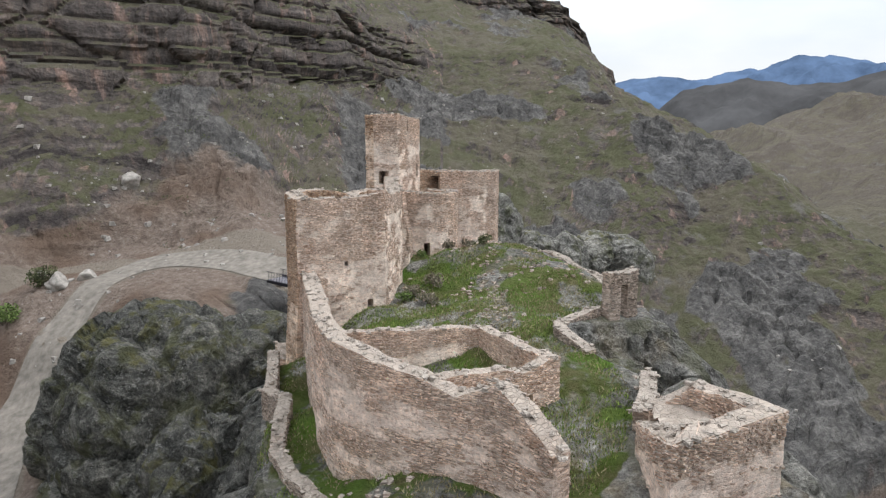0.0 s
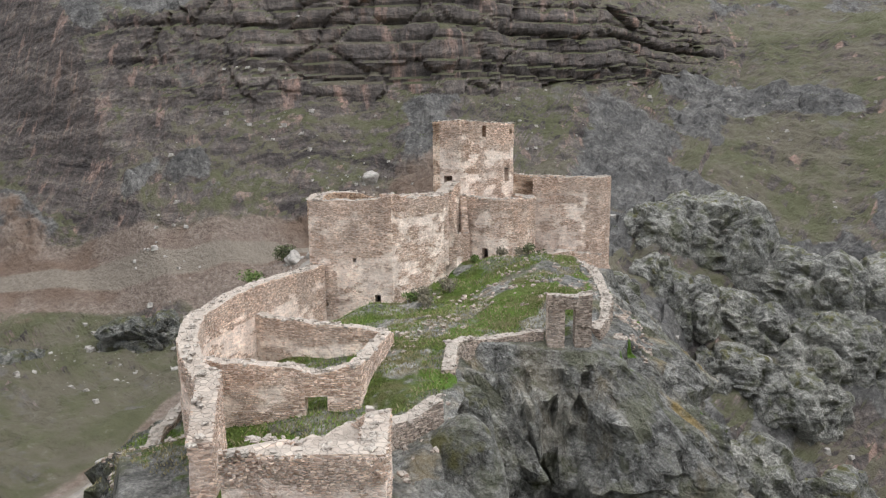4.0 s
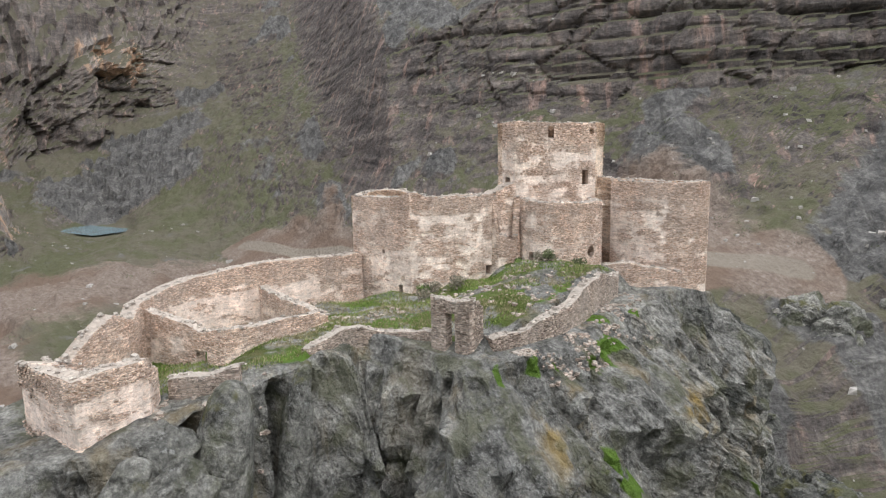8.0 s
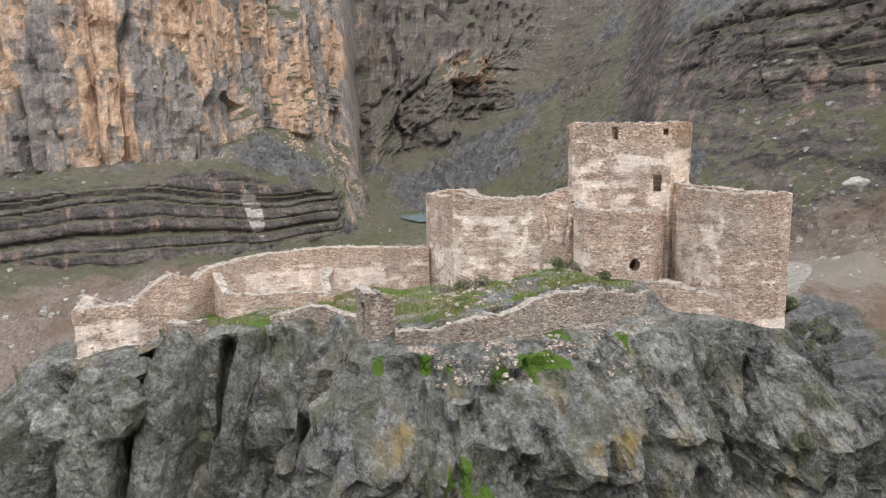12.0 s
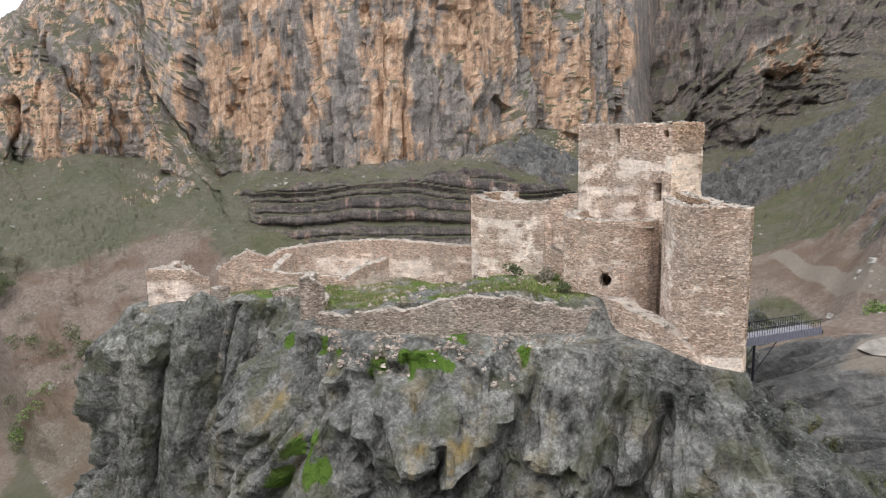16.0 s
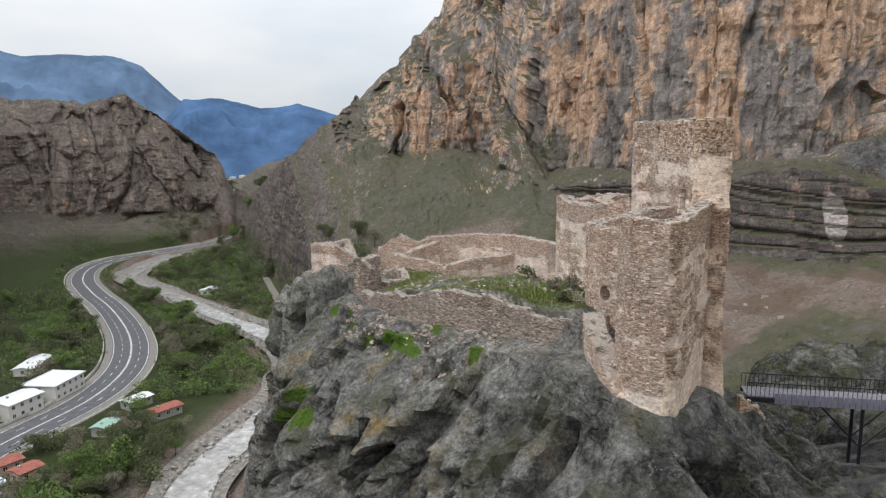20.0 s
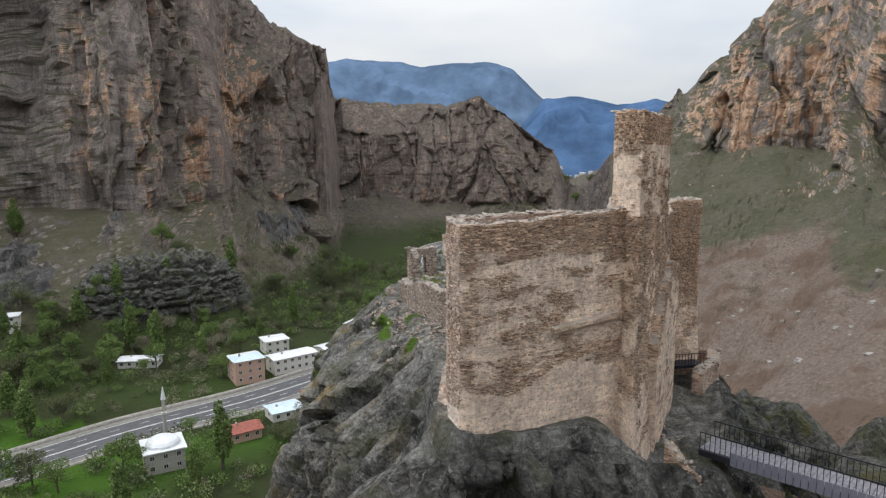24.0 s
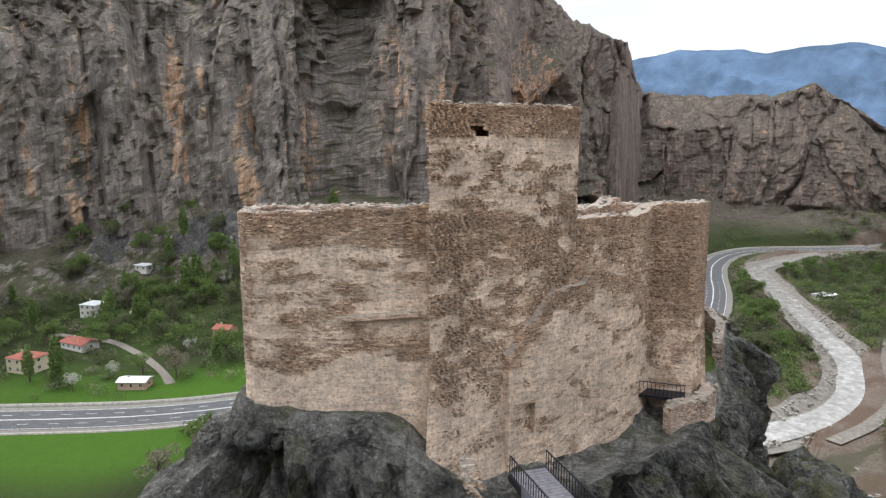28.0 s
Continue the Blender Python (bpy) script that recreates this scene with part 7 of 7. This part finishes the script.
# ---- woodland, scrub and stones too many to count ----
def scatter_leaves(name, label, clumps, mat, seed):
    """Many shrub and tree crowns as one mass of leaves. clumps: x, y, z, radius, height, leaves."""
    r = np.random.default_rng(seed)
    v_all = []
    for x, y, z, rad, h, n in clumps:
        d = r.normal(size=(n, 3))
        d /= np.linalg.norm(d, axis=1)[:, None]
        rr = r.uniform(0.3, 1, n)[:, None] ** 0.5 * (0.75 + 0.5 * r.random((n, 1)))
        c = np.array([x, y, z + h * 0.55]) + d * rr * np.array([rad, rad, h * 0.5])
        a = r.normal(size=(n, 3))
        a /= np.linalg.norm(a, axis=1)[:, None]
        b = np.cross(a, r.normal(size=(n, 3)))
        b /= np.linalg.norm(b, axis=1)[:, None]
        s = (rad * 0.1 * r.uniform(0.6, 1.5, n))[:, None]
        v_all.append(np.stack([c - a * s, c + b * s, c + a * s], 1).reshape(-1, 3))
    v = np.vstack(v_all)
    f = np.arange(len(v)).reshape(-1, 3)
    return tagged(put(name, mesh_of(name, v, f, mat, shade=False)), label, "vegetation", kind="stuff")


def clumps_in(count, region, size, leaves, seed, z_range=(-60, 20), clear=12, patch=34, cut=-0.3, stretch=(0.9, 1.7)):
    r = np.random.default_rng(seed)
    xy = np.column_stack([r.uniform(region[0], region[1], count * 4), r.uniform(region[2], region[3], count * 4)])
    ok = (distance_to(ROAD_C, xy) > clear + 1) & (distance_to(RIVER_C, xy) > clear) & (vnoise(np.column_stack([xy / patch, 0 * xy[:, 0] + seed]), 9) > cut)
    ok &= np.minimum(distance_to(RIVERSIDE_C, xy), np.minimum(distance_to(WEST_C, xy), distance_to(UPPER_C, xy))) > 5
    for a, b in HOMES:
        ok &= np.hypot(xy[:, 0] - a, xy[:, 1] - b) > 9
    out = []
    for x, y in xy[ok][:count]:
        z = ground_z(x, y)
        if z_range[0] < z < z_range[1]:
            k = r.uniform(*size)
            out.append((x, y, z - 0.2, k, k * r.uniform(*stretch), leaves))
    return out


fresh, olive, bare = [], [], []
for n, reg, sd in ((70, (40, 150, -120, 10), 1), (300, (-20, 90, -340, -130), 2), (230, (110, 330, -200, -30), 3), (380, (190, 460, -140, 70), 4), (220, (60, 170, -360, -180), 5), (240, (-60, 110, -520, -330), 6), (200, (-120, 60, -760, -500), 7), (220, (-75, -15, -300, -110), 8)):
    fresh += clumps_in(n, reg, (1.4, 3.6), 180, sd, (-60, -9))
    olive += clumps_in(n, reg, (1.5, 4.0), 180, sd + 20, (-60, 2))
    bare += clumps_in(n // 2, reg, (1.2, 3.2), 110, sd + 40)
scatter_leaves("woodland", "fresh green orchard and riverside woodland", fresh, LEAVES["fresh"], 1)
scatter_leaves("woodland", "olive-green riverside thicket", olive, LEAVES["olive"], 2)
scatter_leaves("thicket", "budding grey-brown thicket on the valley floor", bare, LEAVES["bare"], 3)
scrub = []
for n, reg, sd in ((420, (-120, 60, 100, 260), 61), (260, (-260, -60, -140, 110), 62), (220, (40, 140, 90, 260), 63), (200, (-160, -20, -330, -40), 64)):
    scrub += clumps_in(n, reg, (0.5, 1.5), 36, sd, (-20, 130), 10, 26, -0.1, (0.5, 0.9))
scatter_leaves("scrub", "dark low scrub dotted over the slopes", scrub, LEAVES["dark"], 4)


def scatter_stones(name, label, places, mat, seed):
    """Loose broken stones of many sizes as one mass. places: x, y, z, size."""
    r = np.random.default_rng(seed)
    p = np.array(places)
    n = len(p)
    unit = np.array([(-.5, -.5, -.4), (.5, -.5, -.4), (.5, .5, -.4), (-.5, .5, -.4), (-.4, -.4, .4), (.4, -.4, .4), (.4, .4, .4), (-.4, .4, .4)])
    v = unit[None] + r.uniform(-.22, .22, (n, 8, 3))
    a = r.uniform(0, 6.28, n)
    ca, sa = np.cos(a)[:, None], np.sin(a)[:, None]
    v = np.stack([v[:, :, 0] * ca - v[:, :, 1] * sa, v[:, :, 0] * sa + v[:, :, 1] * ca, v[:, :, 2] * 0.8], 2) * p[:, 3][:, None, None] + p[:, None, :3]
    quad = np.array([[3, 2, 1, 0], [4, 5, 6, 7], [0, 1, 5, 4], [1, 2, 6, 5], [2, 3, 7, 6], [3, 0, 4, 7]])
    f = ((np.arange(n) * 8)[:, None, None] + quad[None]).reshape(-1, 4)
    me = mesh_of(name, v.reshape(-1, 3), f, mat, shade=False)
    attribute(me, "lime", np.full(n * 8, -0.2))
    return tagged(put(name, me), label, "stones", kind="stuff")


PALE_STONE = plain("pale_limestone", (0.3, 0.28, 0.255), 0.95, vary=0.4, scale=1.5)
r9 = np.random.default_rng(9)
loose = []
for n, (x0, x1, y0, y1), big_ in ((500, (-100, -22, 60, 125), 1.5), (600, (-110, 60, 95, 230), 1.6), (300, (-240, -60, -120, 60), 2.2), (260, (40, 130, 100, 260), 1.8), (260, (-140, -20, -260, -40), 2.2)):
    for x, y in zip(r9.uniform(x0, x1, n), r9.uniform(y0, y1, n)):
        if vnoise(np.array([[x / 18, y / 18, 7.0]]), 4)[0] > -0.1:
            loose.append((x, y, ground_z(x, y), 0.75 * big_ * r9.uniform(0.1, 1.0) ** 3 + 0.12))
scatter_stones("loose_stones", "pale loose stones scattered over the slopes", loose, PALE_STONE, 5)
bank = []
bank_c = curve_points(RIVER_LINE[5:15], 1.2)
for x, y in bank_c:
    for side in (-1, 1):
        for _ in range(2):
            d = r9.uniform(5.5, 12)
            bank.append((x + side * d, y + r9.uniform(-1.5, 1.5), -26.9 + 0.11 * (d - 5.5), 0.25 + 1.3 * r9.uniform(0, 1) ** 3))
scatter_stones("river_stones", "grey boulders and cobbles along the river banks", bank, PALE_STONE, 15)
court_stones = []
for x, y in zip(r9.uniform(-10, 14, 1500), r9.uniform(26, 71, 1500)):
    if vnoise(np.array([[x / 4, y / 4, 2.0]]), 6)[0] > 0.05:
        court_stones.append((x, y, crag_z(x, y), r9.uniform(0.12, 0.42)))
for k in range(620):
    y = float(r9.uniform(51.5, 72.5))
    x = float(np.interp(y, [51.5, 55, 58.5, 61.8, 64.6, 67.3, 69, 72.5], [16.3, 16.0, 15.3, 13.6, 11.8, 9.4, 7.6, 6.2]) + 2.6 * r9.uniform(0, 1) ** 1.5)
    z = crag_z(x, y)
    if z > 43.5 and vnoise(np.array([[x / 2, y / 2, 5.0]]), 8)[0] > -0.25:
        court_stones.append((x, y, z, r9.uniform(0.1, 0.36)))
scatter_stones("rubble", "fallen wall rubble lying in the grass", court_stones, STONE_DRY, 6)

# grass on the castle mound
GRASS = leaf_material("mound_grass_blades", (0.075, 0.115, 0.026), (0.26, 0.34, 0.09))
DRY = leaf_material("dry_grass_blades", (0.16, 0.14, 0.07), (0.38, 0.34, 0.2))


def blades(name, label, count, mat, seed, cut, size=(0.08, 0.24)):
    r = np.random.default_rng(seed)
    xy = np.column_stack([r.uniform(-12, 13, count), r.uniform(26, 72, count)])
    xy = xy[vnoise(np.column_stack([xy / 2.6, 0 * xy[:, 0] + seed]), 8) > cut]
    east = np.interp(xy[:, 1], [26, 30, 34, 38, 41, 44, 46.5, 49, 51.5, 55, 60, 65, 68, 71, 73], [6.5, 9.5, 11.2, 11.2, 10.2, 8.6, 8.6, 11.6, 14.8, 14.0, 12.4, 9.6, 8.0, 6.5, 2])
    west = np.interp(xy[:, 1], [26, 34, 52, 56, 72], [-10, -11, -13, -3.6, -3.6])
    xy = xy[(xy[:, 0] < east - 0.5) & (xy[:, 0] > west)]
    z = np.array([crag_z(x, y) for x, y in xy])
    n = len(xy)
    a, h = r.uniform(0, 6.28, n), r.uniform(*size, n)
    w = h * 0.2
    base = np.column_stack([xy, z])
    side = np.column_stack([np.cos(a), np.sin(a), 0 * a]) * w[:, None]
    tip = base + np.column_stack([r.normal(0, 0.4, n) * h, r.normal(0, 0.4, n) * h, h])
    v = np.stack([base - side, base + side, tip], 1).reshape(-1, 3)
    return tagged(put(name, mesh_of(name, v, np.arange(len(v)).reshape(-1, 3), mat, shade=False)), label, "grass", kind="stuff")


blades("grass", "fresh green grass on the castle mound", 60000, GRASS, 3, -0.1)
blades("dry_grass", "pale dry grass tufts on the castle mound", 44000, DRY, 4, -0.12)

SHRUB = [("shrub", "grey-green thorny shrub below the hall wall", "bare", (-2.6, 56.5), 1.0), ("shrub", "grey-green thorny shrub below the hall wall", "bare", (-0.8, 58.0), 1.1), ("shrub", "grey-green thorny shrub below the hall wall", "bare", (-1.2, 54.6), 0.9),
         ("shrub", "fresh green bush beside the doorway", "fresh", (-3.4, 55.6), 0.9), ("shrub", "fresh green bush at the bastion's foot", "fresh", (-2.2, 66.0), 0.6), ("shrub", "grey shrub at the bastion's foot", "bare", (0.6, 66.4), 0.9),
         ("shrub", "grey shrub at the bastion's foot", "bare", (2.6, 66.6), 0.8), ("shrub", "olive shrub on the mound", "olive", (4.2, 65.0), 0.9), ("shrub", "olive shrub on the mound's edge", "olive", (3.5, 69.5), 0.9)]
for name, label, kind_, (x, y), rad in SHRUB:
    rs_ = np.random.default_rng(int(x * 10 + y * 7) % 1000)
    ob = thing(name, label, "shrub")
    bm = bmesh.new()
    for k in range(5):
        rod(bm, (0, 0, -0.2), (rs_.uniform(-.6, .6) * rad, rs_.uniform(-.6, .6) * rad, rad * rs_.uniform(0.6, 1.1)), 0.035, 0.01, 5)
    part("stem", bm, BARK, ob)
    v, f = leaf_cloud(rs_, [(rs_.uniform(-.5, .5) * rad, rs_.uniform(-.5, .5) * rad, rad * rs_.uniform(0.4, 0.9), rad * 0.55, rad * 0.4) for _ in range(5)], 420, 0.085 * rad + 0.02)
    put("foliage", mesh_of("foliage", v, f, LEAVES[kind_], shade=False), ob)
    ob.matrix_basis = pose(x, y, crag_z(x, y))
for (x, y), kind_, rad, label in (((-65, 92.5), "fresh", 2.6, "round yellow-green bush on the bare slope"), ((-62.5, 98.5), "dark", 2.4, "dark round bush on the bare slope"), ((-20, 95), "olive", 1.6, "small bush beside the track")):
    ob = thing("bush", label, "bush")
    rs_ = np.random.default_rng(int(abs(x)))
    bm = bmesh.new()
    for k in range(6):
        rod(bm, (0, 0, -0.3), (rs_.uniform(-.6, .6) * rad, rs_.uniform(-.6, .6) * rad, rad), 0.06, 0.02, 5)
    part("stem", bm, BARK, ob)
    v, f = leaf_cloud(rs_, [(rs_.uniform(-.5, .5) * rad, rs_.uniform(-.5, .5) * rad, rad * rs_.uniform(0.4, 1.0), rad * 0.6, rad * 0.5) for _ in range(7)], 900, 0.2)
    put("foliage", mesh_of("foliage", v, f, LEAVES[kind_], shade=False), ob)
    ob.matrix_basis = pose(x, y, ground_z(x, y))
for (x, y, s, t_) in ((-59, 122.5, 2.4, 3), (-60, 98.3, 2.2, 4), (-56, 100, 1.5, 5), (-50, 52, 1.7, 6), (-66, 104, 1.3, 7)):
    ob = put("boulder", boulder_mesh("boulder", 60 + t_, PALE_STONE, (s, s * 0.8, s * 0.75), n=4), None, pose(x, y, ground_z(x, y) + s * 0.15, 0, 0, t_ * 40))
    tagged(ob, "large pale boulder on the bare slope", "boulder")

# ---- far mountains, the haze of distance painted in as blue ----
def far_ridge(label, az0, az1, dist, crest, seed, col, rough=0.14):
    """A distant range: crest height by bearing, falling to the valley."""
    n, rows = 220, 26
    az = np.radians(np.linspace(az0, az1, n))
    t = np.linspace(0, 1, n)
    peak = np.interp(t, [c[0] for c in crest], [c[1] for c in crest])
    v = []
    for k in range(rows):
        s = k / (rows - 1)
        d = dist * (0.78 + 0.22 * s)
        pt = np.column_stack([np.sin(az) * d, 62 + np.cos(az) * d, 0 * az])
        q = pt / (dist * 0.06)
        h = -60 + (peak + 60) * (s ** 0.8) * (1 + rough * s * fbm(q, 5, seed) + 0.35 * (1 - s) * s * 4 * ridged(q * 1.4, 4, seed + 3) * 0.5)
        pt[:, 2] = h
        v.append(pt)
    v = np.vstack(v)
    f = [(k * n + i, k * n + i + 1, (k + 1) * n + i + 1, (k + 1) * n + i) for k in range(rows - 1) for i in range(n - 1)]
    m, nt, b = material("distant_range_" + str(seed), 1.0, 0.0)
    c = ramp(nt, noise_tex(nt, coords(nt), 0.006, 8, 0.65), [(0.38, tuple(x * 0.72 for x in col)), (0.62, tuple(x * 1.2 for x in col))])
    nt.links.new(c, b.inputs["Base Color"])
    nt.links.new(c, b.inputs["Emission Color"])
    # weak glow stands in for the brightness of the haze
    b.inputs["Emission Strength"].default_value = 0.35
    return tagged(put("backdrop", mesh_of("backdrop", v, f, m)), label, "mountain range", kind="structure")


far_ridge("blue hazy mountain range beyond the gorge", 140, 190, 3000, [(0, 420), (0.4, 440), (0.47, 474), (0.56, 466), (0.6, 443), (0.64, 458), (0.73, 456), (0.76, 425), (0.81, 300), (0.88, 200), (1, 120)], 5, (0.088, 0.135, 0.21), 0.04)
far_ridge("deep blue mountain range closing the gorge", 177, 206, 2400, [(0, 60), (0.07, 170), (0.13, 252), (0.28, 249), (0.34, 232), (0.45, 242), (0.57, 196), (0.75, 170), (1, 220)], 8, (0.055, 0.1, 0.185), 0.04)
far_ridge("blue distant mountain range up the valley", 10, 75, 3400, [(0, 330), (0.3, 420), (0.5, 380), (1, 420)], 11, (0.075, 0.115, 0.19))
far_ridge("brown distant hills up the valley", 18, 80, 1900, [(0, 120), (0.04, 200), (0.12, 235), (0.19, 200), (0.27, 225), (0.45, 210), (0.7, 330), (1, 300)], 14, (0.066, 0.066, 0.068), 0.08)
